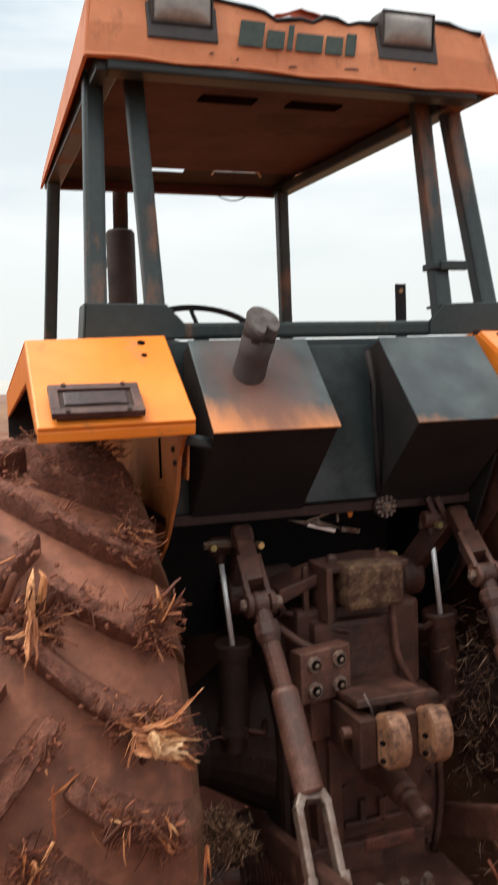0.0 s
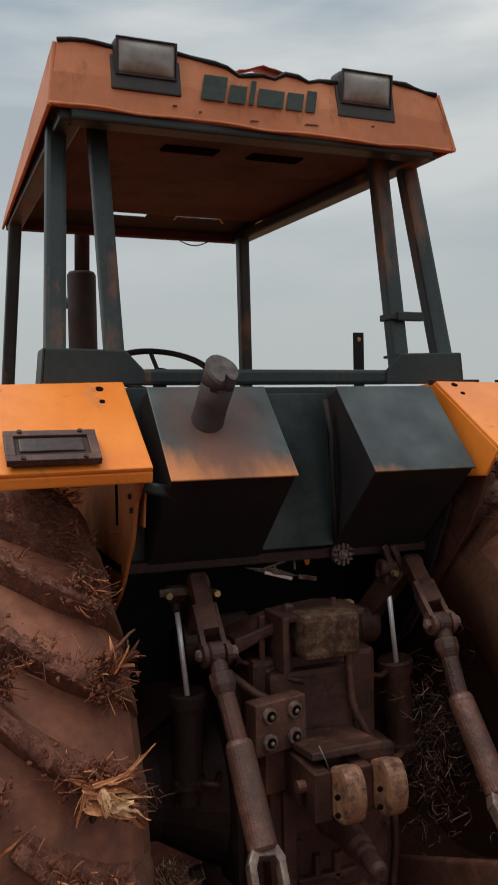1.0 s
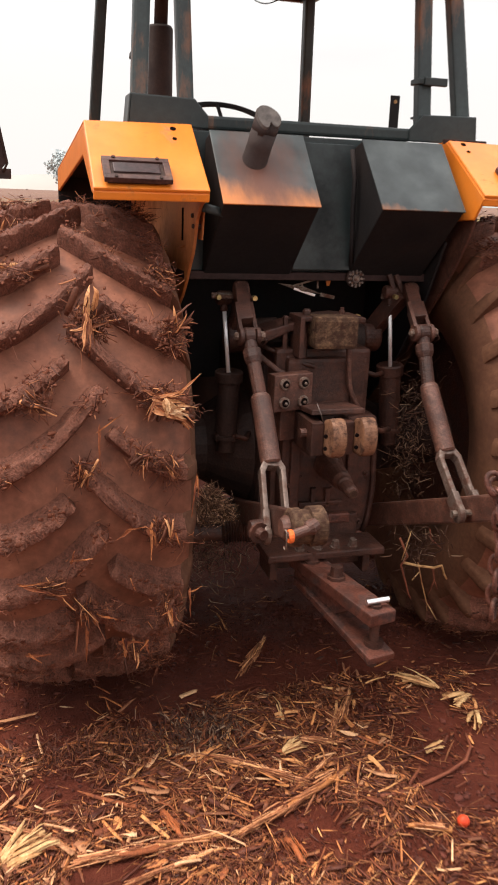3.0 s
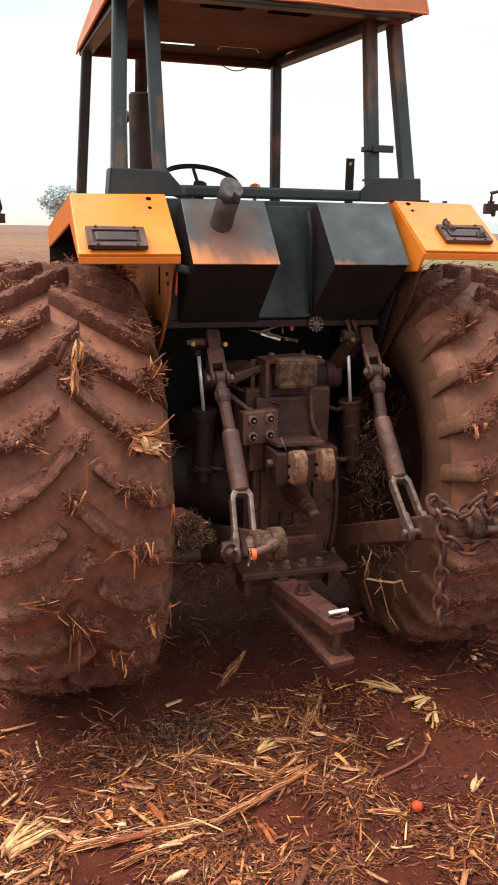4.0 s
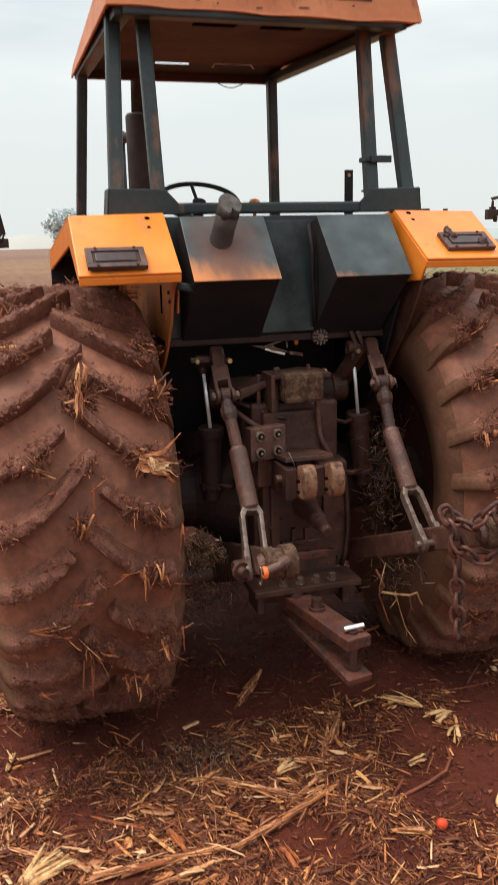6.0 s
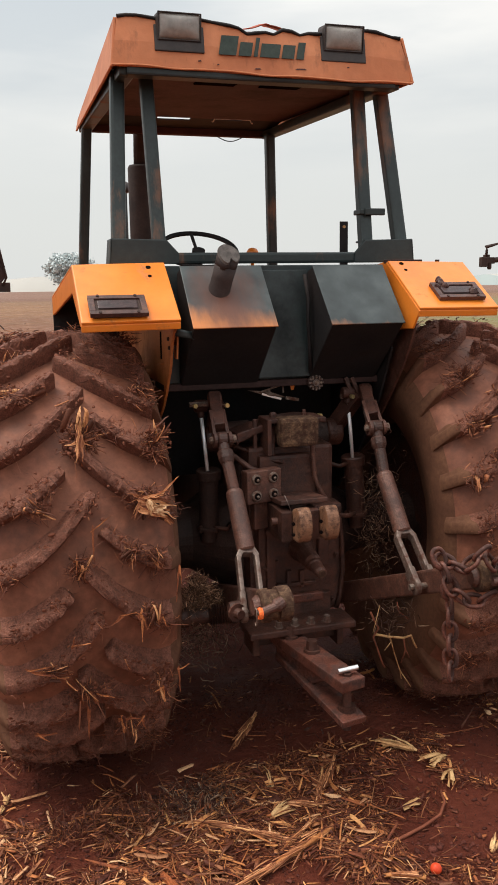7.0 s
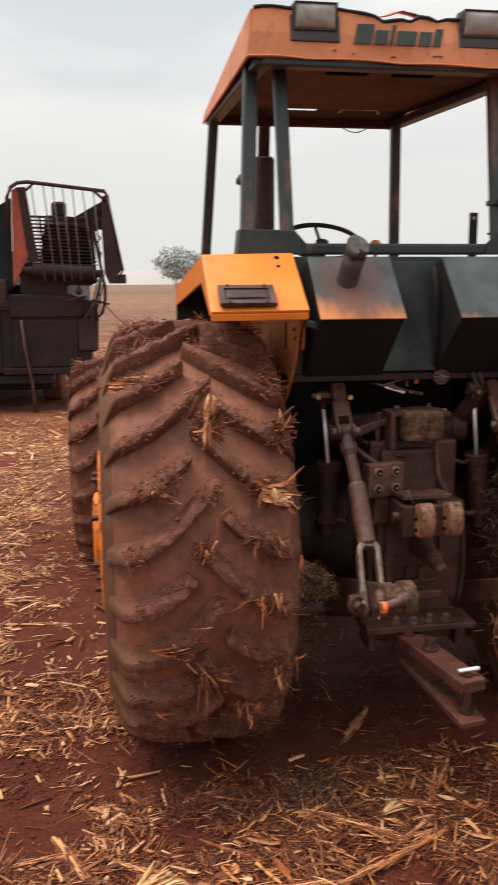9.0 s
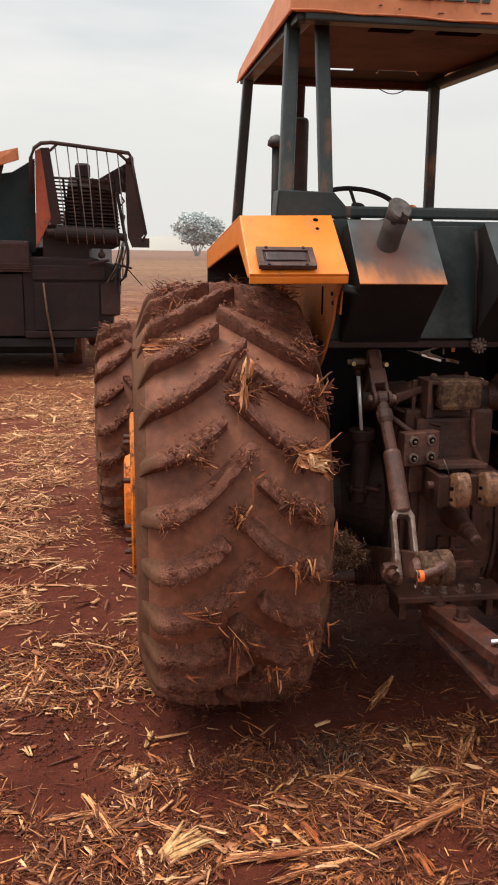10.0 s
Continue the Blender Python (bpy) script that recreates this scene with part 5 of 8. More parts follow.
def wheel(name, centre, R, half, rimr, count, label, rise, outer, phase=0.0, lug=(0.062, 0.054)):
    """A driven wheel: a carcass, tread bars as pieces, rim, disc with bolts. outer: -1 or 1, the side away from the tractor."""
    base = R - lug[0]
    prof = [(0.62, rimr), (0.80, rimr + 0.01), (1.06, rimr + 0.06), (1.20, (rimr + base) / 2 - 0.01), (1.19, base - 0.15), (1.10, base - 0.095), (0.99, base - 0.055), (0.8, base - 0.030), (0.4, base - 0.006), (0, base)]
    # the side away from the tractor bulges more
    belly = [(1.035 * a if 1.0 < a and k < 4 else 1.025 * a if k == 4 else a, r) for k, (a, r) in enumerate(prof)] if half > 0.25 else prof
    near, away = (prof, belly) if outer > 0 else (belly, prof)
    full = [(-a * half, r) for a, r in near] + [(a * half, r) for a, r in away[::-1][1:]]
    s = Shape()
    seg = 72
    n = len(full)
    for i in range(seg):
        w = 2 * math.pi * i / seg
        s.v += [(x, -r * math.cos(w), r * math.sin(w)) for x, r in full]
    for i in range(seg):
        j = (i + 1) % seg
        s.f += [(i * n + k, i * n + k + 1, j * n + k + 1, j * n + k) for k in range(n - 1)]
    me = s.mesh(name, smooth=True)
    me.materials.append(M_rubber)
    me.materials.append(M_side)
    for p in me.polygons:
        c = p.center
        if math.hypot(c.y, c.z) < base - 0.10:
            p.material_index = 1
    tyre = new(name, me)
    tyre.parent = tractor
    tyre.location = centre
    tagged(tyre, label)
    for side in (-1, 1):
        # long and short bars take turns
        kinds = [lug_mesh("lug", side, base, half, rise * (LONG_BAR, SHORT_BAR)[v % 2][0], 11.0 * v + side, *lug, past=(LONG_BAR, SHORT_BAR)[v % 2][1] * half / 0.302) for v in range(6)]
        for i in range(count):
            a = 2 * math.pi * (i + (BAR_SHIFT if side > 0 else 0.0)) / count + phase
            shared("lug", kinds[(i + (side > 0)) % 2 + 2 * (i % 3)], tyre, pose(0, 0, 0, -math.degrees(a)))
    s = Shape()
    o = outer
    s.lathe((-half * 0.62, 0, 0), (half * 0.62, 0, 0), [(0, rimr + 0.025), (0.06, rimr), (0.1, rimr - 0.03), (0.5, rimr - 0.06), (0.9, rimr - 0.03), (0.94, rimr), (1, rimr + 0.025)], 48)
    part("rim", s, M_iron, tyre, "mud-caked steel rim", smooth=False)
    return tyre


def wheel_disc(tyre, o, half, r):
    """The orange cast disc and its bolts that stand out from the wheel."""
    s = Shape()
    x = o * (half + 0.035)
    s.lathe((x - o * 0.05, 0, 0), (x + o * 0.045, 0, 0), [(0, r * 0.9), (0.3, r), (0.62, r), (0.7, r * 0.96)], 40)
    s.lathe((x + o * 0.01, 0, 0), (x + o * 0.045, 0, 0), [(0, r * 0.5), (0.8, r * 0.46), (1, r * 0.4)], 28)
    d = part("wheel_weight", s, M_chipped, tyre, "chipped orange cast wheel weight", smooth=False)
    for i in range(8):
        w = 2 * math.pi * i / 8 + 0.3
        p = (math.cos(w) * r * 0.72, math.sin(w) * r * 0.72)
        part("wheel_bolt", Shape().cyl((x + o * 0.01, *p), (x + o * 0.045, *p), 0.014, 6), M_iron, tyre)


RW = dict(R=0.920, half=0.302, rimr=0.43, count=26, rise=0.255)
rear_left = wheel("rear_tyre", (-0.911, 0.25, 0.905), label="mud-covered ribbed rear tractor tyre with straw stuck to it", outer=-1, phase=0.163, **RW)
rear_right = wheel("rear_tyre", (0.915, 0.25, 0.905), label="mud-covered ribbed rear tractor tyre beside a hanging chain", outer=1, phase=0.163, **RW)
wheel_disc(rear_left, -1, 0.340, 0.36)
wheel_disc(rear_right, 1, 0.330, 0.36)
for x in (-1.31, 1.31):
    wheel("front_tyre", (x, 2.82, 0.71), 0.73, 0.19, 0.36, 20, "mud-caked front tractor tyre", 0.17, -1 if x < 0 else 1, 0.1, (0.052, 0.052))
s = Shape()
s.cyl((-1.25, 2.82, 0.68), (1.25, 2.82, 0.68), 0.09, 16)
s.box((0, 2.75, 0.85), (0.4, 0.9, 0.4))
part("front_axle", s, M_iron_dark, tractor, bevel=0.01)

# ---- rear housing and hitch ----
s = Shape()
s.cyl((-0.75, 0.25, 0.872), (0.77, 0.25, 0.872), 0.13, 24)
s.lathe((-0.5, 0.25, 0.872), (-0.2, 0.25, 0.872), [(0, 0.14), (0.4, 0.15), (1, 0.26)], 24)
s.lathe((0.52, 0.25, 0.872), (0.22, 0.25, 0.872), [(0, 0.14), (0.4, 0.15), (1, 0.26)], 24)
part("axle_housing", s, M_iron_dark, tractor, "dark cast axle housing", smooth=False)
s = Shape()
s.box((0.0, 0.75, 0.95), (0.42, 1.6, 0.66))
part("gearbox", s, M_iron_dark, tractor, bevel=0.03)
for name, c, d in (("rear_housing", (0.0, 0.03, 0.98), (0.38, 0.34, 0.72)), ("upper_cover", (-0.02, -0.12, 1.20), (0.26, 0.10, 0.22)), ("housing_ledge", (0.05, -0.17, 1.07), (0.30, 0.12, 0.05))):
    part(name, Shape().box(c, d), M_iron, tractor, "mud-stained cast iron " + name.replace("_", " "), bevel=0.016, wobble=0.005, cut=2)
s = Shape()
s.plate([(-0.160, -0.195, 0.60), (0.185, -0.195, 0.615), (0.208, -0.195, 0.70), (0.217, -0.195, 0.80), (0.210, -0.195, 0.93), (0.198, -0.195, 1.02), (0.175, -0.195, 1.075), (0.06, -0.195, 1.09), (-0.12, -0.195, 1.075), (-0.165, -0.195, 1.0), (-0.168, -0.195, 0.80)], 0.09)
cover = part("shaft_cover", s, M_iron, tractor, "muddy cast shaft cover with rounded edges", bevel=0.014, wobble=0.003)
s = Shape()
s.tube([(0.160, -0.202, 1.09), (0.192, -0.205, 1.03), (0.206, -0.205, 0.92), (0.211, -0.205, 0.79), (0.200, -0.205, 0.68), (0.182, -0.205, 0.62)], 0.011, 8)
part("cover_rim", s, M_iron, cover, smooth=True)
each("cover_boss", [Shape().box((-0.005, -0.208, 0.752), (0.178, 0.022, 0.018)), Shape().box((-0.038, -0.208, 0.785), (0.018, 0.022, 0.062)), Shape().box((0.020, -0.208, 0.775), (0.020, 0.022, 0.075))], M_iron, cover, bevel=0.005)
part("cover_bar", Shape().box((0.04, -0.21, 0.690), (0.155, 0.03, 0.040)), M_rust, cover, bevel=0.008)
for x_, z_ in ((-0.13, 0.66), (-0.135, 0.83), (-0.13, 0.99), (0.165, 0.66), (0.182, 0.86), (0.165, 1.0)):
    part("cover_bolt", Shape().lathe((x_, -0.19, z_), (x_, -0.214, z_), [(0, 0.013), (0.5, 0.013), (0.52, 0.009), (1, 0.008)], 6), M_iron, cover)
ribs = [Shape().box((x, -0.20, z), (w, 0.03, h)) for x, z, w, h in ((0.12, 0.95, 0.05, 0.26), (-0.115, 0.86, 0.04, 0.34))]
each("housing_rib", ribs, M_iron, tractor, bevel=0.008)
for i in range(10):
    w = 2 * math.pi * i / 10
    p = (0.005 + 0.115 * math.cos(w), 0.93 + 0.13 * math.sin(w))
    part("housing_bolt", Shape().cyl((p[0], -0.185, p[1]), (p[0], -0.21, p[1]), 0.010, 6), M_iron, tractor)
# power take-off
s = Shape()
s.lathe((0.022, -0.18, 0.905), (0.016, -0.463, 0.878), [(0, 0.058), (0.12, 0.054), (0.30, 0.042), (0.60, 0.036), (0.66, 0.030), (0.72, 0.030), (0.76, 0.025), (0.95, 0.024), (1, 0.018)], 20)
pto = part("drive_shaft", s, M_link, tractor, "stubby splined drive shaft", smooth=False)
s = Shape()
s.lathe((0.0162, -0.455, 0.8788), (0.016, -0.4665, 0.8777), [(0, 0.018), (1, 0.014)], 14)
part("shaft_end", s, M_worn, pto)

# oil reservoir block with worn yellow paint
s = Shape()
s.box((0.006, -0.19, 1.411), (0.166, 0.11, 0.118))
tank = part("valve_block", s, M_worn, tractor, "muddy valve block with rubbed paint", bevel=0.016, wobble=0.002, cut=1)
s = Shape()
s.box((0.0, -0.13, 1.455), (0.24, 0.13, 0.018))
s.box((-0.115, -0.15, 1.39), (0.018, 0.12, 0.15))
part("valve_bracket", s, M_iron, tractor, bevel=0.004)
each("bracket_strip", [Shape().box((x_, -0.13, 1.33), (0.016, 0.016, 0.26)) for x_ in (-0.155, -0.090)], M_iron, tractor, "flat upright bracket strip", bevel=0.003)
s = Shape()
s.lathe((-0.30, 0.10, 1.335), (0.31, 0.10, 1.335), [(0, 0.038), (0.10, 0.038), (0.11, 0.082), (0.30, 0.086), (0.32, 0.070), (0.72, 0.070), (0.74, 0.078), (0.88, 0.076), (0.89, 0.038), (1, 0.038)], 26)
part("rock_shaft", s, M_iron_dark, tractor, "dark lift rock shaft", smooth="crisp")
s = Shape()
s.plate([(-0.235, 0.0, 1.36), (-0.235, 0.0, 1.405), (-0.14, 0.0, 1.432), (-0.06, 0.0, 1.452), (0.06, 0.0, 1.462), (0.16, 0.0, 1.452), (0.16, 0.0, 1.43), (-0.06, 0.0, 1.425), (-0.14, 0.0, 1.40)], 0.14)
part("arched_bracket", s, M_iron, tractor, "arched casting over the rock shaft", bevel=0.006)
each("block_plug", [Shape().lathe((-0.075, -0.13, 1.46), (-0.075, -0.13, 1.485), [(0, 0.016), (0.7, 0.016), (1, 0.010)], 10), Shape().lathe((0.055, -0.15, 1.462), (0.055, -0.15, 1.492), [(0, 0.012), (0.6, 0.012), (0.62, 0.008), (1, 0.008)], 8)], M_iron, tractor)
s = Shape()
s.tube([(-0.08, -0.14, 1.45), (-0.085, -0.15, 1.3), (-0.08, -0.16, 1.15), (-0.07, -0.17, 1.05)], 0.011, 8)
part("oil_pipe", s, M_iron, tractor, smooth=True)
s = Shape()
s.tube([(0.070, -0.20, 1.385), (0.077, -0.19, 1.33), (0.083, -0.188, 1.269), (0.088, -0.188, 1.215), (0.098, -0.188, 1.180), (0.122, -0.188, 1.135), (0.147, -0.188, 1.093), (0.172, -0.188, 1.058), (0.201, -0.185, 1.033), (0.245, -0.16, 1.015), (0.310, -0.10, 1.005)], 0.0105, 10)
part("oil_pipe", s, M_link, tractor, smooth=True)
s = Shape()
s.tube([(-0.30, -0.02, 1.36), (-0.26, -0.12, 1.32), (-0.20, -0.2, 1.27), (-0.12, -0.22, 1.23)], 0.012, 8)
s.tube([(-0.29, 0.0, 1.38), (-0.2, -0.1, 1.33), (-0.1, -0.16, 1.29), (-0.05, -0.18, 1.28)], 0.009, 8)
part("oil_pipe", s, M_iron, tractor, smooth=True)
# coupling plate with four ports
s = Shape()
m = Euler((0, 0, radians(14))).to_matrix()
s.box((-0.165, -0.247, 1.205), (0.162, 0.05, 0.135), m)
s.box((-0.15, -0.225, 1.10), (0.105, 0.03, 0.16), m)
ports = part("coupling_plate", s, M_link, tractor, "steel plate with four hydraulic ports", bevel=0.005)
for dx in (-0.040, 0.040):
    for dz in (-0.034, 0.034):
        p = Vector((-0.165, -0.247, 1.205)) + m @ Vector((dx, -0.026, dz))
        d = m @ Vector((0, -1, 0))
        s = Shape()
        s.lathe(p, p + d * 0.010, [(0, 0.022), (0.8, 0.021), (1, 0.017)], 20)
        port = part("port", s, M_bolt, ports, "round steel hydraulic port")
        s = Shape()
        s.cyl(p + d * 0.0095, p + d * 0.0115, 0.0135, 18)
        part("port_core", s, M_hole, ports)
        s = Shape()
        s.lathe(p + d * 0.010 + Vector((0.002, 0, -0.002)), p + d * 0.016 + Vector((0.002, 0, -0.002)), [(0, 0.007), (0.6, 0.006), (1, 0.003)], 10)
        part("port_tip", s, M_bolt, ports)
# top-link bracket lugs
for x in (-0.117, -0.004):
    s = Shape()
    pts = []
    for i in range(15):
        w = math.pi * (i / 14)
        pts.append((x + 0.027, -0.455 - 0.048 * math.sin(w), 1.085 + 0.070 * math.cos(w)))
    pts = [(x + 0.027, -0.40, 1.137)] + pts + [(x + 0.027, -0.40, 1.013)]
    s.plate(pts[::-1], 0.054)
    e = part("top_link_lug", s, M_pad, tractor, "worn rounded iron lug", bevel=0.012)
    for z in (1.105, 1.062):
        part("lug_hole", Shape().cyl((x, -0.497, z), (x, -0.5025, z), 0.007, 10), M_hole, e)
s = Shape()
s.box((-0.03, -0.29, 1.150), (0.20, 0.20, 0.020), Euler((-0.1, 0, 0)).to_matrix())
part("top_link_plate", s, M_iron, tractor, bevel=0.004)
each("top_link_cheek", [Shape().box((-0.115, -0.30, 1.07), (0.046, 0.24, 0.12)), Shape().box((-0.002, -0.30, 1.07), (0.046, 0.24, 0.12))], M_iron, tractor, bevel=0.004)
part("top_link_block", Shape().box((-0.035, -0.27, 1.06), (0.07, 0.14, 0.15)), M_iron, tractor, bevel=0.004)
part("top_link_pin", Shape().cyl((-0.16, -0.36, 1.08), (0.07, -0.36, 1.08), 0.016, 12), M_link, tractor)

for q in (-1, 1):
    # lift arm on the rock shaft: a flat arm that ends in a clevis round the rod's eye
    a, b = (Vector((-0.300, -0.03, 1.540)), Vector((-0.327, -0.25, 1.405))) if q < 0 else (Vector((0.386, -0.03, 1.540)), Vector((0.342, -0.245, 1.412)))
    mid, sx = a.lerp(b, 0.42), Vector((1, 0, 0))
    up = Vector((0, 0.6, 1))
    s = Shape()
    s.bar(a, a.lerp(b, 0.78), 0.046, 0.070, up=up)
    s.lathe(a - sx * 0.026, a + sx * 0.026, [(0, 0.028), (0.12, 0.034), (0.88, 0.034), (1, 0.028)], 22)
    s.lathe((q * 0.245, 0.10, 1.345), (q * 0.32, 0.10, 1.345), [(0, 0.056), (0.1, 0.062), (0.9, 0.062), (1, 0.056)], 24)
    s.bar((q * 0.285, 0.11, 1.35), a + Vector((-q * 0.02, 0.03, -0.01)), 0.05, 0.07, up=up)
    arm = part("lift_arm", s, M_iron, tractor, "cast lift arm caked with mud", bevel=0.011, wobble=0.003, cut=2)
    for e in (-1, 1):
        s = Shape()
        s.bar(mid + sx * 0.027 * e, b + sx * 0.027 * e, 0.013, 0.066, up=up)
        s.lathe(b + sx * 0.022 * e, b + sx * 0.038 * e, [(0, 0.030), (0.15, 0.033), (0.85, 0.033), (1, 0.030)], 20)
        part("clevis_cheek", s, M_link if q > 0 else M_iron, arm, "worn flat cheek of the arm's clevis", bevel=0.004)
    s = Shape()
    s.lathe(b - sx * 0.052, b + sx * 0.056, [(0, 0.010), (0.04, 0.015), (0.12, 0.015), (0.13, 0.011), (0.86, 0.011), (0.87, 0.018), (1, 0.017)], 8)
    part("arm_pin", s, M_bolt, arm)
    s = Shape()
    s.tube([b + Vector((0.045, -0.01, 0.012)), b + Vector((0.060, -0.02, -0.018)), b + Vector((0.045, -0.012, -0.035))], 0.003, 6)
    part("split_pin", s, M_iron, arm, smooth=True)
    # polished ram rod and its cylinder
    r0, r1 = (Vector((-0.330, 0.0, 1.225)), Vector((-0.339, 0.06, 1.470))) if q < 0 else (Vector((0.343, 0.00, 1.225)), Vector((0.327, 0.02, 1.500)))
    s = Shape()
    s.cyl(r0, r1, 0.0080, 14)
    part("ram_rod", s, M_rod, tractor, "bright chromed ram rod", smooth=True)
    s = Shape()
    s.lathe(r1 - Vector((0, 0, 0.02)), r1 + Vector((0, 0, 0.012)), [(0, 0.013), (0.2, 0.016), (1, 0.015)], 10)
    s.lathe(r1 + Vector((-0.03, 0, 0.03)), r1 + Vector((0.03, 0, 0.03)), [(0, 0.022), (0.1, 0.027), (0.9, 0.027), (1, 0.022)], 18)
    part("rod_eye", s, M_iron, tractor, "muddy eye on top of the ram rod", bevel=0.003)
    c0, c1 = (Vector((-0.320, 0.05, 0.90)), Vector((-0.316, 0.04, 1.225))) if q < 0 else (Vector((0.388, 0.05, 0.90)), Vector((0.358, 0.035, 1.240)))
    s = Shape()
    s.lathe(c0, c1, [(0, 0.034), (0.16, 0.036), (0.17, 0.054), (0.21, 0.054), (0.22, 0.043), (0.86, 0.044), (0.87, 0.054), (0.98, 0.056), (1, 0.050)], 28)
    ram = part("ram_cylinder", s, M_iron if q > 0 else M_iron_dark, tractor, "muddy hydraulic lift cylinder", smooth="crisp", wobble=0.002)
    for w in range(4):
        v = w * math.pi / 2 + 0.5
        p = c0.lerp(c1, 0.19) + Vector((0.046 * math.cos(v), 0.046 * math.sin(v), 0))
        part("flange_bolt", Shape().cyl(p - Vector((0, 0, 0.014)), p + Vector((0, 0, 0.016)), 0.008, 6), M_iron, ram)
    s = Shape()
    s.tube([c1 + Vector((-0.035, -0.02, -0.03)), c1 + Vector((-0.085, -0.05, -0.035)), c1 + Vector((-0.135, -0.03, -0.02)), c1 + Vector((-0.21, 0.02, 0.03))] if q > 0 else [c1 + Vector((0.02, -0.05, -0.25)), c1 + Vector((0.06, -0.06, -0.26)), c1 + Vector((0.10, 0.02, -0.25))], 0.010, 8)
    part("ram_hose", s, M_iron, ram, smooth=True)
    s = Shape()
    s.cyl((q * 0.345 - 0.05, 0.03, 1.512), (q * 0.345 + 0.05, 0.03, 1.512), 0.012, 6)
    part("ram_pin", s, M_bolt, tractor)
    # lift rod: screw, tube and fork
    top = b.copy()
    t1 = Vector((-0.308, -0.505, 1.02)) if q < 0 else Vector((0.356, -0.478, 1.02))
    t0 = Vector((-0.318, -0.345, 1.272)).lerp(t1, 0.20) if q < 0 else Vector((0.333, -0.320, 1.262)).lerp(t1, 0.12)
    foot = Vector((-0.338, -0.69, 0.85)) if q < 0 else Vector((0.358, -0.665, 0.86))
    s = Shape()
    s.cyl(top, t0, 0.024, 14)
    s.lathe(top - Vector((0.021, 0, 0)), top + Vector((0.021, 0, 0)), [(0, 0.028), (0.15, 0.032), (0.85, 0.032), (1, 0.028)], 18)
    s.lathe(top.lerp(t0, 0.22), top.lerp(t0, 0.48), [(0, 0.030), (0.1, 0.034), (0.6, 0.034), (1, 0.026)], 8)
    rod = part("lift_rod", s, M_iron, tractor, "threaded lift rod with a forked foot", bevel=0.008)
    s = Shape()
    s.lathe(t0 + (t0 - t1) * 0.04, t1, [(0, 0.020), (0.03, 0.030), (0.07, 0.034), (0.5, 0.035), (0.97, 0.035), (1, 0.030)], 26)
    part("lift_tube", s, M_link, rod, "scratched steel lift-rod tube", smooth=False)
    d = (foot - t1).normalized()
    s = Shape()
    s.bar(t1 - d * 0.012, t1 + d * 0.018, 0.052, 0.040, up=sx.cross(d))
    for e in (-1, 1):
        s.bar(t1 - d * 0.004 + sx * 0.020 * e, t1 + d * 0.034 + sx * 0.037 * e, 0.022, 0.040, up=sx.cross(d))
        s.bar(t1 + d * 0.024 + sx * 0.035 * e, foot - d * 0.07 + sx * 0.035 * e, 0.018, 0.040, up=sx.cross(d))
        s.bar(foot - d * 0.075 + sx * 0.037 * e, foot + sx * 0.037 * e, 0.024, 0.058, up=sx.cross(d))
        s.cyl(foot + sx * 0.026 * e, foot + sx * 0.048 * e, 0.034, 16)
    part("lift_fork", s, M_steel, rod, "open steel fork of the lift rod", bevel=0.006)
    s = Shape()
    s.cyl(foot - sx * 0.065, foot + sx * 0.065, 0.013, 10)
    part("fork_pin", s, M_bolt, rod)
    # lower link
    a = Vector((q * 0.25, 0.12, 0.62 if q < 0 else 0.555))
    b = Vector((-0.365, -0.93, 0.972)) if q < 0 else Vector((0.425, -0.94, 0.985))
    s = Shape()
    s.bar(a, b, 0.034, 0.092)
    s.cyl(a - sx * 0.05, a + sx * 0.05, 0.05, 16)
    link = part("lower_link", s, M_link if q > 0 else M_iron, tractor, "flat rusty lower hitch link", bevel=0.008)
    s = Shape()
    e0, e1 = b + Vector((-0.032, -0.02, 0.005)), b + Vector((0.076, -0.02, 0.005))
    s.lathe(e0, e1, [(0, 0.046), (0.06, 0.055), (0.30, 0.056), (0.32, 0.050), (0.55, 0.050), (0.57, 0.058), (0.95, 0.058), (1, 0.050)], 28)
    part("link_eye", s, M_worn, link, "round worn link end with a ball socket", smooth=False)
    s = Shape()
    s.lathe(e0 - sx * 0.02, e0 + sx * 0.01, [(0, 0.026), (0.4, 0.036), (1, 0.036)], 16)
    pin = (e0 + Vector((-0.022, -0.066, 0.0)), e0 + Vector((0.060, -0.062, 0.024))) if q < 0 else (e0 + Vector((0.03, -0.062, 0.0)), e1 + Vector((0.022, -0.066, -0.002)))
    s.cyl(pin[0], pin[1], 0.015, 14)
    s.lathe(pin[1] - (pin[1] - pin[0]) * 0.3, pin[1] + Vector((0.004, 0.012, 0.002)), [(0, 0.016), (0.3, 0.023), (1, 0.020)], 12)
    part("link_ball", s, M_link, link, smooth=False)
    s = Shape()
    c = e0 + Vector((-0.014, -0.066, 0.002)) if q < 0 else e1 + Vector((0.004, -0.066, -0.002))
    s.lathe(c - sx * (0.007 if q < 0 else 0.004), c + sx * (0.007 if q < 0 else 0.004), [(0, 0.018), (0.5, 0.020), (1, 0.018)], 14)
    part("plastic_ring", s, M_ring, link, "bright orange plastic ring")
    s = Shape()
    s.tube([c + Vector((-0.014, 0.012 * math.cos(w), 0.03 * math.sin(w) - 0.01)) for w in np.linspace(0, 5.5, 12)], 0.0025, 5)
    part("clip", s, M_bolt, link, smooth=True)

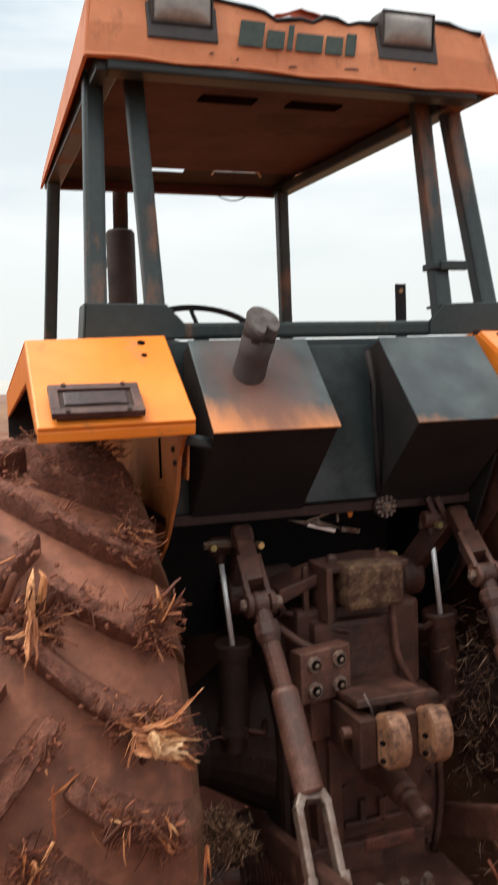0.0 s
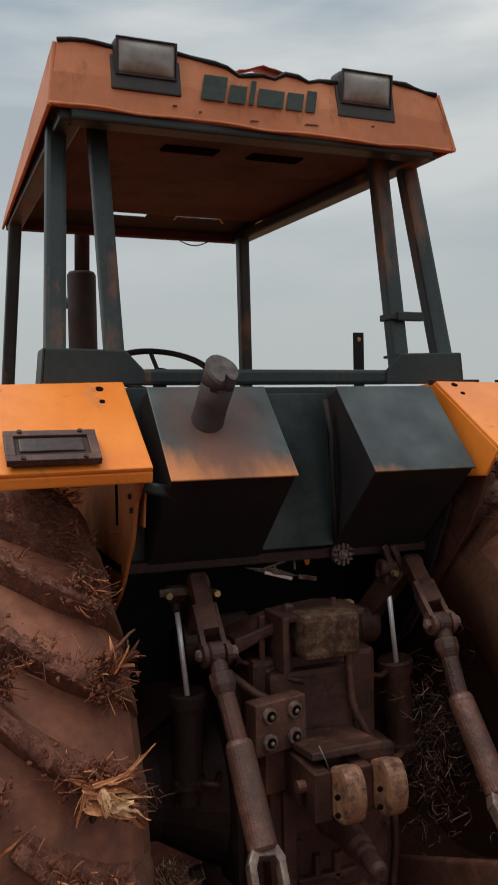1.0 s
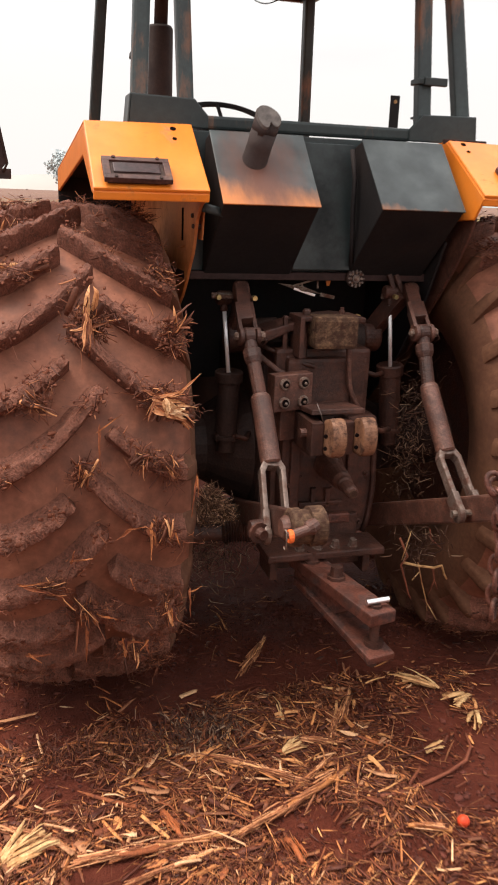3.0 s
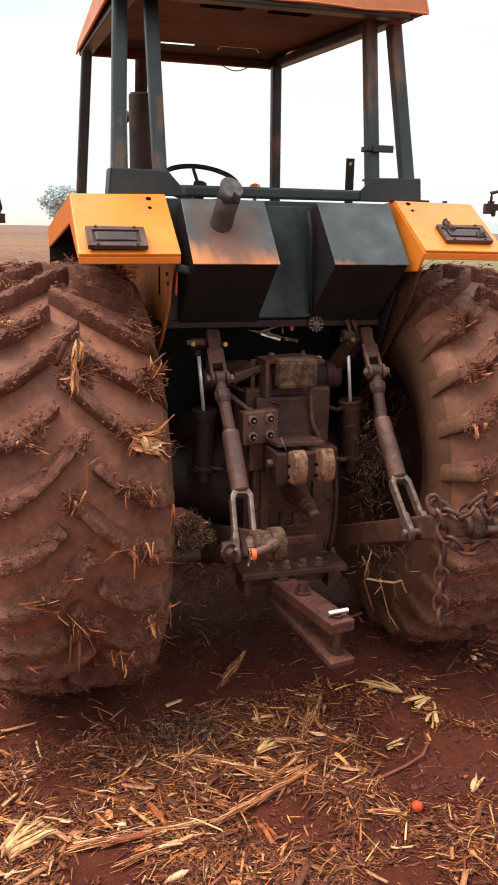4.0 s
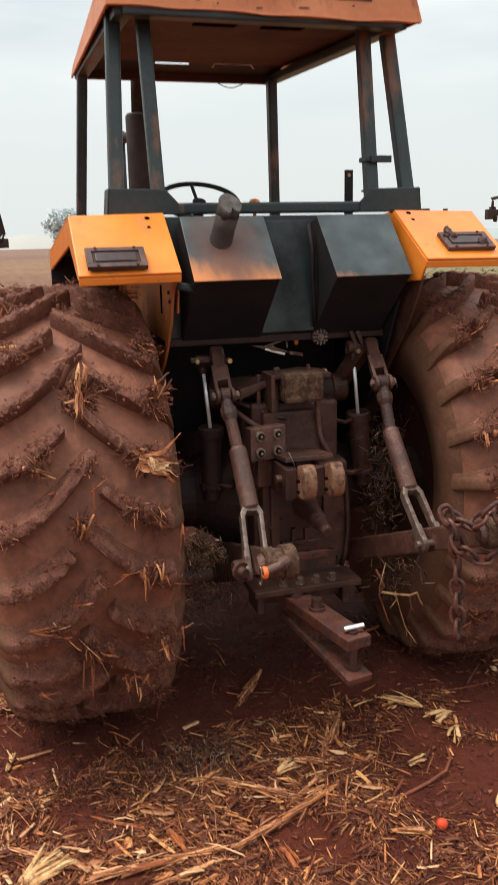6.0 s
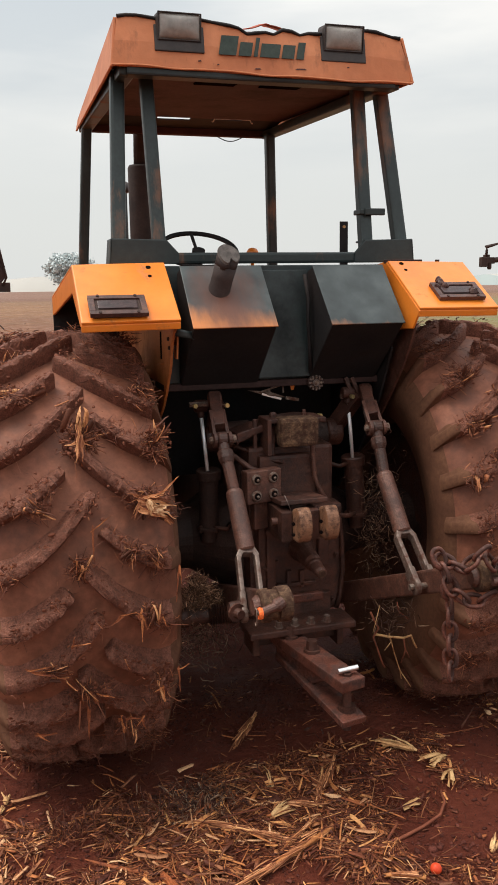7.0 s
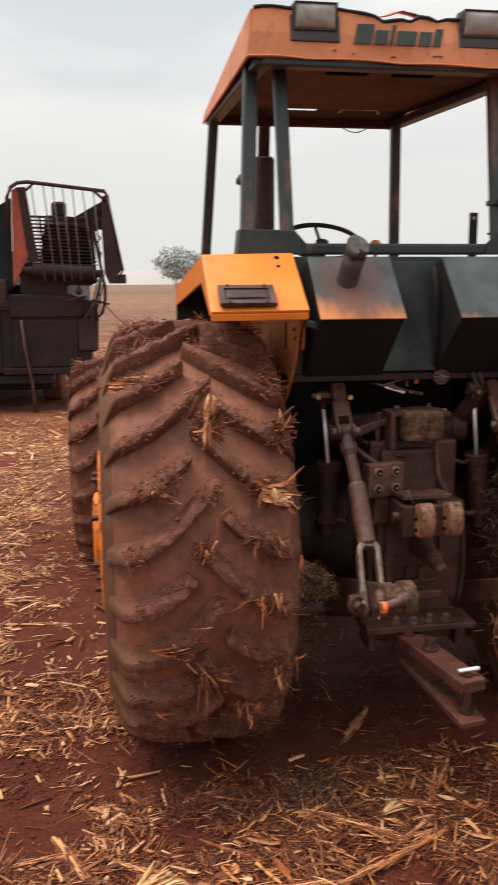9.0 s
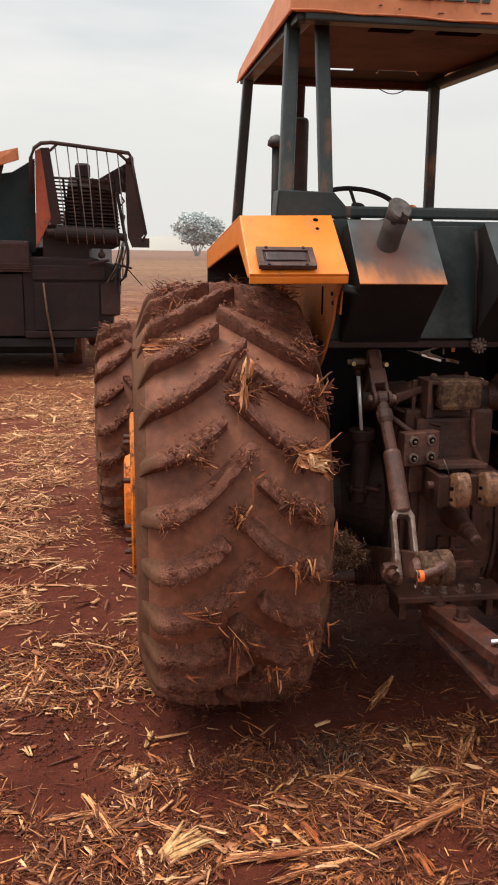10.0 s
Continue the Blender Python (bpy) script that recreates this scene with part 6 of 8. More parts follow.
# side stay between axle and left lower link
s = Shape()
s.lathe((-0.23, -0.13, 0.625), (-0.66, -0.06, 0.605), [(0, 0.030), (0.02, 0.046)] + [(0.04 + 0.012 * i, 0.046 if i % 2 else 0.036) for i in range(22)] + [(0.32, 0.034), (0.5, 0.034), (0.52, 0.045), (1, 0.045)], 20)
part("side_stay", s, M_iron, tractor, "muddy side stay with a ribbed sleeve", smooth=False)
s = Shape()
s.lathe((-0.425, -0.67, 0.857), (-0.37, -0.67, 0.857), [(0, 0.014), (0.05, 0.030), (0.3, 0.034), (0.8, 0.035), (1, 0.026)], 20)
s.lathe((-0.405, -0.70, 0.862), (-0.395, -0.735, 0.864), [(0, 0.034), (0.3, 0.034), (0.32, 0.020), (1, 0.016)], 12)
part("stay_ball", s, M_iron, tractor, "round rusty stay end", smooth=False)

# drawbar and its support
s = Shape()
s.box((-0.03, -0.30, 0.61), (0.46, 0.16, 0.028))
support = part("drawbar_support", s, M_iron, tractor, "muddy bolted drawbar support plate", bevel=0.006)
for name, c, d in (("lower_support_plate", (-0.03, -0.24, 0.545), (0.36, 0.10, 0.03)), ("support_cheek", (-0.22, -0.26, 0.55), (0.03, 0.14, 0.09)), ("support_cheek", (0.15, -0.26, 0.55), (0.03, 0.14, 0.09)), ("support_block", (-0.02, -0.06, 0.65), (0.34, 0.32, 0.11))):
    part(name, Shape().box(c, d), M_iron, support, bevel=0.006)
for x in (-0.13, -0.06, 0.01, 0.08):
    part("support_bolt", Shape().lathe((x, -0.345, 0.622), (x, -0.352, 0.655), [(0, 0.020), (0.3, 0.020), (0.32, 0.015), (1, 0.013)], 6), M_steel, support)
s = Shape()
s.bar((-0.105, -0.25, 0.565), (0.018, -0.775, 0.552), 0.105, 0.045)
drawbar = part("drawbar", s, M_rust, tractor, "rusty double-plate drawbar with a pin", bevel=0.006)
s = Shape()
s.bar((-0.085, -0.30, 0.49), (0.012, -0.80, 0.418), 0.105, 0.026)
s.bar((-0.09, -0.28, 0.525), (-0.03, -0.56, 0.50), 0.07, 0.06)
part("lower_plate", s, M_rust, drawbar, bevel=0.005)
s = Shape()
s.cyl((0.008, -0.735, 0.36), (0.008, -0.735, 0.585), 0.017, 14)
s.cyl((0.008, -0.735, 0.43), (0.008, -0.735, 0.455), 0.034, 14)
part("drawbar_pin", s, M_iron, drawbar)
s = Shape()
s.cyl((-0.024, -0.728, 0.593), (0.052, -0.733, 0.601), 0.0098, 14)
part("pin_handle", s, M_chrome, drawbar, "bright steel cross pin", smooth=False)
for x, y in ((-0.047, -0.51), (-0.085, -0.36)):
    part("drawbar_bolt", Shape().lathe((x, y, 0.58), (x, y, 0.628), [(0, 0.034), (0.25, 0.034), (0.27, 0.024), (1, 0.022)], 8), M_iron, drawbar)


# ---- chain on the link ----
def chain(points, label, group):
    """A chain of oval links along a line of points, each turned a quarter against the one before."""
    root = thing("chain", label, "chain", group=group)
    ring = []
    L, W, r = 0.070, 0.047, 0.0078
    for i in range(16):
        w = 2 * math.pi * i / 16
        ring.append((math.copysign(abs(math.cos(w)) ** 0.8, math.cos(w)) * L / 2, math.copysign(abs(math.sin(w)) ** 0.8, math.sin(w)) * W / 2, 0))
    s = Shape()
    s.tube(ring, r, 8, closed=True)
    me = s.mesh("chain_link", smooth=True)
    me.materials.append(M_rust)
    pts = [Vector(p) for p in points]
    seglen, pos, k = 0.052, 0.0, 0
    total = sum((pts[i + 1] - pts[i]).length for i in range(len(pts) - 1))
    while pos < total:
        rest, i = pos, 0
        while i < len(pts) - 2 and rest > (pts[i + 1] - pts[i]).length:
            rest -= (pts[i + 1] - pts[i]).length
            i += 1
        d = (pts[i + 1] - pts[i]).normalized()
        at = pts[i] + d * rest
        rot = d.to_track_quat("X", "Z").to_matrix().to_4x4() @ pose(0, 0, 0, 45 + 90 * (k % 2))
        shared("chain_link", me, root, Matrix.Translation(at) @ rot)
        pos += seglen
        k += 1
    return root


chain([(0.326, -0.90, 0.93), (0.330, -0.905, 0.85), (0.336, -0.905, 0.72), (0.34, -0.905, 0.60)], "rusty steel chain hanging from the lower link", "chain on the link")
chain([(0.27, -0.925, 1.06), (0.285, -0.94, 1.01), (0.305, -0.96, 0.955), (0.345, -0.975, 0.915), (0.40, -0.985, 0.91), (0.44, -0.99, 0.93)], "rusty steel chain looped round the link end", "chain on the link")
chain([(0.29, -0.93, 1.05), (0.33, -0.97, 1.03), (0.352, -1.0, 1.06), (0.39, -1.01, 1.095), (0.425, -1.01, 1.05), (0.47, -1.01, 1.07), (0.52, -1.0, 1.05)], "rusty steel chain wrapped over the link end", "chain on the link")

# small fittings under the boxes
for x, y, z in ((-0.377, 0.0, 1.51), (-0.244, -0.02, 1.509), (0.185, 0.0, 1.437), (0.33, -0.02, 1.517)):
    s = Shape()
    s.lathe((x, y + 0.03, z), (x, y - 0.012, z), [(0, 0.006), (0.5, 0.006), (0.52, 0.011), (1, 0.010)], 6)
    part("brass_nut", s, M_brass, tractor, "small bright brass nut")
s = Shape()
s.plate([(-0.12, 0.09, 1.555), (-0.02, 0.085, 1.545), (0.06, 0.08, 1.515), (-0.04, 0.09, 1.528)], 0.006)
s.box((-0.06, 0.10, 1.575), (0.11, 0.02, 0.018))
part("lever_plate", s, M_bolt, tractor, "bent bright lever plate", bevel=0.002)
for a_, b_, w_ in (((-0.053, 0.09, 1.545), (0.043, 0.09, 1.572), 0.008), ((-0.055, 0.085, 1.535), (0.034, 0.085, 1.508), 0.010), ((0.043, 0.09, 1.572), (0.046, 0.09, 1.535), 0.007), ((0.058, 0.09, 1.512), (0.118, 0.09, 1.500), 0.014), ((-0.02, 0.09, 1.55), (-0.015, 0.09, 1.53), 0.008)):
    part("lever_bar", Shape().bar(a_, b_, w_, 0.006, up=(0, 1, 0)), M_chrome if w_ == 0.010 else M_bolt, tractor, "bright worn lever bar", bevel=0.001)
for a_, b_ in (((0.333, 0.0, 1.60), (0.380, -0.005, 1.50)), ((0.308, 0.01, 1.60), (0.345, 0.005, 1.51))):
    part("linkage_bar", Shape().bar(a_, b_, 0.018, 0.018, up=(0, 1, 0)), M_iron, tractor, "thin muddy linkage bar", bevel=0.003)
part("loose_wire", Shape().tube([(-0.125, -0.42, 1.20), (-0.112, -0.43, 1.165), (-0.100, -0.425, 1.135)], 0.0018, 5), M_bar, tractor, smooth=True)
s = Shape()
s.plate([(0.075, 0.09, 1.585), (0.105, 0.09, 1.585), (0.095, 0.09, 1.545), (0.083, 0.09, 1.545)][::-1], 0.006)
part("orange_tab", s, M_orange, tractor, bevel=0.002)

# ---- mud and straw on the wheels ----


def lump_mesh(name, centres, sizes, normals, material, squash=0.68):
    """Many small uneven lumps, flattened along the given normals."""
    n = len(centres)
    g = [(a, b, c) for a in (-1, 0, 1) for b in (-1, 0, 1) for c in (-1, 0, 1) if (a, b, c) != (0, 0, 0)]
    idx = {p: i for i, p in enumerate(g)}
    quads = []
    for ax in range(3):
        for sgn in (-1, 1):
            o = [i for i in range(3) if i != ax]
            for a in (-1, 0):
                for b in (-1, 0):
                    q = []
                    for da, db in ((0, 0), (1, 0), (1, 1), (0, 1)):
                        p = [0, 0, 0]
                        p[ax], p[o[0]], p[o[1]] = sgn, a + da, b + db
                        q.append(idx[tuple(p)])
                    quads.append(q if (sgn > 0) == (ax != 1) else q[::-1])
    t = np.array(g, float)
    t /= np.linalg.norm(t, axis=1, keepdims=True)
    v = np.repeat(t[None], n, 0) * (1 + rng.uniform(-0.45, 0.45, (n, len(t), 1))) * sizes[:, None, None] * rng.uniform(0.6, 1.5, (n, 1, 3))
    v -= squash * normals[:, None, :] * (v * normals[:, None, :]).sum(2, keepdims=True)
    v += centres[:, None, :]
    q = np.array(quads)[None] + (np.arange(n) * len(t))[:, None, None]
    return arrays_mesh(name, v.reshape(-1, 3), q.reshape(-1, 4), material)


def on_lug(c, R, half, rise, count, phase, side, i, u, h=0.0, off=0.0):
    """A place on a tread bar of a wheel, and the outward way there."""
    base = R - 0.062
    a = 2 * math.pi * (i + (BAR_SHIFT if side > 0 else 0.0)) / count + phase
    short = (i + (side > 0)) % 2
    ratio, past = SHORT_BAR if short else LONG_BAR
    x = side * (half - (half + past * half / 0.302) * u)
    w = a + rise * ratio * (0.15 * u + 0.85 * u ** 1.9) / base + off
    r = base - 0.050 * (abs(x) / half) ** 2.5 + 0.064 + h
    out = np.array((0, -math.cos(w), math.sin(w)))
    return np.array(c) + np.array((x, 0, 0)) + out * r, out


def dirty_wheel(c, R, half, rise, count, phase, label, tufts, lumps, inner):
    mc, ms, mn, sb, sw = [], [], [], [], []
    for _ in range(tufts):
        side, i = int(rng.choice((-1, 1))), int(rng.integers(0, count))
        near = rng.random() < 0.62
        u = rng.uniform(0.05, 0.28) if near else rng.uniform(0.2, 1.0)
        if near and rng.random() < 0.55:
            side = inner
        p, out = on_lug(c, R, half, rise, count, phase, side, i, u, 0.0, rng.normal() * 0.018)
        for _ in range(int(rng.integers(7, 16))):
            mc.append(p + rng.normal(size=3) * np.array((0.018, 0.018, 0.018)) - out * 0.006)
            ms.append(rng.uniform(0.002, 0.0065))
            mn.append(out)
        lean = rng.normal(size=3)
        for _ in range(int(rng.integers(8, 26))):
            d = lean * 0.55 + rng.normal(size=3) * 0.9
            d -= 0.55 * np.dot(d, out) * out
            d[2] -= 0.3
            d /= np.linalg.norm(d)
            b = p + rng.normal(size=3) * 0.018 - out * 0.006
            if np.dot(d, out) < -0.15:
                d -= 1.4 * np.dot(d, out) * out
                d /= np.linalg.norm(d)
            sb.append(b)
            sw.append(d)
    for _ in range(lumps):
        side, i = int(rng.choice((-1, 1))), int(rng.integers(0, count))
        p, out = on_lug(c, R, half, rise, count, phase, side, i, rng.uniform(0.04, 1), -0.006, rng.normal() * 0.018)
        mc.append(p)
        ms.append(min(0.009, 0.0015 + rng.gamma(1.3, 0.0018)))
        mn.append(out)
    mud = new("tyre_mud", lump_mesh("tyre_mud", np.array(mc), np.array(ms), np.array(mn), M_mud))
    tagged(mud, "clotted red mud caked on " + label, "mud", kind="stuff")
    n = len(sb)
    ln = np.minimum(rng.gamma(1.7, 0.015, n) + 0.008, 0.065)
    st = new("tyre_straw", straws_mesh("tyre_straw", np.array(sb), np.array(sw), ln, rng.gamma(1.6, 0.0010, n) + 0.0006, rng.uniform(0.0006, 0.0014, n), rng.normal(size=n) * 0.09, M_straw_tyre))
    tagged(st, "dry maize straw stuck in the mud of " + label, "straw", kind="stuff")


RL = dict(R=0.920, half=0.302, rise=0.255, count=26)
dirty_wheel((-0.911, 0.25, 0.905), phase=0.163, label="a rear tyre", tufts=330, lumps=5200, inner=1, **RL)
dirty_wheel((0.915, 0.25, 0.905), phase=0.163, label="a rear tyre beside a chain", tufts=290, lumps=4200, inner=-1, **RL)
dirty_wheel((-1.31, 2.82, 0.71), 0.738, 0.19, 0.17, 20, 0.1, "a front tyre", 280, 4200, 1)


def torn_stalk(at, way, size, label, seed, broad=1.0):
    """A splintered maize stalk pressed on a wheel: broad torn strips and fine fibres that fan out from one point."""
    r = np.random.default_rng(seed)
    n = int(9 * size / 0.05) + 9
    way = np.array(way, float) / np.linalg.norm(way)
    d = way + r.normal(size=(n, 3)) * r.uniform(0.1, 0.5, (n, 1))
    d[:, 1] = -np.abs(d[:, 1]) * 0.6
    d /= np.linalg.norm(d, axis=1, keepdims=True)
    base = np.array(at) - d * size * r.uniform(0.0, 0.7, (n, 1)) + r.normal(size=(n, 3)) * size * np.array((0.22, 0.06, 0.22))
    length = r.uniform(0.35, 1.5, n) * size
    width = r.choice((0.0025, 0.006, 0.013, 0.026), n, p=(0.34, 0.28, 0.22, 0.16)) * r.uniform(0.7, 1.3, n) * broad
    # a mat of short fibres and crumbs round the splinters
    m = int(85 * size / 0.05)
    fd = r.normal(size=(m, 3)) * np.array((1, 0.35, 1))
    fd /= np.linalg.norm(fd, axis=1, keepdims=True)
    fb = np.array(at) + r.normal(size=(m, 3)) * size * np.array((0.45, 0.08, 0.32)) + np.array((0, 0.004, 0))
    mat = new("fibre_mat", straws_mesh("fibre_mat", fb, fd, r.uniform(0.010, 0.045, m), r.gamma(1.6, 0.0010, m) + 0.0007, r.uniform(0.0006, 0.0016, m), r.normal(size=m) * 0.10, M_straw_tyre))
    tagged(mat, "mat of muddy brown fibres round " + label, "straw", kind="stuff")
    crumbs = int(20 * size / 0.05)
    cc = np.array(at) + r.normal(size=(crumbs, 3)) * size * np.array((0.42, 0.06, 0.28)) + np.array((0, 0.006, 0))
    clot = new("mud_clot", lump_mesh("mud_clot", cc, r.uniform(0.002, 0.007, crumbs), np.tile(np.array((0.0, -1.0, 0.0)), (crumbs, 1)), M_mud, 0.4))
    tagged(clot, "crumbs of red mud round " + label, "mud", kind="stuff")
    me = straws_mesh("torn_stalk", base, d, length, width, r.uniform(0.001, 0.003, n), r.normal(size=n) * 0.10, M_splinter)
    return tagged(new("torn_stalk", me), label, "maize stalk", kind="stuff")


def pale_strips(at, strips, label, material=None):
    """Broad pale strips of split maize stalk: for each its foot beside the point, its way, length and width. Each is a curled, ragged sheet."""
    r = np.random.default_rng(len(label))
    s = Shape()
    for k, (foot, way, a, b) in enumerate(strips):
        way = Vector(way).normalized()
        across = way.cross(Vector((0, 1, 0))).normalized()
        out = across.cross(way)
        if out.y > 0:
            out = -out
        base = Vector(at) + Vector(foot)
        # a strip tears into two or three leaves of uneven length
        for leaf in range(3 if b > 0.014 else 1):
            share = (1.0, 0.62, 0.45)[leaf]
            shift = (leaf - 0.8) * b * 0.42 if b > 0.014 else 0.0
            turn = r.normal() * 0.14
            d = (way + across * turn).normalized()
            long, wide = a * r.uniform(0.75, 1.05), b * share * r.uniform(0.8, 1.1)
            rows = []
            for i in range(7):
                u = i / 6
                taper = (0.55 + 0.45 * math.sin(math.pi * min(1.0, u * 1.5 + 0.18))) * (1.0 if u < 0.8 else 0.55 - 0.3 * (u > 0.95))
                row = []
                for j in range(5):
                    v = j / 2 - 1
                    p = base + across * shift + d * long * (u - 0.12 + 0.06 * math.sin(v * 5 + k + leaf)) + across * wide * 0.5 * v * taper
                    p += out * (0.004 + 0.10 * long * u * (1 - u) + 0.22 * wide * v * v + 0.004 * leaf) + noise.noise_vector(p * 38 + Vector((k, leaf, 0))) * min(0.011, 0.35 * b) + noise.noise_vector(p * 110) * 0.003
                    row.append(p)
                rows.append(row)
            s.sheet(rows, 0.0016)
    me = s.mesh("torn_strips")
    me.materials.append(material or M_pale_strip)
    return tagged(new("torn_strips", me), label, "maize stalk", kind="stuff")


pale_strips((-0.668, -0.622, 1.268), (
    ((-0.045, 0, 0.010), (1.0, -0.15, -0.12), 0.105, 0.030), ((-0.040, -0.004, -0.012), (1.0, -0.25, -0.40), 0.10, 0.024), ((-0.03, -0.006, 0.022), (1.0, -0.1, 0.05), 0.085, 0.016),
    ((0.00, -0.004, -0.020), (0.9, -0.2, -0.75), 0.085, 0.018), ((0.01, 0, 0.02), (0.62, -0.3, 0.75), 0.115, 0.011), ((-0.055, 0, 0.01), (-0.25, -0.2, -0.9), 0.085, 0.009), ((-0.06, 0, 0.03), (-0.8, -0.2, 0.25), 0.06, 0.008)),
    "broad pale strips of split maize stalk on the tyre shoulder")
pale_strips((-0.652, -0.640, 1.262), (
    ((-0.035, 0, 0.012), (1.0, -0.10, -0.30), 0.060, 0.026), ((-0.030, -0.004, -0.004), (0.9, -0.35, 0.25), 0.050, 0.022), ((-0.042, -0.006, 0.016), (0.25, -0.2, -1.0), 0.050, 0.018), ((0.004, -0.006, 0.004), (1.0, -0.3, 0.10), 0.060, 0.009), ((-0.01, -0.008, -0.012), (1.0, -0.1, -0.55), 0.045, 0.016)),
    "crumpled cream husk torn open on the tyre shoulder", M_pith)
pale_strips((-0.905, -0.500, 1.475), (
    ((0, 0.004, 0), (0.06, 0.25, 0.95), 0.085, 0.018), ((0.002, -0.004, 0.012), (-0.10, -0.25, -0.95), 0.085, 0.016), ((0.012, -0.004, 0.0), (0.12, -0.3, -0.95), 0.075, 0.008), ((0.01, 0, 0), (0.95, -0.2, -0.2), 0.06, 0.009), ((-0.01, 0, 0), (-0.9, -0.2, -0.35), 0.055, 0.009), ((0.02, 0, 0.005), (0.9, -0.1, 0.35), 0.07, 0.008)),
    "pale split maize stalk standing on the tread")
pale_strips((-1.165, -0.215, 1.60), (
    ((-0.07, 0, 0.012), (1.0, -0.2, 0.02), 0.14, 0.012), ((-0.06, -0.006, -0.008), (1.0, -0.3, -0.12), 0.12, 0.015), ((-0.04, 0, 0.03), (1.0, -0.1, 0.10), 0.10, 0.008)),
    "bundle of pale split straw on the tyre edge")
# single splinters lower on the tread: place, then way across and up, length and width of each
for at, ways in (
        ((-0.950, -0.665, 1.101), ((0.9, 0.3, 0.07, 0.006), (0.1, -1.0, 0.06, 0.007), (1.0, -0.1, 0.06, 0.005))),
        ((-0.808, -0.690, 0.898), ((-0.7, -0.7, 0.06, 0.014), (0.9, 0.4, 0.06, 0.006))),
        ((-0.745, -0.690, 0.895), ((0.5, -0.8, 0.035, 0.018), (0.1, -1.0, 0.13, 0.007))),
        ((-0.671, -0.685, 0.875), ((-0.3, -0.9, 0.045, 0.008), (0.5, -0.8, 0.05, 0.006), (1.0, 0.3, 0.04, 0.006))),
        ((-0.978, -0.690, 0.810), ((0.1, 1.0, 0.05, 0.010), (0.9, 0.35, 0.07, 0.006))),
        ((-1.120, -0.670, 0.735), ((1.0, -0.25, 0.16, 0.012), (0.9, 0.35, 0.11, 0.007))),
        ((-0.915, -0.635, 0.600), ((0.6, -0.8, 0.06, 0.018), (1.0, -0.15, 0.10, 0.009), (0.9, 0.45, 0.06, 0.005))),
        ((-0.668, -0.635, 0.590), ((0.35, -0.9, 0.055, 0.017), (-0.8, -0.5, 0.05, 0.006))),
        ((-0.930, -0.600, 0.530), ((0.05, -1.0, 0.14, 0.012),)),
        ((-0.812, -0.560, 0.450), ((1.0, 0.05, 0.09, 0.013), (0.3, -0.9, 0.07, 0.009), (0.2, -1.0, 0.05, 0.012))),
        ((-0.735, -0.560, 0.440), ((0.3, -0.9, 0.06, 0.013), (-0.4, -0.9, 0.05, 0.006))),
        ((-0.890, -0.655, 1.200), ((0.1, -1.0, 0.14, 0.006), (0.6, 0.8, 0.10, 0.005))),
        ((-0.612, -0.655, 0.655), ((0.15, -1.0, 0.11, 0.007), (0.6, 0.6, 0.05, 0.004))),
        ((-0.603, -0.680, 1.040), ((-0.05, -1.0, 0.15, 0.007), (0.3, -0.9, 0.07, 0.005))),
        ((-1.110, -0.550, 0.430), ((1.0, 0.15, 0.09, 0.012), (0.8, -0.4, 0.06, 0.007)))):
    pale_strips(at, [((0.004 * k, -0.002 * k, 0.004 * k), (a, -0.15, b), 0.85 * long, wide) for k, (a, b, long, wide) in enumerate(ways)], "pale maize splinters stuck to a muddy tread bar", M_straw)
torn_stalk((-0.640, -0.61, 1.235), (0.8, -0.3, -0.6), 0.05, "pale splintered maize stalk stuck to the tyre shoulder", 2, 1.2)
torn_stalk((-0.70, -0.60, 1.29), (-0.6, -0.3, 0.3), 0.05, "brown maize fibres on the tyre shoulder", 9, 0.5)
torn_stalk((-0.70, -0.60, 1.27), (-0.4, -0.3, -0.8), 0.06, "brown maize splinters hanging from the tyre shoulder", 7, 0.8)
torn_stalk((-0.906, -0.465, 1.50), (0.1, -0.3, 0.9), 0.075, "maize stalk splinters standing up on the tread", 4)
torn_stalk((-0.900, -0.475, 1.465), (0.05, -0.3, -0.9), 0.07, "maize splinters hanging down on the tread", 5)
torn_stalk((-0.89, -0.47, 1.48), (1.0, -0.2, 0.15), 0.07, "thin maize fibres lying across the tread", 6, 0.5)
torn_stalk((-0.638, -0.475, 1.47), (0.8, -0.3, 0.5), 0.065, "two pale maize splinters on the tyre shoulder", 14, 0.8)
torn_stalk((-0.69, -0.66, 1.09), (0.3, -0.3, -0.5), 0.05, "tangle of maize straw on the tyre shoulder", 17, 0.45)
torn_stalk((-0.75, -0.65, 1.11), (-0.5, -0.3, -0.5), 0.05, "tangle of brown maize straw on the tread", 18, 0.45)
torn_stalk((-0.932, -0.665, 1.07), (0.3, -0.3, 0.7), 0.06, "thin brown maize fibres on a tread bar", 19, 0.5)
torn_stalk((-0.70, -0.685, 0.89), (-0.2, -0.3, -0.7), 0.05, "short maize splinters stuck to the tyre shoulder", 20, 0.7)
torn_stalk((-0.927, -0.645, 0.616), (0.3, -0.3, -0.8), 0.08, "maize splinters hanging low on the tread", 26, 0.6)
torn_stalk((-1.045, -0.665, 0.712), (0.9, -0.3, 0.15), 0.06, "long maize splinter lying across the tread", 27, 0.5)
torn_stalk((-0.672, -0.635, 0.594), (0.2, -0.3, -0.9), 0.06, "maize splinters hanging low on the tyre shoulder", 28, 0.6)
torn_stalk((-0.778, -0.545, 0.40), (0.1, -0.3, -0.8), 0.06, "maize straw hanging from the bottom of the tyre", 29, 0.5)
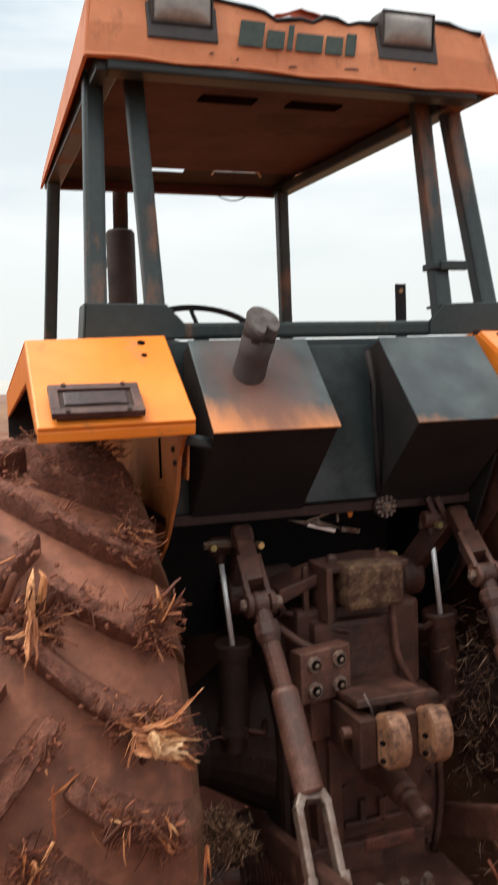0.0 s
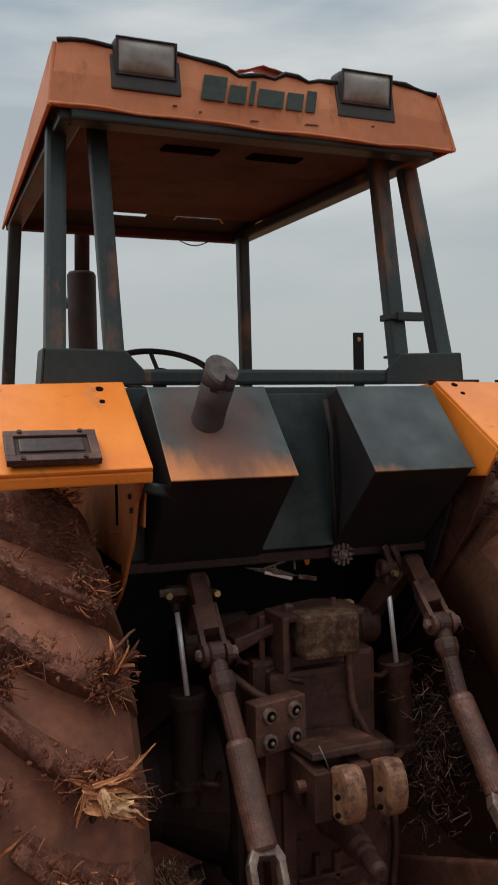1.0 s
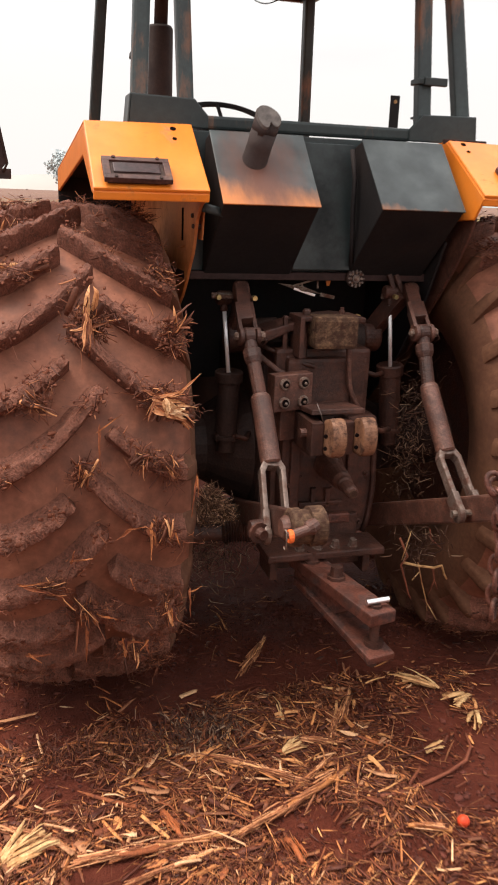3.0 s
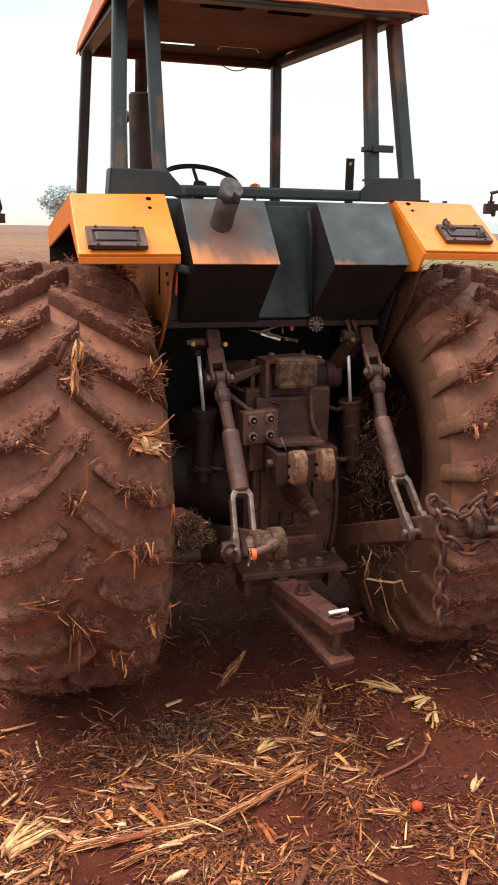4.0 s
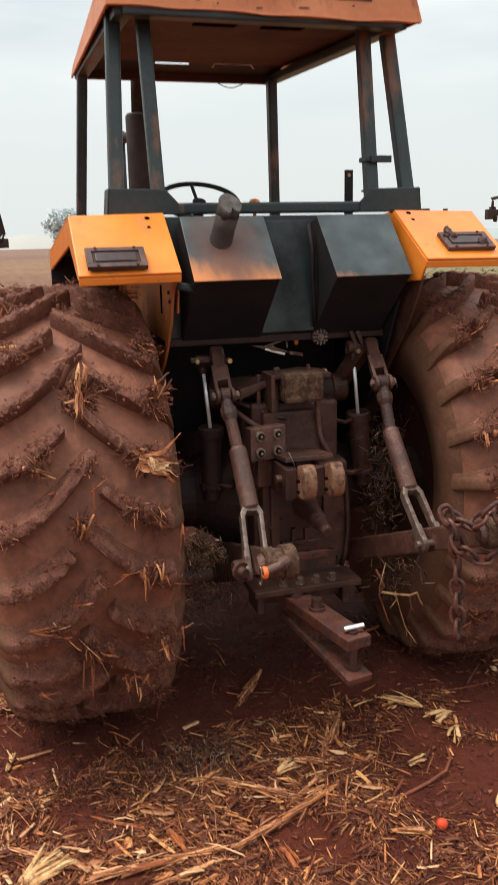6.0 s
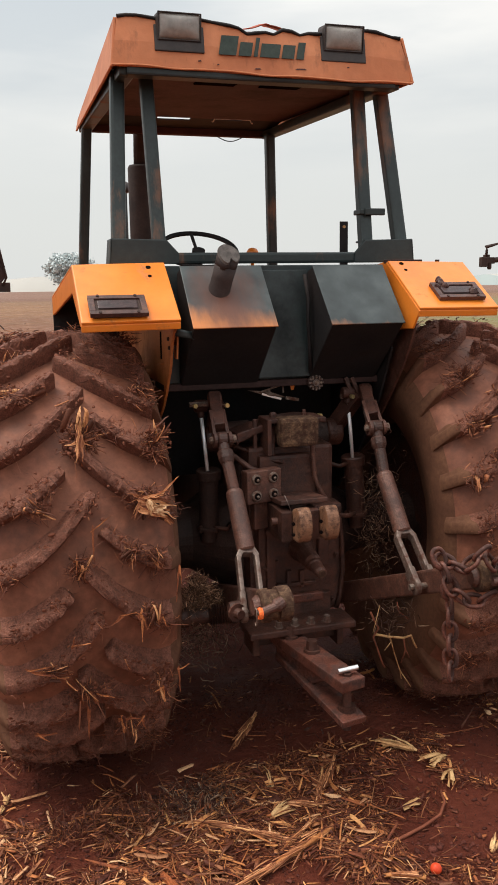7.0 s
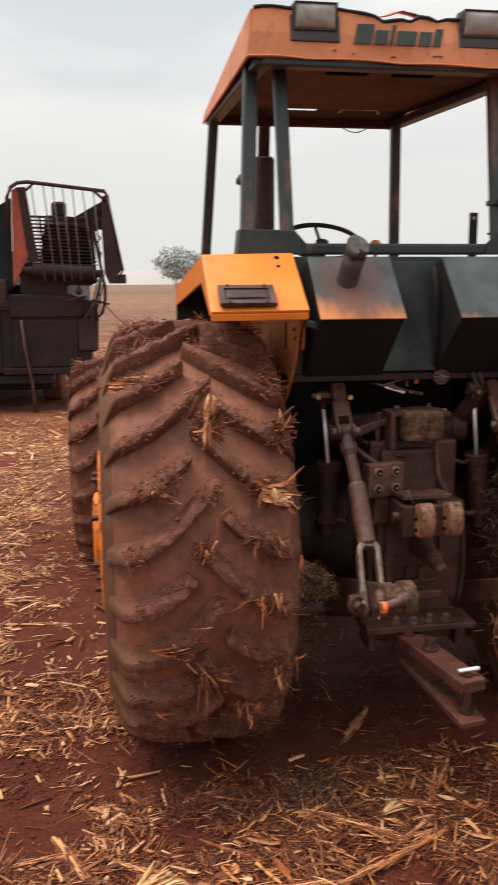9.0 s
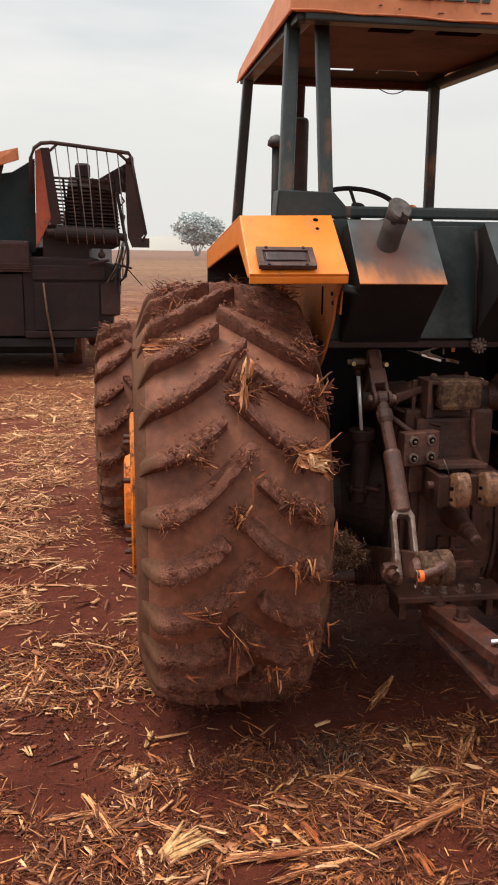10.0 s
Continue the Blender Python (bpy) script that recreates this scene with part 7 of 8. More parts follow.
torn_stalk((-1.07, -0.60, 1.267), (0.8, -0.3, -0.6), 0.06, "maize splinter hanging from a tread bar", 15, 0.9)
torn_stalk((-1.165, -0.19, 1.60), (0.95, -0.5, 0.1), 0.11, "bundle of maize straw stuck to the tyre edge", 11, 0.7)
torn_stalk((-1.12, -0.04, 1.70), (0.3, -0.4, 0.7), 0.07, "short pale maize splinters near the tyre top", 13)
torn_stalk((-0.655, -0.305, 1.63), (0.5, -0.3, -0.3), 0.045, "short brown maize splinters on a tread bar", 31, 0.6)
pale_strips((0.83, -0.43, 1.535), (((0, 0, 0.01), (0.9, -0.3, 0.25), 0.13, 0.014), ((0, 0, 0), (0.6, -0.3, -0.75), 0.15, 0.009), ((-0.02, 0, 0.02), (-0.2, -0.3, 0.9), 0.06, 0.018)), "pale split maize leaf on the other wheel")
pale_strips((0.60, -0.62, 1.245), (((0, 0, 0), (0.1, -0.2, -0.95), 0.06, 0.012), ((0.10, 0, 0.02), (0.5, -0.3, -0.8), 0.05, 0.012)), "brown torn maize leaf on a tread bar")
torn_stalk((0.715, -0.315, 1.62), (0.3, -0.4, 0.5), 0.07, "clump of maize straw on the wheel", 21, 0.5)
torn_stalk((0.700, -0.490, 1.45), (0.3, -0.5, 0.3), 0.065, "clump of brown maize straw on the wheel", 23, 0.55)
torn_stalk((0.833, -0.415, 1.535), (0.4, -0.5, -0.5), 0.075, "clump of maize straw with a long fibre on the wheel", 24, 0.5)
torn_stalk((0.742, -0.575, 1.325), (0.9, -0.5, 0.1), 0.07, "pale maize fibres lying across a tread bar", 32, 0.45)
torn_stalk((0.605, -0.61, 1.24), (0.0, -0.3, -0.8), 0.05, "brown maize husk hanging from a tread bar", 33, 0.9)
torn_stalk((0.698, -0.69, 0.965), (0.1, -0.4, 0.8), 0.08, "orange-brown maize husk stuck behind the chain", 25, 1.3)


# straw caught in the hitch and on the axle
def straw_heap(name, centre, spread, n, length, label, droop=0.0, peak=0.0, material=None):
    c = rng.normal(size=(n, 3)) * np.array(spread)
    if peak:
        # piled up to a point
        h = 1 - np.sqrt(rng.random(n))
        c = np.stack([rng.uniform(-1, 1, n) * spread[0] * (1 - h), rng.uniform(-1, 1, n) * spread[1] * (1 - h), h * peak], 1)
    c += np.array(centre)
    d = rng.normal(size=(n, 3))
    d[:, 2] -= droop
    d /= np.linalg.norm(d, axis=1, keepdims=True)
    me = straws_mesh(name, c, d, rng.uniform(0.3, 1.3, n) * length, np.minimum(rng.gamma(1.6, 0.0011, n) + 0.001, 0.006), rng.uniform(0.0008, 0.002, n), rng.normal(size=n) * 0.30, material or M_straw_dull)
    return tagged(new(name, me), label, "straw", kind="stuff")


straw_heap("caught_straw", (0.47, 0.00, 0.93), (0.050, 0.06, 0.15), 520, 0.060, "dry straw caught between housing and wheel")
straw_heap("caught_straw", (0.39, -0.30, 0.60), (0.055, 0.04, 0.05), 110, 0.060, "straw hanging below the lower link", 0.9)
straw_heap("caught_straw", (-0.40, -0.06, 0.625), (0.13, 0.07, 0.0), 1500, 0.045, "dry straw heaped to a point on the side stay", peak=0.175, material=M_heap)
straw_heap("caught_straw", (-0.42, 0.02, 0.50), (0.11, 0.10, 0.07), 800, 0.055, "dry straw hanging under the axle")
straw_heap("trodden_straw", (-0.86, -0.53, 0.028), (0.17, 0.055, 0.016), 620, 0.050, "muddy straw pushed up at the foot of the tyre", material=M_straw_tyre)
straw_heap("trodden_straw", (-0.52, -0.50, 0.022), (0.10, 0.07, 0.012), 420, 0.045, "dark straw trodden into the earth behind the tyre", material=M_straw_dull)

for pts, r, mat in (
        (((0.30, -0.30, 0.62), (0.335, -0.31, 0.545), (0.315, -0.30, 0.505), (0.335, -0.31, 0.44), (0.36, -0.30, 0.375), (0.372, -0.30, 0.355)), 0.0052, 0), (((0.325, -0.30, 0.515), (0.38, -0.32, 0.505), (0.45, -0.32, 0.49), (0.49, -0.31, 0.492), (0.510, -0.30, 0.45), (0.525, -0.30, 0.425)), 0.0062, 1),
        (((0.40, -0.28, 0.50), (0.415, -0.30, 0.42), (0.445, -0.30, 0.33), (0.452, -0.30, 0.29)), 0.0030, 1), (((0.445, -0.30, 0.33), (0.50, -0.30, 0.245)), 0.0022, 1), (((0.47, -0.28, 0.47), (0.475, -0.29, 0.42), (0.455, -0.29, 0.36)), 0.0045, 0), (((0.475, -0.29, 0.42), (0.50, -0.28, 0.375)), 0.003, 0),
        (((0.33, -0.33, 0.66), (0.31, -0.34, 0.60), (0.295, -0.34, 0.545)), 0.0022, 1), (((0.56, -0.42, 0.73), (0.575, -0.42, 0.68), (0.583, -0.42, 0.63)), 0.0022, 1), (((0.365, -0.31, 0.44), (0.395, -0.31, 0.475)), 0.0025, 1), (((0.42, -0.31, 0.655), (0.43, -0.31, 0.61), (0.47, -0.32, 0.575)), 0.003, 0)):
    s = Shape().tube(pts, [r * (1 - 0.45 * i / len(pts)) for i in range(len(pts))], 6)
    thing("hanging_root", "pale bent dry root hanging from the lower link" if mat else "brown bent dry root hanging from the lower link", "root", s, (M_root, M_husk)[mat], group="roots on the link", smooth=True)

# ---- straw on the ground ----


def lay_straw(name, n, box, length, width, label, keep, lift=0.012, material=None):
    pts = []
    while len(pts) < n:
        x, y = rng.uniform(box[0], box[1]), rng.uniform(box[2], box[3])
        if rng.random() < keep(x, y):
            pts.append((x, y, ground_height(x, y)))
    b = np.array(pts)
    b[:, 2] += rng.random(n) * lift
    # pieces lie in swaths that share a way, with strays across
    swath = np.array([9.0 * noise.noise((x * 1.5, y * 1.5, 31.0)) + 3.0 * noise.noise((x * 6.0, y * 6.0, 37.0)) for x, y, _ in pts])
    w = np.where(rng.random(n) < 0.62, swath + rng.normal(size=n) * 0.45 + 0.5, rng.uniform(0, 2 * np.pi, n))
    d = np.stack([np.cos(w), np.sin(w), rng.normal(size=n) * 0.16], 1)
    d /= np.linalg.norm(d, axis=1, keepdims=True)
    ln = rng.gamma(2.2, length / 2.2, n) + 0.008
    me = straws_mesh(name, b, d, ln, width * rng.gamma(2.0, 0.5, n) + 0.0008, rng.uniform(0.0008, 0.0025, n), rng.normal(size=n) * 0.06, material or M_straw, flat=True)
    return tagged(new(name, me), label, "straw", kind="stuff")


HEAPS = ((-0.11, -0.55), (-0.16, -0.85), (0.03, -0.88), (-0.07, -1.02), (0.06, -1.02), (0.12, -1.19), (0.21, -1.30), (0.28, -1.40), (0.35, -1.13), (-0.16, -1.29), (-0.37, -1.28), (0.59, -0.66), (0.71, -0.80), (0.33, -0.40), (0.58, -0.33),
         (-0.79, -0.66), (-0.64, -0.70), (-0.40, -0.36), (-0.29, -0.39), (-0.63, -0.88), (-0.92, -0.90), (-1.06, -0.94), (-0.76, -1.03), (-1.11, -0.51), (-0.50, -0.46), (-0.36, -0.50), (-0.60, -0.56), (-0.18, -0.42), (-0.80, -0.55), (-0.52, -1.13), (-1.15, -1.02))
BARE = ((0.20, -0.97), (0.43, -0.83), (0.54, -0.90), (0.40, -0.98), (0.04, -1.35), (-0.01, -1.18), (-0.15, -1.09), (0.34, -0.58), (0.89, -0.50), (0.01, -0.09), (-0.98, -0.60), (-1.06, -0.56), (-0.90, -0.31), (-1.06, -0.30), (-0.91, -1.06), (-0.86, -1.12), (-1.62, -0.40), (-1.54, -0.50), (-1.72, -0.28), (-1.66, -0.18), (-1.52, -0.36), (-1.60, -0.58))


def patchy(x, y):
    """How thick the straw lies near the tractor: loose heaps, bare trodden spots, and little of it under the axle."""
    k = (0.50 if -1.15 < x < 0.14 and y < -0.5 else 0.36) + 0.75 * noise.noise((x * 1.9 + 5, y * 1.9, 2.0)) + 0.6 * noise.noise((x * 6.5, y * 6.5, 7.0)) + 0.3 * noise.noise((x * 17, y * 17, 3.0))
    for hx, hy in HEAPS:
        d = (x - hx) ** 2 + (y - hy) ** 2
        if d < 0.1:
            k += 0.42 * math.exp(-d / 0.011)
    for hx, hy in BARE:
        d = (x - hx) ** 2 + (y - hy) ** 2
        if d < 0.1:
            k -= (0.75 if hx < -1.5 or hx > 0.15 else 0.48) * math.exp(-d / 0.011)
    if y > -0.26 and -1.25 < x < 0.8:
        k *= 0.18
    if x > 0.0:
        k *= max(0.50, 1.0 - 2.5 * x)
    k = 1.25 * max(0.0, k - 0.13)
    # thins out away from the tractor's rear
    k *= min(1.0, max(0.25, (x + 2.6) / 0.6), 1.0) * min(1.0, max(0.25, (1.5 - x) / 0.5)) * min(1.0, max(0.3, (y + 2.1) / 0.5))
    return min(1.0, max(0.012, k))


def rows_of_chaff(x, y):
    v = noise.noise((x * 0.5 + 2, y * 1.1, 5.0)) * 0.9 + noise.noise((x * 1.7, y * 2.6, 9.0)) * 0.7 + noise.noise((x * 6, y * 6, 1.0)) * 0.45
    bare = math.exp(-((x + 1.5) / 0.25) ** 2 - ((y - 1.0) / 0.45) ** 2) + math.exp(-((x + 1.68) / 0.16) ** 2 - ((y + 0.25) / 0.16) ** 2)
    return min(1.0, max(0.02, 0.30 + 2.4 * v - 0.8 * bare))


def paler(x, y):
    return patchy(x, y) * min(1.0, max(0.3, 0.3 + (-0.75 - x) * 1.6))


def loose_field(x, y):
    v = noise.noise((x * 0.6 + 9, y * 1.0, 15.0)) * 0.9 + noise.noise((x * 2.2, y * 2.6, 19.0)) * 0.6
    near = min(1.0, max(0.0, max(abs(x + 0.5) - 1.5, abs(y + 0.5) - 1.2) / 0.6))
    return min(1.0, max(0.04, 0.40 + 1.3 * v)) * near


lay_straw("ground_chaff", 62000, (-2.5, 1.4, -2.0, 0.7), 0.014, 0.0030, "fine brown maize chaff trodden into red earth", patchy, 0.008, M_chaff)
lay_straw("ground_flakes", 5200, (-2.4, 1.3, -1.9, 0.6), 0.034, 0.0105, "sodden brown scraps of maize leaf matted on red earth", patchy, 0.013, M_flake)
lay_straw("ground_fibres", 9000, (-2.2, 1.2, -1.8, 0.6), 0.042, 0.0011, "thin dry maize fibres matted over red earth", patchy, 0.020, M_fibre)
lay_straw("ground_straw", 7000, (-2.5, 1.4, -2.0, 0.7), 0.040, 0.0044, "chopped maize straw scattered over red earth", patchy, 0.018)
lay_straw("bleached_straw", 1500, (-2.5, 1.4, -2.0, 0.7), 0.044, 0.0048, "pale chopped maize straw on top of the chaff", paler, 0.024, M_field_straw)
lay_straw("ground_husks", 900, (-2.4, 1.3, -1.9, 0.6), 0.070, 0.0100, "torn brown maize leaves among the straw", patchy, 0.022)
lay_straw("split_stalks", 480, (-2.4, 1.3, -1.9, 0.6), 0.065, 0.0095, "pale split pieces of maize stalk among the straw", paler, 0.030, M_field_straw)
lay_straw("field_chaff", 30000, (-4.2, -1.2, -0.3, 7), 0.050, 0.006, "pale chopped straw thick over the field", rows_of_chaff, 0.012, M_field_straw)
lay_straw("field_straw", 9000, (-5.5, -1.25, 0.0, 10), 0.11, 0.009, "rows of chopped straw over the field", rows_of_chaff, 0.03, M_field_straw)
lay_straw("field_straw", 9000, (-9, 9, 6, 28), 0.16, 0.02, "straw rows in the middle of the field", rows_of_chaff, 0.03, M_field_straw)
lay_straw("loose_straw", 14000, (-7, 7, -7, 8), 0.075, 0.007, "loose chopped straw scattered over the field", loose_field, 0.02, M_field_straw)


# crumbs and clods of earth
def clods(n):
    c, z = [], []
    while len(c) < n:
        x, y = rng.uniform(-2.0, 1.1), rng.uniform(-1.6, 0.5)
        if noise.noise((x * 2.3, y * 2.3, 11.0)) + 0.5 * noise.noise((x * 8, y * 8, 4.0)) + 0.35 < rng.random():
            continue
        r = min(0.012, rng.gamma(1.1, 0.0018) + 0.001)
        c.append((x, y, ground_height(x, y) + r * 0.35))
        z.append(r)
    up = np.zeros((n, 3))
    up[:, 2] = 1
    tagged(new("earth_clods", lump_mesh("earth_clods", np.array(c), np.array(z), up, M_soil, 0.3)), "loose crumbs and clods of damp red earth", "earth", kind="stuff")


clods(14000)


# single stalks, husks and a ball
def stalk(name, a, b, r, label, lift=0.012, material=None):
    """A lying maize stalk with swollen nodes."""
    a, b = Vector((*a, 0)), Vector((*b, 0))
    L = (b - a).length
    side = Vector((-(b - a).y, (b - a).x, 0)).normalized()
    n = max(8, int(L / 0.018))
    pts, rad = [], []
    nodes = [0.22, 0.55, 0.86]
    for i in range(n + 1):
        u = i / n
        p = a.lerp(b, u) + side * 0.025 * L * math.sin(math.pi * u * 1.3)
        p.z = ground_height(p.x, p.y) + r + lift * (0.4 + 0.6 * math.sin(math.pi * u))
        pts.append(p)
        rad.append(r * (1.0 - 0.25 * u) * (1.0 + 0.20 * max(0, 1 - min(abs(u - t) for t in nodes) * L / 0.012)))
    base = pts[0].copy()
    s = Shape().tube([p - base for p in pts], [q_ * 0.74 * (1 + 0.10 * math.sin(i * 2.7 + L * 40)) for i, q_ in enumerate(rad)], 7)
    ob = thing(name, label, "maize stalk", s, material or M_stalk, group="stalks on the ground", at=base, smooth=True)
    m = int(64 * L / 0.3) + 12
    g = np.random.default_rng(int(L * 1e4))
    along = np.array((b - a).normalized())
    starts = np.array([tuple(pts[int(v)] - base) for v in g.integers(0, max(1, n - 3), m)]) + g.normal(size=(m, 3)) * r * np.array((0.62, 0.62, 0.5))
    ways = along + g.normal(size=(m, 3)) * 0.05
    ways /= np.linalg.norm(ways, axis=1, keepdims=True)
    fib = new("split_fibre", straws_mesh("split_fibre", starts, ways, g.uniform(0.2, 0.6, m) * min(L, 0.25), g.uniform(0.002, 0.007, m), g.uniform(0.001, 0.003, m), g.normal(size=m) * 0.04, M_pale_strip if material is None else M_red_stalk))
    fib.parent = ob
    tagged(fib, "splintered pale and brown fibres", kind="stuff")
    return ob


for k, (a, b, r) in enumerate((
        ((-0.084, -0.815), (-0.52, -1.02), 0.013), ((-0.50, -1.0), (-0.98, -1.02), 0.010), ((-0.60, -0.60), (-0.40, -0.72), 0.007), ((-0.47, -0.68), (-0.25, -0.846), 0.008),
        ((-0.732, -0.87), (-0.693, -1.0), 0.013), ((-0.39, -1.065), (-0.373, -1.175), 0.013), ((0.04, -0.40), (-0.06, -0.60), 0.007), ((-0.10, 0.10), (-0.26, -0.12), 0.009),
        ((0.0, -1.10), (0.122, -1.155), 0.010), ((-0.24, -0.58), (-0.06, -0.66), 0.006), ((-0.30, -0.87), (-0.12, -0.75), 0.006), ((0.12, -0.34), (-0.02, -0.55), 0.008),
        ((-0.58, -1.06), (-0.86, -1.13), 0.006), ((-1.28, -0.78), (-1.05, -0.95), 0.007), ((-1.5, -0.6), (-1.38, -0.85), 0.009), ((-1.62, -0.75), (-1.42, -0.72), 0.007))):
    if k in (4, 5):
        stalk("maize_stalk", a, b, r, "short red-brown maize stalk stub lying on the earth", material=M_red_stalk)
    else:
        stalk("maize_stalk", a, b, r, "dry tan maize stalk lying on the earth" if r > 0.008 else "thin dry maize stalk lying on the earth")


def broken_stalks(n):
    """Short split pieces of stalk strewn over the ground, as things of their own on a few shared meshes."""
    kinds = []
    for v in range(6):
        L, r = (0.06, 0.09, 0.12, 0.075, 0.15, 0.05)[v], (0.005, 0.006, 0.005, 0.008, 0.004, 0.006)[v]
        s = Shape()
        pts = [(L * (i / 6 - 0.5), 0.003 * L / 0.1 * math.sin(i * 0.7 + v), 0.0) for i in range(7)]
        s.tube(pts, [r * (1 + 0.3 * (i in (1, 5))) * (0.9 if i in (0, 6) else 1) * 0.75 for i in range(7)], 6)
        me = s.mesh("stalk_piece", smooth=True)
        me.materials.append(M_stalk)
        kinds.append(me)
    made = 0
    while made < n:
        x, y = rng.uniform(-1.9, 0.75), rng.uniform(-1.5, 0.35)
        if rng.random() > patchy(x, y):
            continue
        ob = new("stalk_piece", kinds[int(rng.integers(0, 6))])
        ob.matrix_basis = pose(x, y, ground_height(x, y) + rng.uniform(0.008, 0.022), rng.uniform(-180, 180), rng.normal() * 9, rng.uniform(0, 360)) @ Matrix.Diagonal((rng.uniform(0.7, 1.4), rng.uniform(0.6, 1.3), rng.uniform(0.3, 0.7), 1))
        tagged(ob, "short broken piece of dry maize stalk on the earth", "maize stalk", group="broken stalks on the ground")
        made += 1


broken_stalks(130)
s = Shape()
vine = [(0.423, -0.716), (0.40, -0.79), (0.34, -0.86), (0.25, -0.90), (0.14, -0.925), (0.05, -0.945), (-0.03, -0.955)]
s.tube([(x, y, ground_height(x, y) + 0.012 + 0.01 * math.sin(i)) for i, (x, y) in enumerate(vine)], [0.004, 0.0055, 0.006, 0.006, 0.007, 0.008, 0.009], 8)
thing("bent_root", "thin reddish bent root lying on the earth", "root", s, M_root, smooth=True)
bz = ground_height(0.172, -1.135)
s = Shape()
s.lathe((0, 0, 0), (0, 0, 0.039), [(0.0, 0.004), (0.06, 0.010), (0.2, 0.0165), (0.4, 0.0198), (0.6, 0.0195), (0.8, 0.0155), (0.94, 0.0085), (1, 0.004)], 22)
thing("red_ball", "small smooth bright red ball on the earth", "ball", s, M_ball, at=(0.172, -1.135, bz), smooth=True)


def husk(at, turn, size, blades, label, seed):
    """A dry husk torn into flat bent strips that fan out from the butt."""
    r = np.random.default_rng(seed)
    root = thing("maize_husk", label, "maize husk", group="husks on the ground", at=(at[0], at[1], ground_height(*at)))
    for k in range(blades):
        w = radians(turn) + (k - (blades - 1) / 2) * min(0.16, 0.8 / blades) + r.normal() * 0.12
        d = np.array([[math.cos(w), math.sin(w), r.uniform(0.02, 0.22)]])
        d /= np.linalg.norm(d)
        foot = np.array([[r.normal() * size * 0.07, r.normal() * size * 0.07, 0.008 + 0.003 * k % 0.012]])
        n = 3
        ways = d + r.normal(size=(n, 3)) * np.array((0.07, 0.07, 0.03))
        ways /= np.linalg.norm(ways, axis=1, keepdims=True)
        me = straws_mesh("blade", foot + r.normal(size=(n, 3)) * size * np.array((0.03, 0.03, 0.008)), ways, size * r.uniform(0.4, 1.2, n), size * r.uniform(0.05, 0.17, n), np.full(n, 0.0018), r.uniform(0.02, 0.12, n), M_husk, flat=True)
        blade = new("blade", me)
        blade.parent = root
    return root


husk((-1.21, -0.97), 30, 0.14, 13, "pale fanned maize husk on the earth", 1)
husk((-1.315, -0.52), 85, 0.07, 3, "small pale maize husk on the earth", 2)
husk((0.45, -0.42), 140, 0.14, 5, "pale torn maize husk on the earth", 3)
husk((0.55, -0.50), 200, 0.13, 5, "pale torn maize husk on the earth", 4)
husk((0.53, -0.60), 240, 0.11, 4, "pale torn maize husk on the earth", 5)
husk((0.43, -1.09), 30, 0.08, 3, "curled dry maize leaf on the earth", 6)
husk((0.235, -0.765), 10, 0.075, 4, "short pale maize husk on the earth", 7)
husk((-0.22, -0.47), 70, 0.10, 3, "dry maize husk on the earth", 8)
husk((-0.27, -0.66), 20, 0.09, 4, "pale maize husk on the earth", 9)

husk((-1.24, -0.27), 100, 0.055, 4, "small bleached maize husk on the earth", 10)
husk((-1.27, -0.33), 70, 0.045, 3, "small bleached maize husk on the earth", 11)
husk((-1.71, -0.35), 120, 0.05, 3, "small bleached maize husk on the earth", 12)

# ---- combine harvester ----
combine = thing("combine_harvester", "sooty dark red combine harvester parked on the field", "combine harvester", at=(-2.6, 10.0, 0))


def cpart(name, shape, material, label="", **how):
    return part(name, shape, material, combine, label, **how)


s = Shape()
s.plate([(-2.6, 0.9, 0.55), (1.05, 0.9, 0.62), (1.05, 0.8, 1.68), (0.70, 0.75, 1.70), (0.70, 0.7, 1.96), (-2.6, 0.6, 2.05)], 4.0)
cpart("hull", s, M_combine, "dark dirty sheet-metal hull", bevel=0.03)
s = Shape()
s.box((-1.45, 2.0, 2.45), (1.9, 3.2, 0.9))
cpart("grain_tank", s, M_black, "black sooty tank body", bevel=0.05)
s = Shape()
s.plate([(-2.6, 0.30, 2.0), (-0.10, 0.22, 1.9), (-0.06, 0.22, 3.28), (-0.40, 0.24, 3.08), (-0.84, 0.30, 3.02), (-2.6, 0.4, 2.95)], 0.05)
cpart("tank_side", s, M_tank, "dusty dark green sloping tank side", bevel=0.012)
s = Shape()
s.plate([(-0.065, 0.02, 1.95), (0.175, -0.02, 2.40), (0.055, -0.02, 3.41), (-0.03, 0.02, 3.37)], 0.035)
cpart("red_panel", s, M_red, "faded red side panel of the straw hood", bevel=0.012)
s = Shape()
s.plate([(0.177, -0.021, 2.30), (0.325, 0.08, 2.33), (0.18, 0.08, 3.43), (0.058, -0.021, 3.41)], 0.03)
cpart("brown_panel", s, M_ledge, "rusty brown panel beside the red one", bevel=0.01)
s = Shape()
s.tube([(-0.10, 0.0, 2.75), (-0.085, -0.05, 3.26), (-0.03, -0.05, 3.40), (0.07, -0.05, 3.47), (0.22, -0.05, 3.485), (0.75, -0.05, 3.43), (1.35, -0.05, 3.365), (1.39, -0.05, 3.29), (1.40, 0.0, 3.05)], 0.030, 8)
s.tube([(0.19, -0.05, 3.36), (0.30, -0.05, 3.46)], 0.02, 7)
s.tube([(1.20, -0.05, 3.36), (1.36, -0.05, 3.22)], 0.022, 7)
cpart("guard_rail", s, M_ledge, "bent tube guard rail", smooth=True)
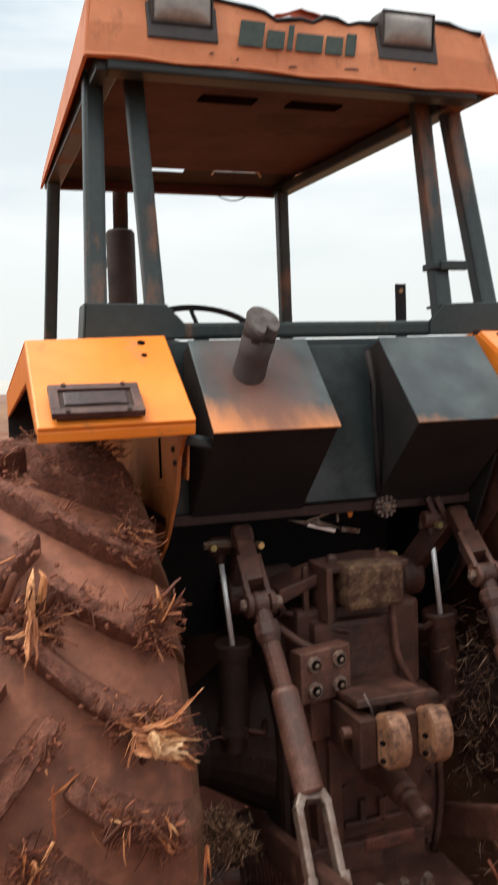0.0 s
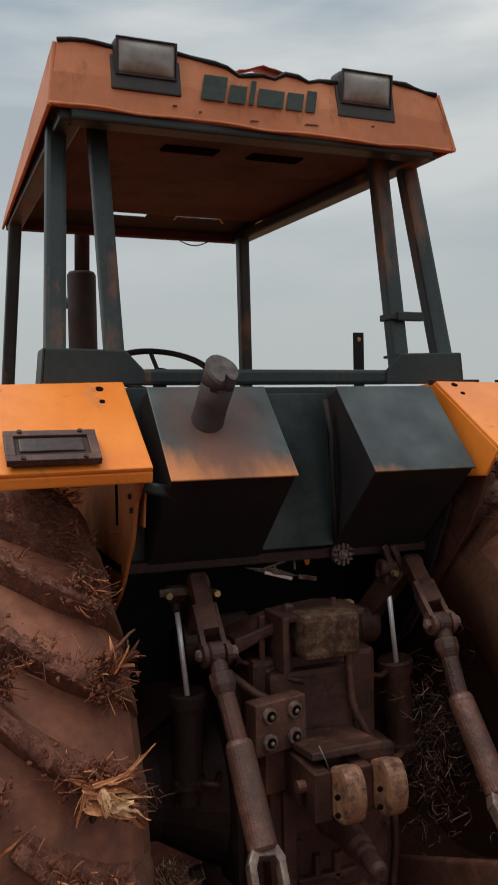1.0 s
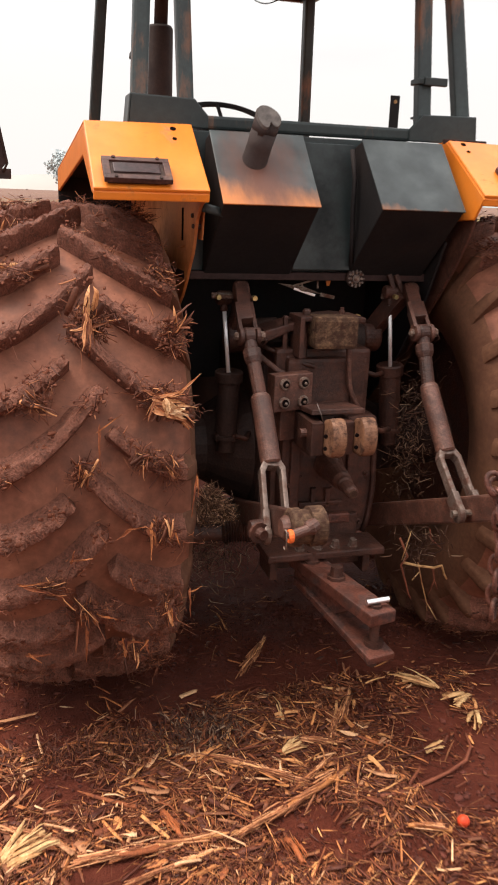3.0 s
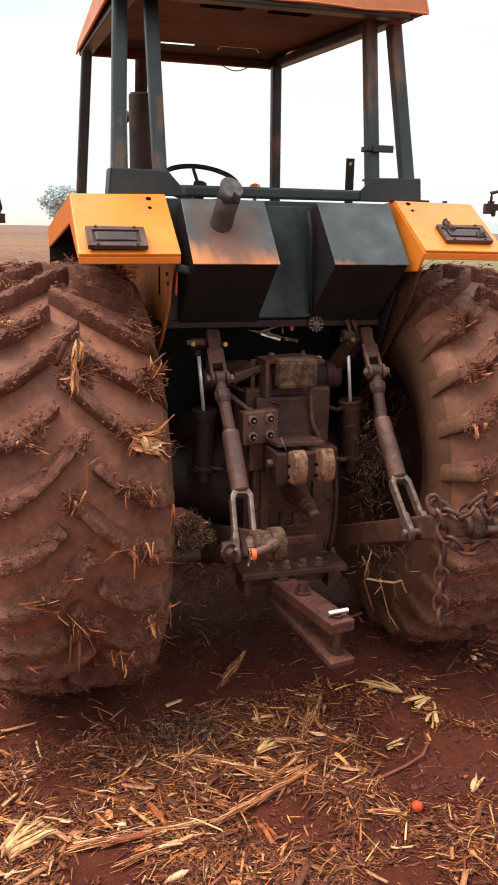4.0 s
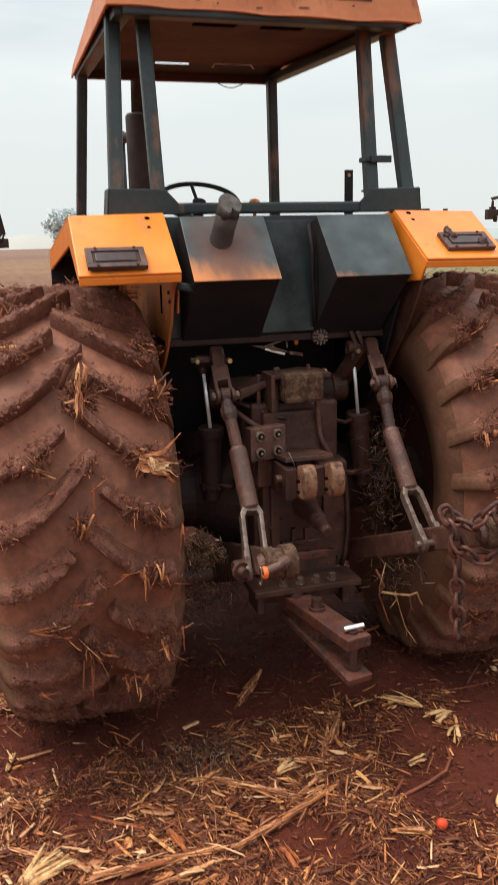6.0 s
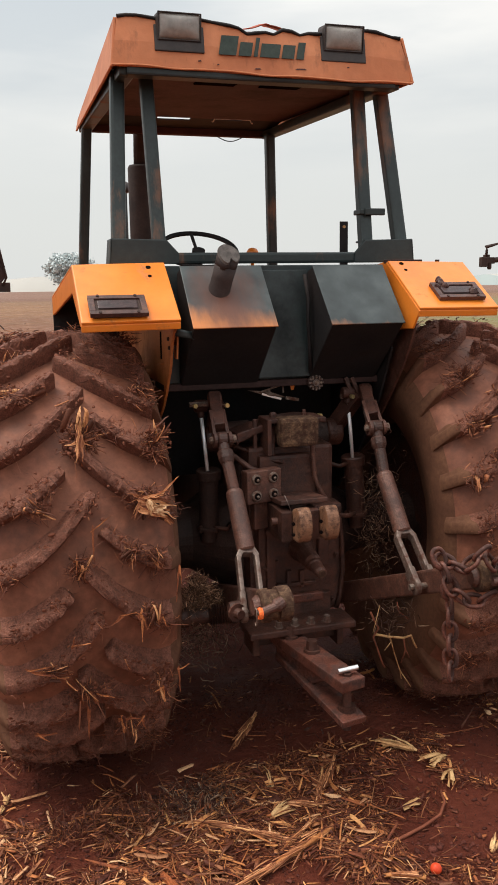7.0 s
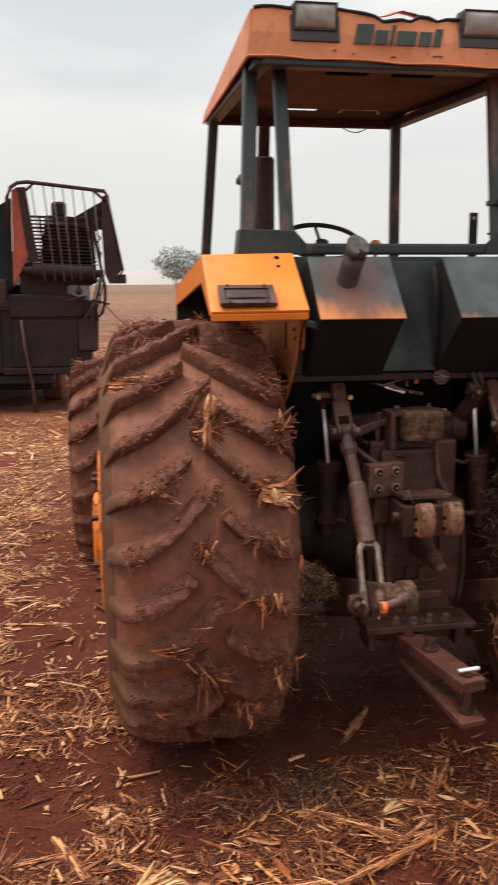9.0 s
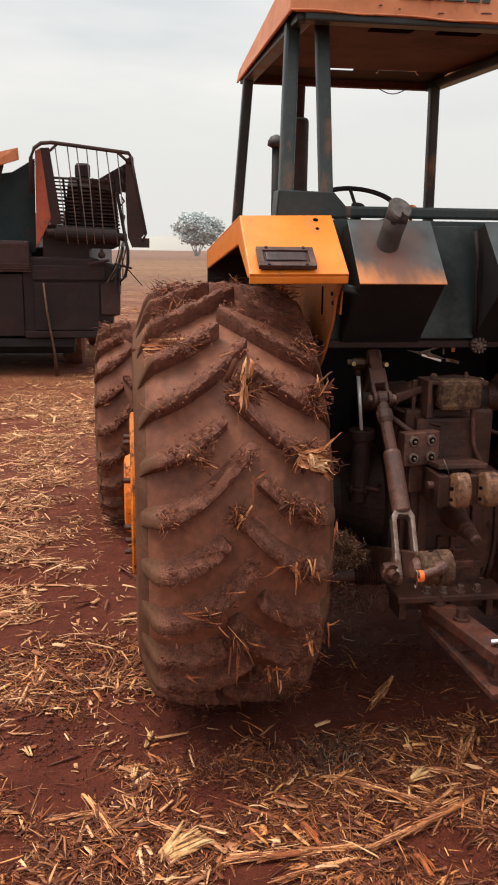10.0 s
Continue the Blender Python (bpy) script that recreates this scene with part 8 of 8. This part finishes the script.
for x, drift in ((0.27, 0.15), (0.45, 0.12), (0.585, 0.12), (0.73, 0.09), (0.875, 0.08), (1.02, 0.14), (1.18, 0.10)):
    s = Shape()
    s.tube([(x, -0.05, 3.475 - 0.085 * x), (x + 0.5 * drift, -0.10, 2.75), (x + drift, -0.13, 2.03)], 0.0085, 6)
    cpart("guard_bar", s, M_bar, "thin metal guard bar", smooth=True)
s = Shape()
s.plate([(1.30, -0.05, 3.28), (1.29, -0.05, 2.73), (1.31, -0.05, 2.15), (1.38, -0.05, 1.98), (1.48, -0.05, 2.08), (1.575, -0.05, 2.20), (1.385, -0.05, 3.32)], 0.05)
cpart("side_plate", s, M_ledge, "rusty brown slanting side plate", bevel=0.008)
s = Shape()
s.plate([(1.13, 0.0, 3.12), (1.15, 0.0, 2.81), (1.31, 0.0, 2.80), (1.30, 0.0, 3.22)], 0.04)
cpart("corner_plate", s, M_combine, bevel=0.008)
for z0, z1 in ((3.16, 3.02), (2.98, 2.86), (2.74, 2.60), (2.52, 2.38)):
    s = Shape()
    s.tube([(1.22 + 0.02 * math.sin(z0 * 7), -0.04, z0), (1.27, -0.05, (z0 + z1) / 2), (1.24 + 0.03 * math.sin(z1 * 9), -0.04, z1)], 0.014, 6)
    cpart("bracket_loop", s, M_combine, smooth=True)
s = Shape()
s.bar((1.165, -0.02, 2.80), (1.27, -0.02, 2.15), 0.05, 0.04, up=(0, 1, 0))
cpart("stack_edge", s, M_combine, bevel=0.006)
s = Shape()
s.plate([(0.72, 0.12, 2.90), (1.22, 0.12, 2.78), (1.22, 0.12, 3.19)], 0.04)
cpart("gusset", s, M_combine, bevel=0.008)
s = Shape()
s.tube([(1.385, -0.06, 3.32), (1.44, -0.06, 3.0), (1.59, -0.06, 2.20), (1.53, -0.06, 2.08)], 0.020, 7)
cpart("edge_tube", s, M_iron_dark, smooth=True)
s = Shape()
s.box((1.52, 0.0, 2.06), (0.24, 0.12, 0.14))
cpart("bumper_block", s, M_iron_dark, bevel=0.01)
s = Shape()
s.lathe((0.64, 0.4, 2.7), (0.64, 0.4, 3.24), [(0, 0.105), (0.62, 0.105), (0.64, 0.118), (0.94, 0.118), (1, 0.09)], 20)
cpart("canister", s, M_combine, "dark round canister", smooth=False)
for i in range(14):
    s = Shape()
    s.bar((0.22 + 0.01 * (i % 3), 0.12 + 0.03 * i, 3.0 - 0.053 * i), (1.12 + 0.006 * i, 0.12 + 0.03 * i, 2.97 - 0.053 * i), 0.05, 0.020 if i % 3 else 0.032)
    cpart("walker_slat", s, M_iron_dark)
for x in (0.36, 0.58, 0.80, 1.0):
    cpart("walker_rail", Shape().bar((x, 0.10, 3.0), (x + 0.03, 0.52, 2.28), 0.03, 0.05, up=(0, 1, 0)), M_combine)
s = Shape()
s.plate([(0.30, 0.56, 2.28), (1.17, 0.56, 2.28), (1.13, 0.20, 2.86), (0.42, 0.20, 2.90)], 0.3)
cpart("hood_back", s, M_combine, bevel=0.02)
s = Shape()
s.lathe((0.10, -0.01, 2.20), (1.30, -0.01, 2.14), [(0, 0.05), (0.1, 0.06), (0.12, 0.10), (0.86, 0.10), (0.88, 0.06), (1, 0.05)], 16)
cpart("cross_tube", s, M_combine, "dark round shaft housing under the hood")
s = Shape()
s.plate([(0.02, 0.10, 2.32), (1.18, 0.10, 2.28), (1.20, 0.10, 2.02), (1.08, 0.10, 1.96), (0.72, 0.10, 1.97), (0.72, 0.10, 1.80), (0.02, 0.10, 1.80)][::-1], 0.5)
cpart("straw_chute", s, M_combine, "sooty straw chute", bevel=0.03)
# lower hull: one dented body with a stepped corner and a low skirt
s = Shape()
s.plate([(-0.30, 0.05, 0.60), (1.05, 0.05, 0.60), (1.06, 0.05, 0.93), (1.17, 0.05, 0.96), (1.18, 0.05, 1.70), (0.99, 0.05, 1.75), (0.76, 0.05, 1.83), (-0.30, 0.05, 1.83)], 0.7)
cpart("lower_hull", s, M_combine, "dark dented lower hull", bevel=0.04, wobble=0.014, cut=3)
for name, c, d, m_ in (("corner_sheet", (1.025, 0.034, 1.21), (0.29, 0.03, 0.50), M_ledge), ("upper_sheet", (0.40, 0.032, 1.60), (1.10, 0.03, 0.22), M_combine), ("hatch", (0.36, 0.036, 1.08), (0.98, 0.03, 0.72), M_combine), ("rear_skirt", (0.36, 0.06, 0.655), (1.30, 0.14, 0.10), M_combine), ("left_body", (-1.45, 0.35, 1.10), (2.3, 0.6, 0.95), M_combine), ("bottom_sheet", (-0.3, 0.34, 0.52), (1.5, 0.5, 0.14), M_black)):
    cpart(name, Shape().box(c, d), m_, bevel=0.012, wobble=0.010, cut=3)
# black block added to darken the open gap under the hull
s = Shape()
s.box((-0.9, 2.4, 0.60), (2.6, 3.0, 0.7))
cpart("belly", s, M_black, "black block closing the gap under the hull", bevel=0.05)
s = Shape()
s.lathe((0.91, 0.0, 1.96), (0.91, 0.0, 1.82), [(0, 0.02), (0.3, 0.03), (0.5, 0.058), (0.8, 0.055), (1, 0.02)], 14)
cpart("hanging_ball", s, M_iron_dark, smooth=True)
strut_rng = np.random.default_rng(5)
for i in range(7):
    x, z = strut_rng.uniform(0.85, 1.3), strut_rng.uniform(1.65, 2.0)
    s = Shape()
    s.tube([(x, -0.03, z), (x + strut_rng.uniform(-0.35, 0.35), -0.06, z - strut_rng.uniform(0.05, 0.35))], strut_rng.uniform(0.008, 0.022), 7)
    cpart("linkage_rod", s, M_combine)
for i in range(4):
    s = Shape()
    s.box((-0.85, -0.012, 1.62 + 0.035 * i), (1.4, 0.02, 0.014))
    cpart("trim_strip", s, M_iron)
s = Shape()
s.box((-1.35, 0.2, 1.84), (2.35, 0.42, 0.46))
cpart("service_box", s, M_ledge, "brown service box with trim strips", bevel=0.05)
s = Shape()
s.plate([(-1.7, -0.1, 2.90), (-0.84, -0.05, 3.05), (-0.26, 0.0, 3.24), (-0.27, 0.0, 3.41), (-0.55, 0.0, 3.34), (-0.66, 0.0, 3.42), (-1.7, -0.1, 3.30)], 0.05)
cpart("orange_flap", s, M_roof, "faded orange raised flap", bevel=0.01)
s = Shape()
s.bar((-0.62, 0.1, 2.85), (-0.50, 0.05, 3.22), 0.05, 0.05, up=(0, 1, 0))
cpart("flap_stay", s, M_combine)
s = Shape()
s.bar((-1.5, 0.1, 2.85), (-1.5, -0.08, 3.1), 0.05, 0.05, up=(0, 1, 0))
cpart("flap_stay", s, M_combine)
for dx, end in ((0.0, (1.15, 1.52)), (0.03, (1.05, 1.50)), (0.07, (0.98, 1.46)), (0.10, (0.90, 1.44)), (0.05, (1.19, 1.42))):
    s = Shape()
    s.tube([(1.30 - dx, 0.0, 2.12), (1.27 - dx, -0.05, 1.92), (1.21 - dx, -0.04, 1.72), (end[0], -0.02, end[1])], 0.011, 6)
    cpart("hose", s, M_bar if dx in (0.03, 0.07) else M_black, smooth=True)
s = Shape()
s.tube([(1.27, -0.04, 2.12), (1.31, -0.06, 1.95), (1.305, -0.06, 1.75), (1.26, -0.05, 1.55), (1.20, -0.05, 1.49), (1.15, -0.02, 1.57)], 0.026, 8)
cpart("hose", s, M_black, "thick black hanging hose", smooth=True)
s = Shape()
s.bar((1.185, -0.01, 1.72), (1.185, -0.01, 1.28), 0.02, 0.02, up=(0, 1, 0))
cpart("hull_strap", s, M_bar)
for x in (-1.55, 0.35):
    s = Shape()
    s.lathe((x - 0.2, 1.7, 0.50), (x + 0.2, 1.7, 0.50), [(0, 0.25), (0.02, 0.42), (0.15, 0.51), (0.5, 0.53), (0.85, 0.51), (0.98, 0.42), (1, 0.25)], 32)
    cpart("tyre", s, M_rubber, "dark muddy rear tyre of the combine", smooth=False)
s = Shape()
s.cyl((-1.55, 1.7, 0.5), (0.35, 1.7, 0.5), 0.09, 14)
cpart("rear_axle", s, M_iron_dark)
for x in (-2.2, 0.7):
    s = Shape()
    s.lathe((x - 0.3, 4.6, 0.8), (x + 0.3, 4.6, 0.8), [(0, 0.4), (0.02, 0.68), (0.15, 0.8), (0.5, 0.82), (0.85, 0.8), (0.98, 0.68), (1, 0.4)], 32)
    cpart("tyre", s, M_rubber, smooth=False)
s = Shape()
s.tube([(0.02, -0.02, 1.45), (0.06, -0.05, 1.0), (0.14, -0.03, 0.45), (0.17, 0.0, 0.0)], [0.018, 0.018, 0.02, 0.03], 7)
thing("leaning_pole", "thin pale pole leaning against the combine", "pole", s, M_link, at=(-2.6, 10.0, 0), smooth=True)

# ---- boom of another implement ----
boom = thing("spray_boom", "dark folded sprayer boom on a mast beyond the tractor", "implement", at=(8.2, 12, 0))
s = Shape()
s.lathe((0.40, 0, 2.475), (3.6, 0, 2.70), [(0, 0.040), (0.02, 0.055), (0.5, 0.062), (1, 0.07)], 14)
part("boom_arm", s, M_iron_dark, boom, "dark steel boom arm", smooth=True)
for c, d in (((0.20, 0, 2.44), (0.14, 0.12, 0.20)), ((0.34, 0, 2.47), (0.20, 0.10, 0.13)), ((0.28, 0.02, 2.54), (0.12, 0.08, 0.10))):
    part("end_joint", Shape().box(c, d), M_iron_dark, boom, bevel=0.015)
s = Shape()
s.lathe((0.34, 0, 2.29), (0.34, 0, 2.45), [(0, 0.03), (0.2, 0.045), (0.6, 0.045), (1, 0.03)], 10)
part("end_joint", s, M_iron_dark, boom, smooth=True)
s = Shape()
s.tube([(0.26, 0, 2.55), (0.27, 0, 2.68), (0.25, 0, 2.74), (0.38, 0, 2.77), (0.54, 0, 2.81)], [0.03, 0.028, 0.04, 0.03, 0.02], 8)
part("nozzle_arm", s, M_iron_dark, boom, smooth=True)
s = Shape()
s.tube([(0.64, 0, 2.50), (0.62, 0, 2.30), (0.61, 0, 2.12)], 0.008, 6)
s.lathe((0.61, 0, 2.04), (0.61, 0, 2.13), [(0, 0.02), (0.5, 0.03), (1, 0.012)], 8)
part("hanging_cord", s, M_black, boom)
s = Shape()
s.tube([(0.70 + 0.06 * math.cos(w), 0, 2.55 + 0.06 * math.sin(w)) for w in np.linspace(0, math.pi, 9)], 0.010, 6)
part("hose_loop", s, M_bolt, boom, smooth=True)
s = Shape()
s.bar((1.8, 0, 2.55), (1.8, 0, 3.0), 0.05, 0.05, up=(0, 1, 0))
s.bar((3.5, 0, -0.05), (3.5, 0, 3.1), 0.16, 0.16, up=(0, 1, 0))
part("mast", s, M_iron_dark, boom)

# ---- machine parked far off ----
far = thing("parked_trailer", "dark farm trailer with big tyres parked far off in the field", "trailer", at=(29.2, 38.6, 0))
for x_, y_ in ((0.0, 0.0), (0.0, 2.6), (2.2, 0.0), (2.2, 2.6)):
    s = Shape()
    s.lathe((x_ - 0.18, y_, 0.50), (x_ + 0.18, y_, 0.50), [(0, 0.26), (0.02, 0.42), (0.15, 0.50), (0.5, 0.52), (0.85, 0.50), (0.98, 0.42), (1, 0.26)], 28)
    part("tyre", s, M_iron_dark, far, "dark trailer tyre", smooth="crisp")
part("chassis", Shape().box((1.1, 1.3, 0.62), (2.0, 3.6, 0.16)), M_iron_dark, far, bevel=0.02)
part("load_bed", Shape().box((1.5, 1.4, 0.98), (1.7, 3.8, 0.52)), M_combine, far, bevel=0.03)
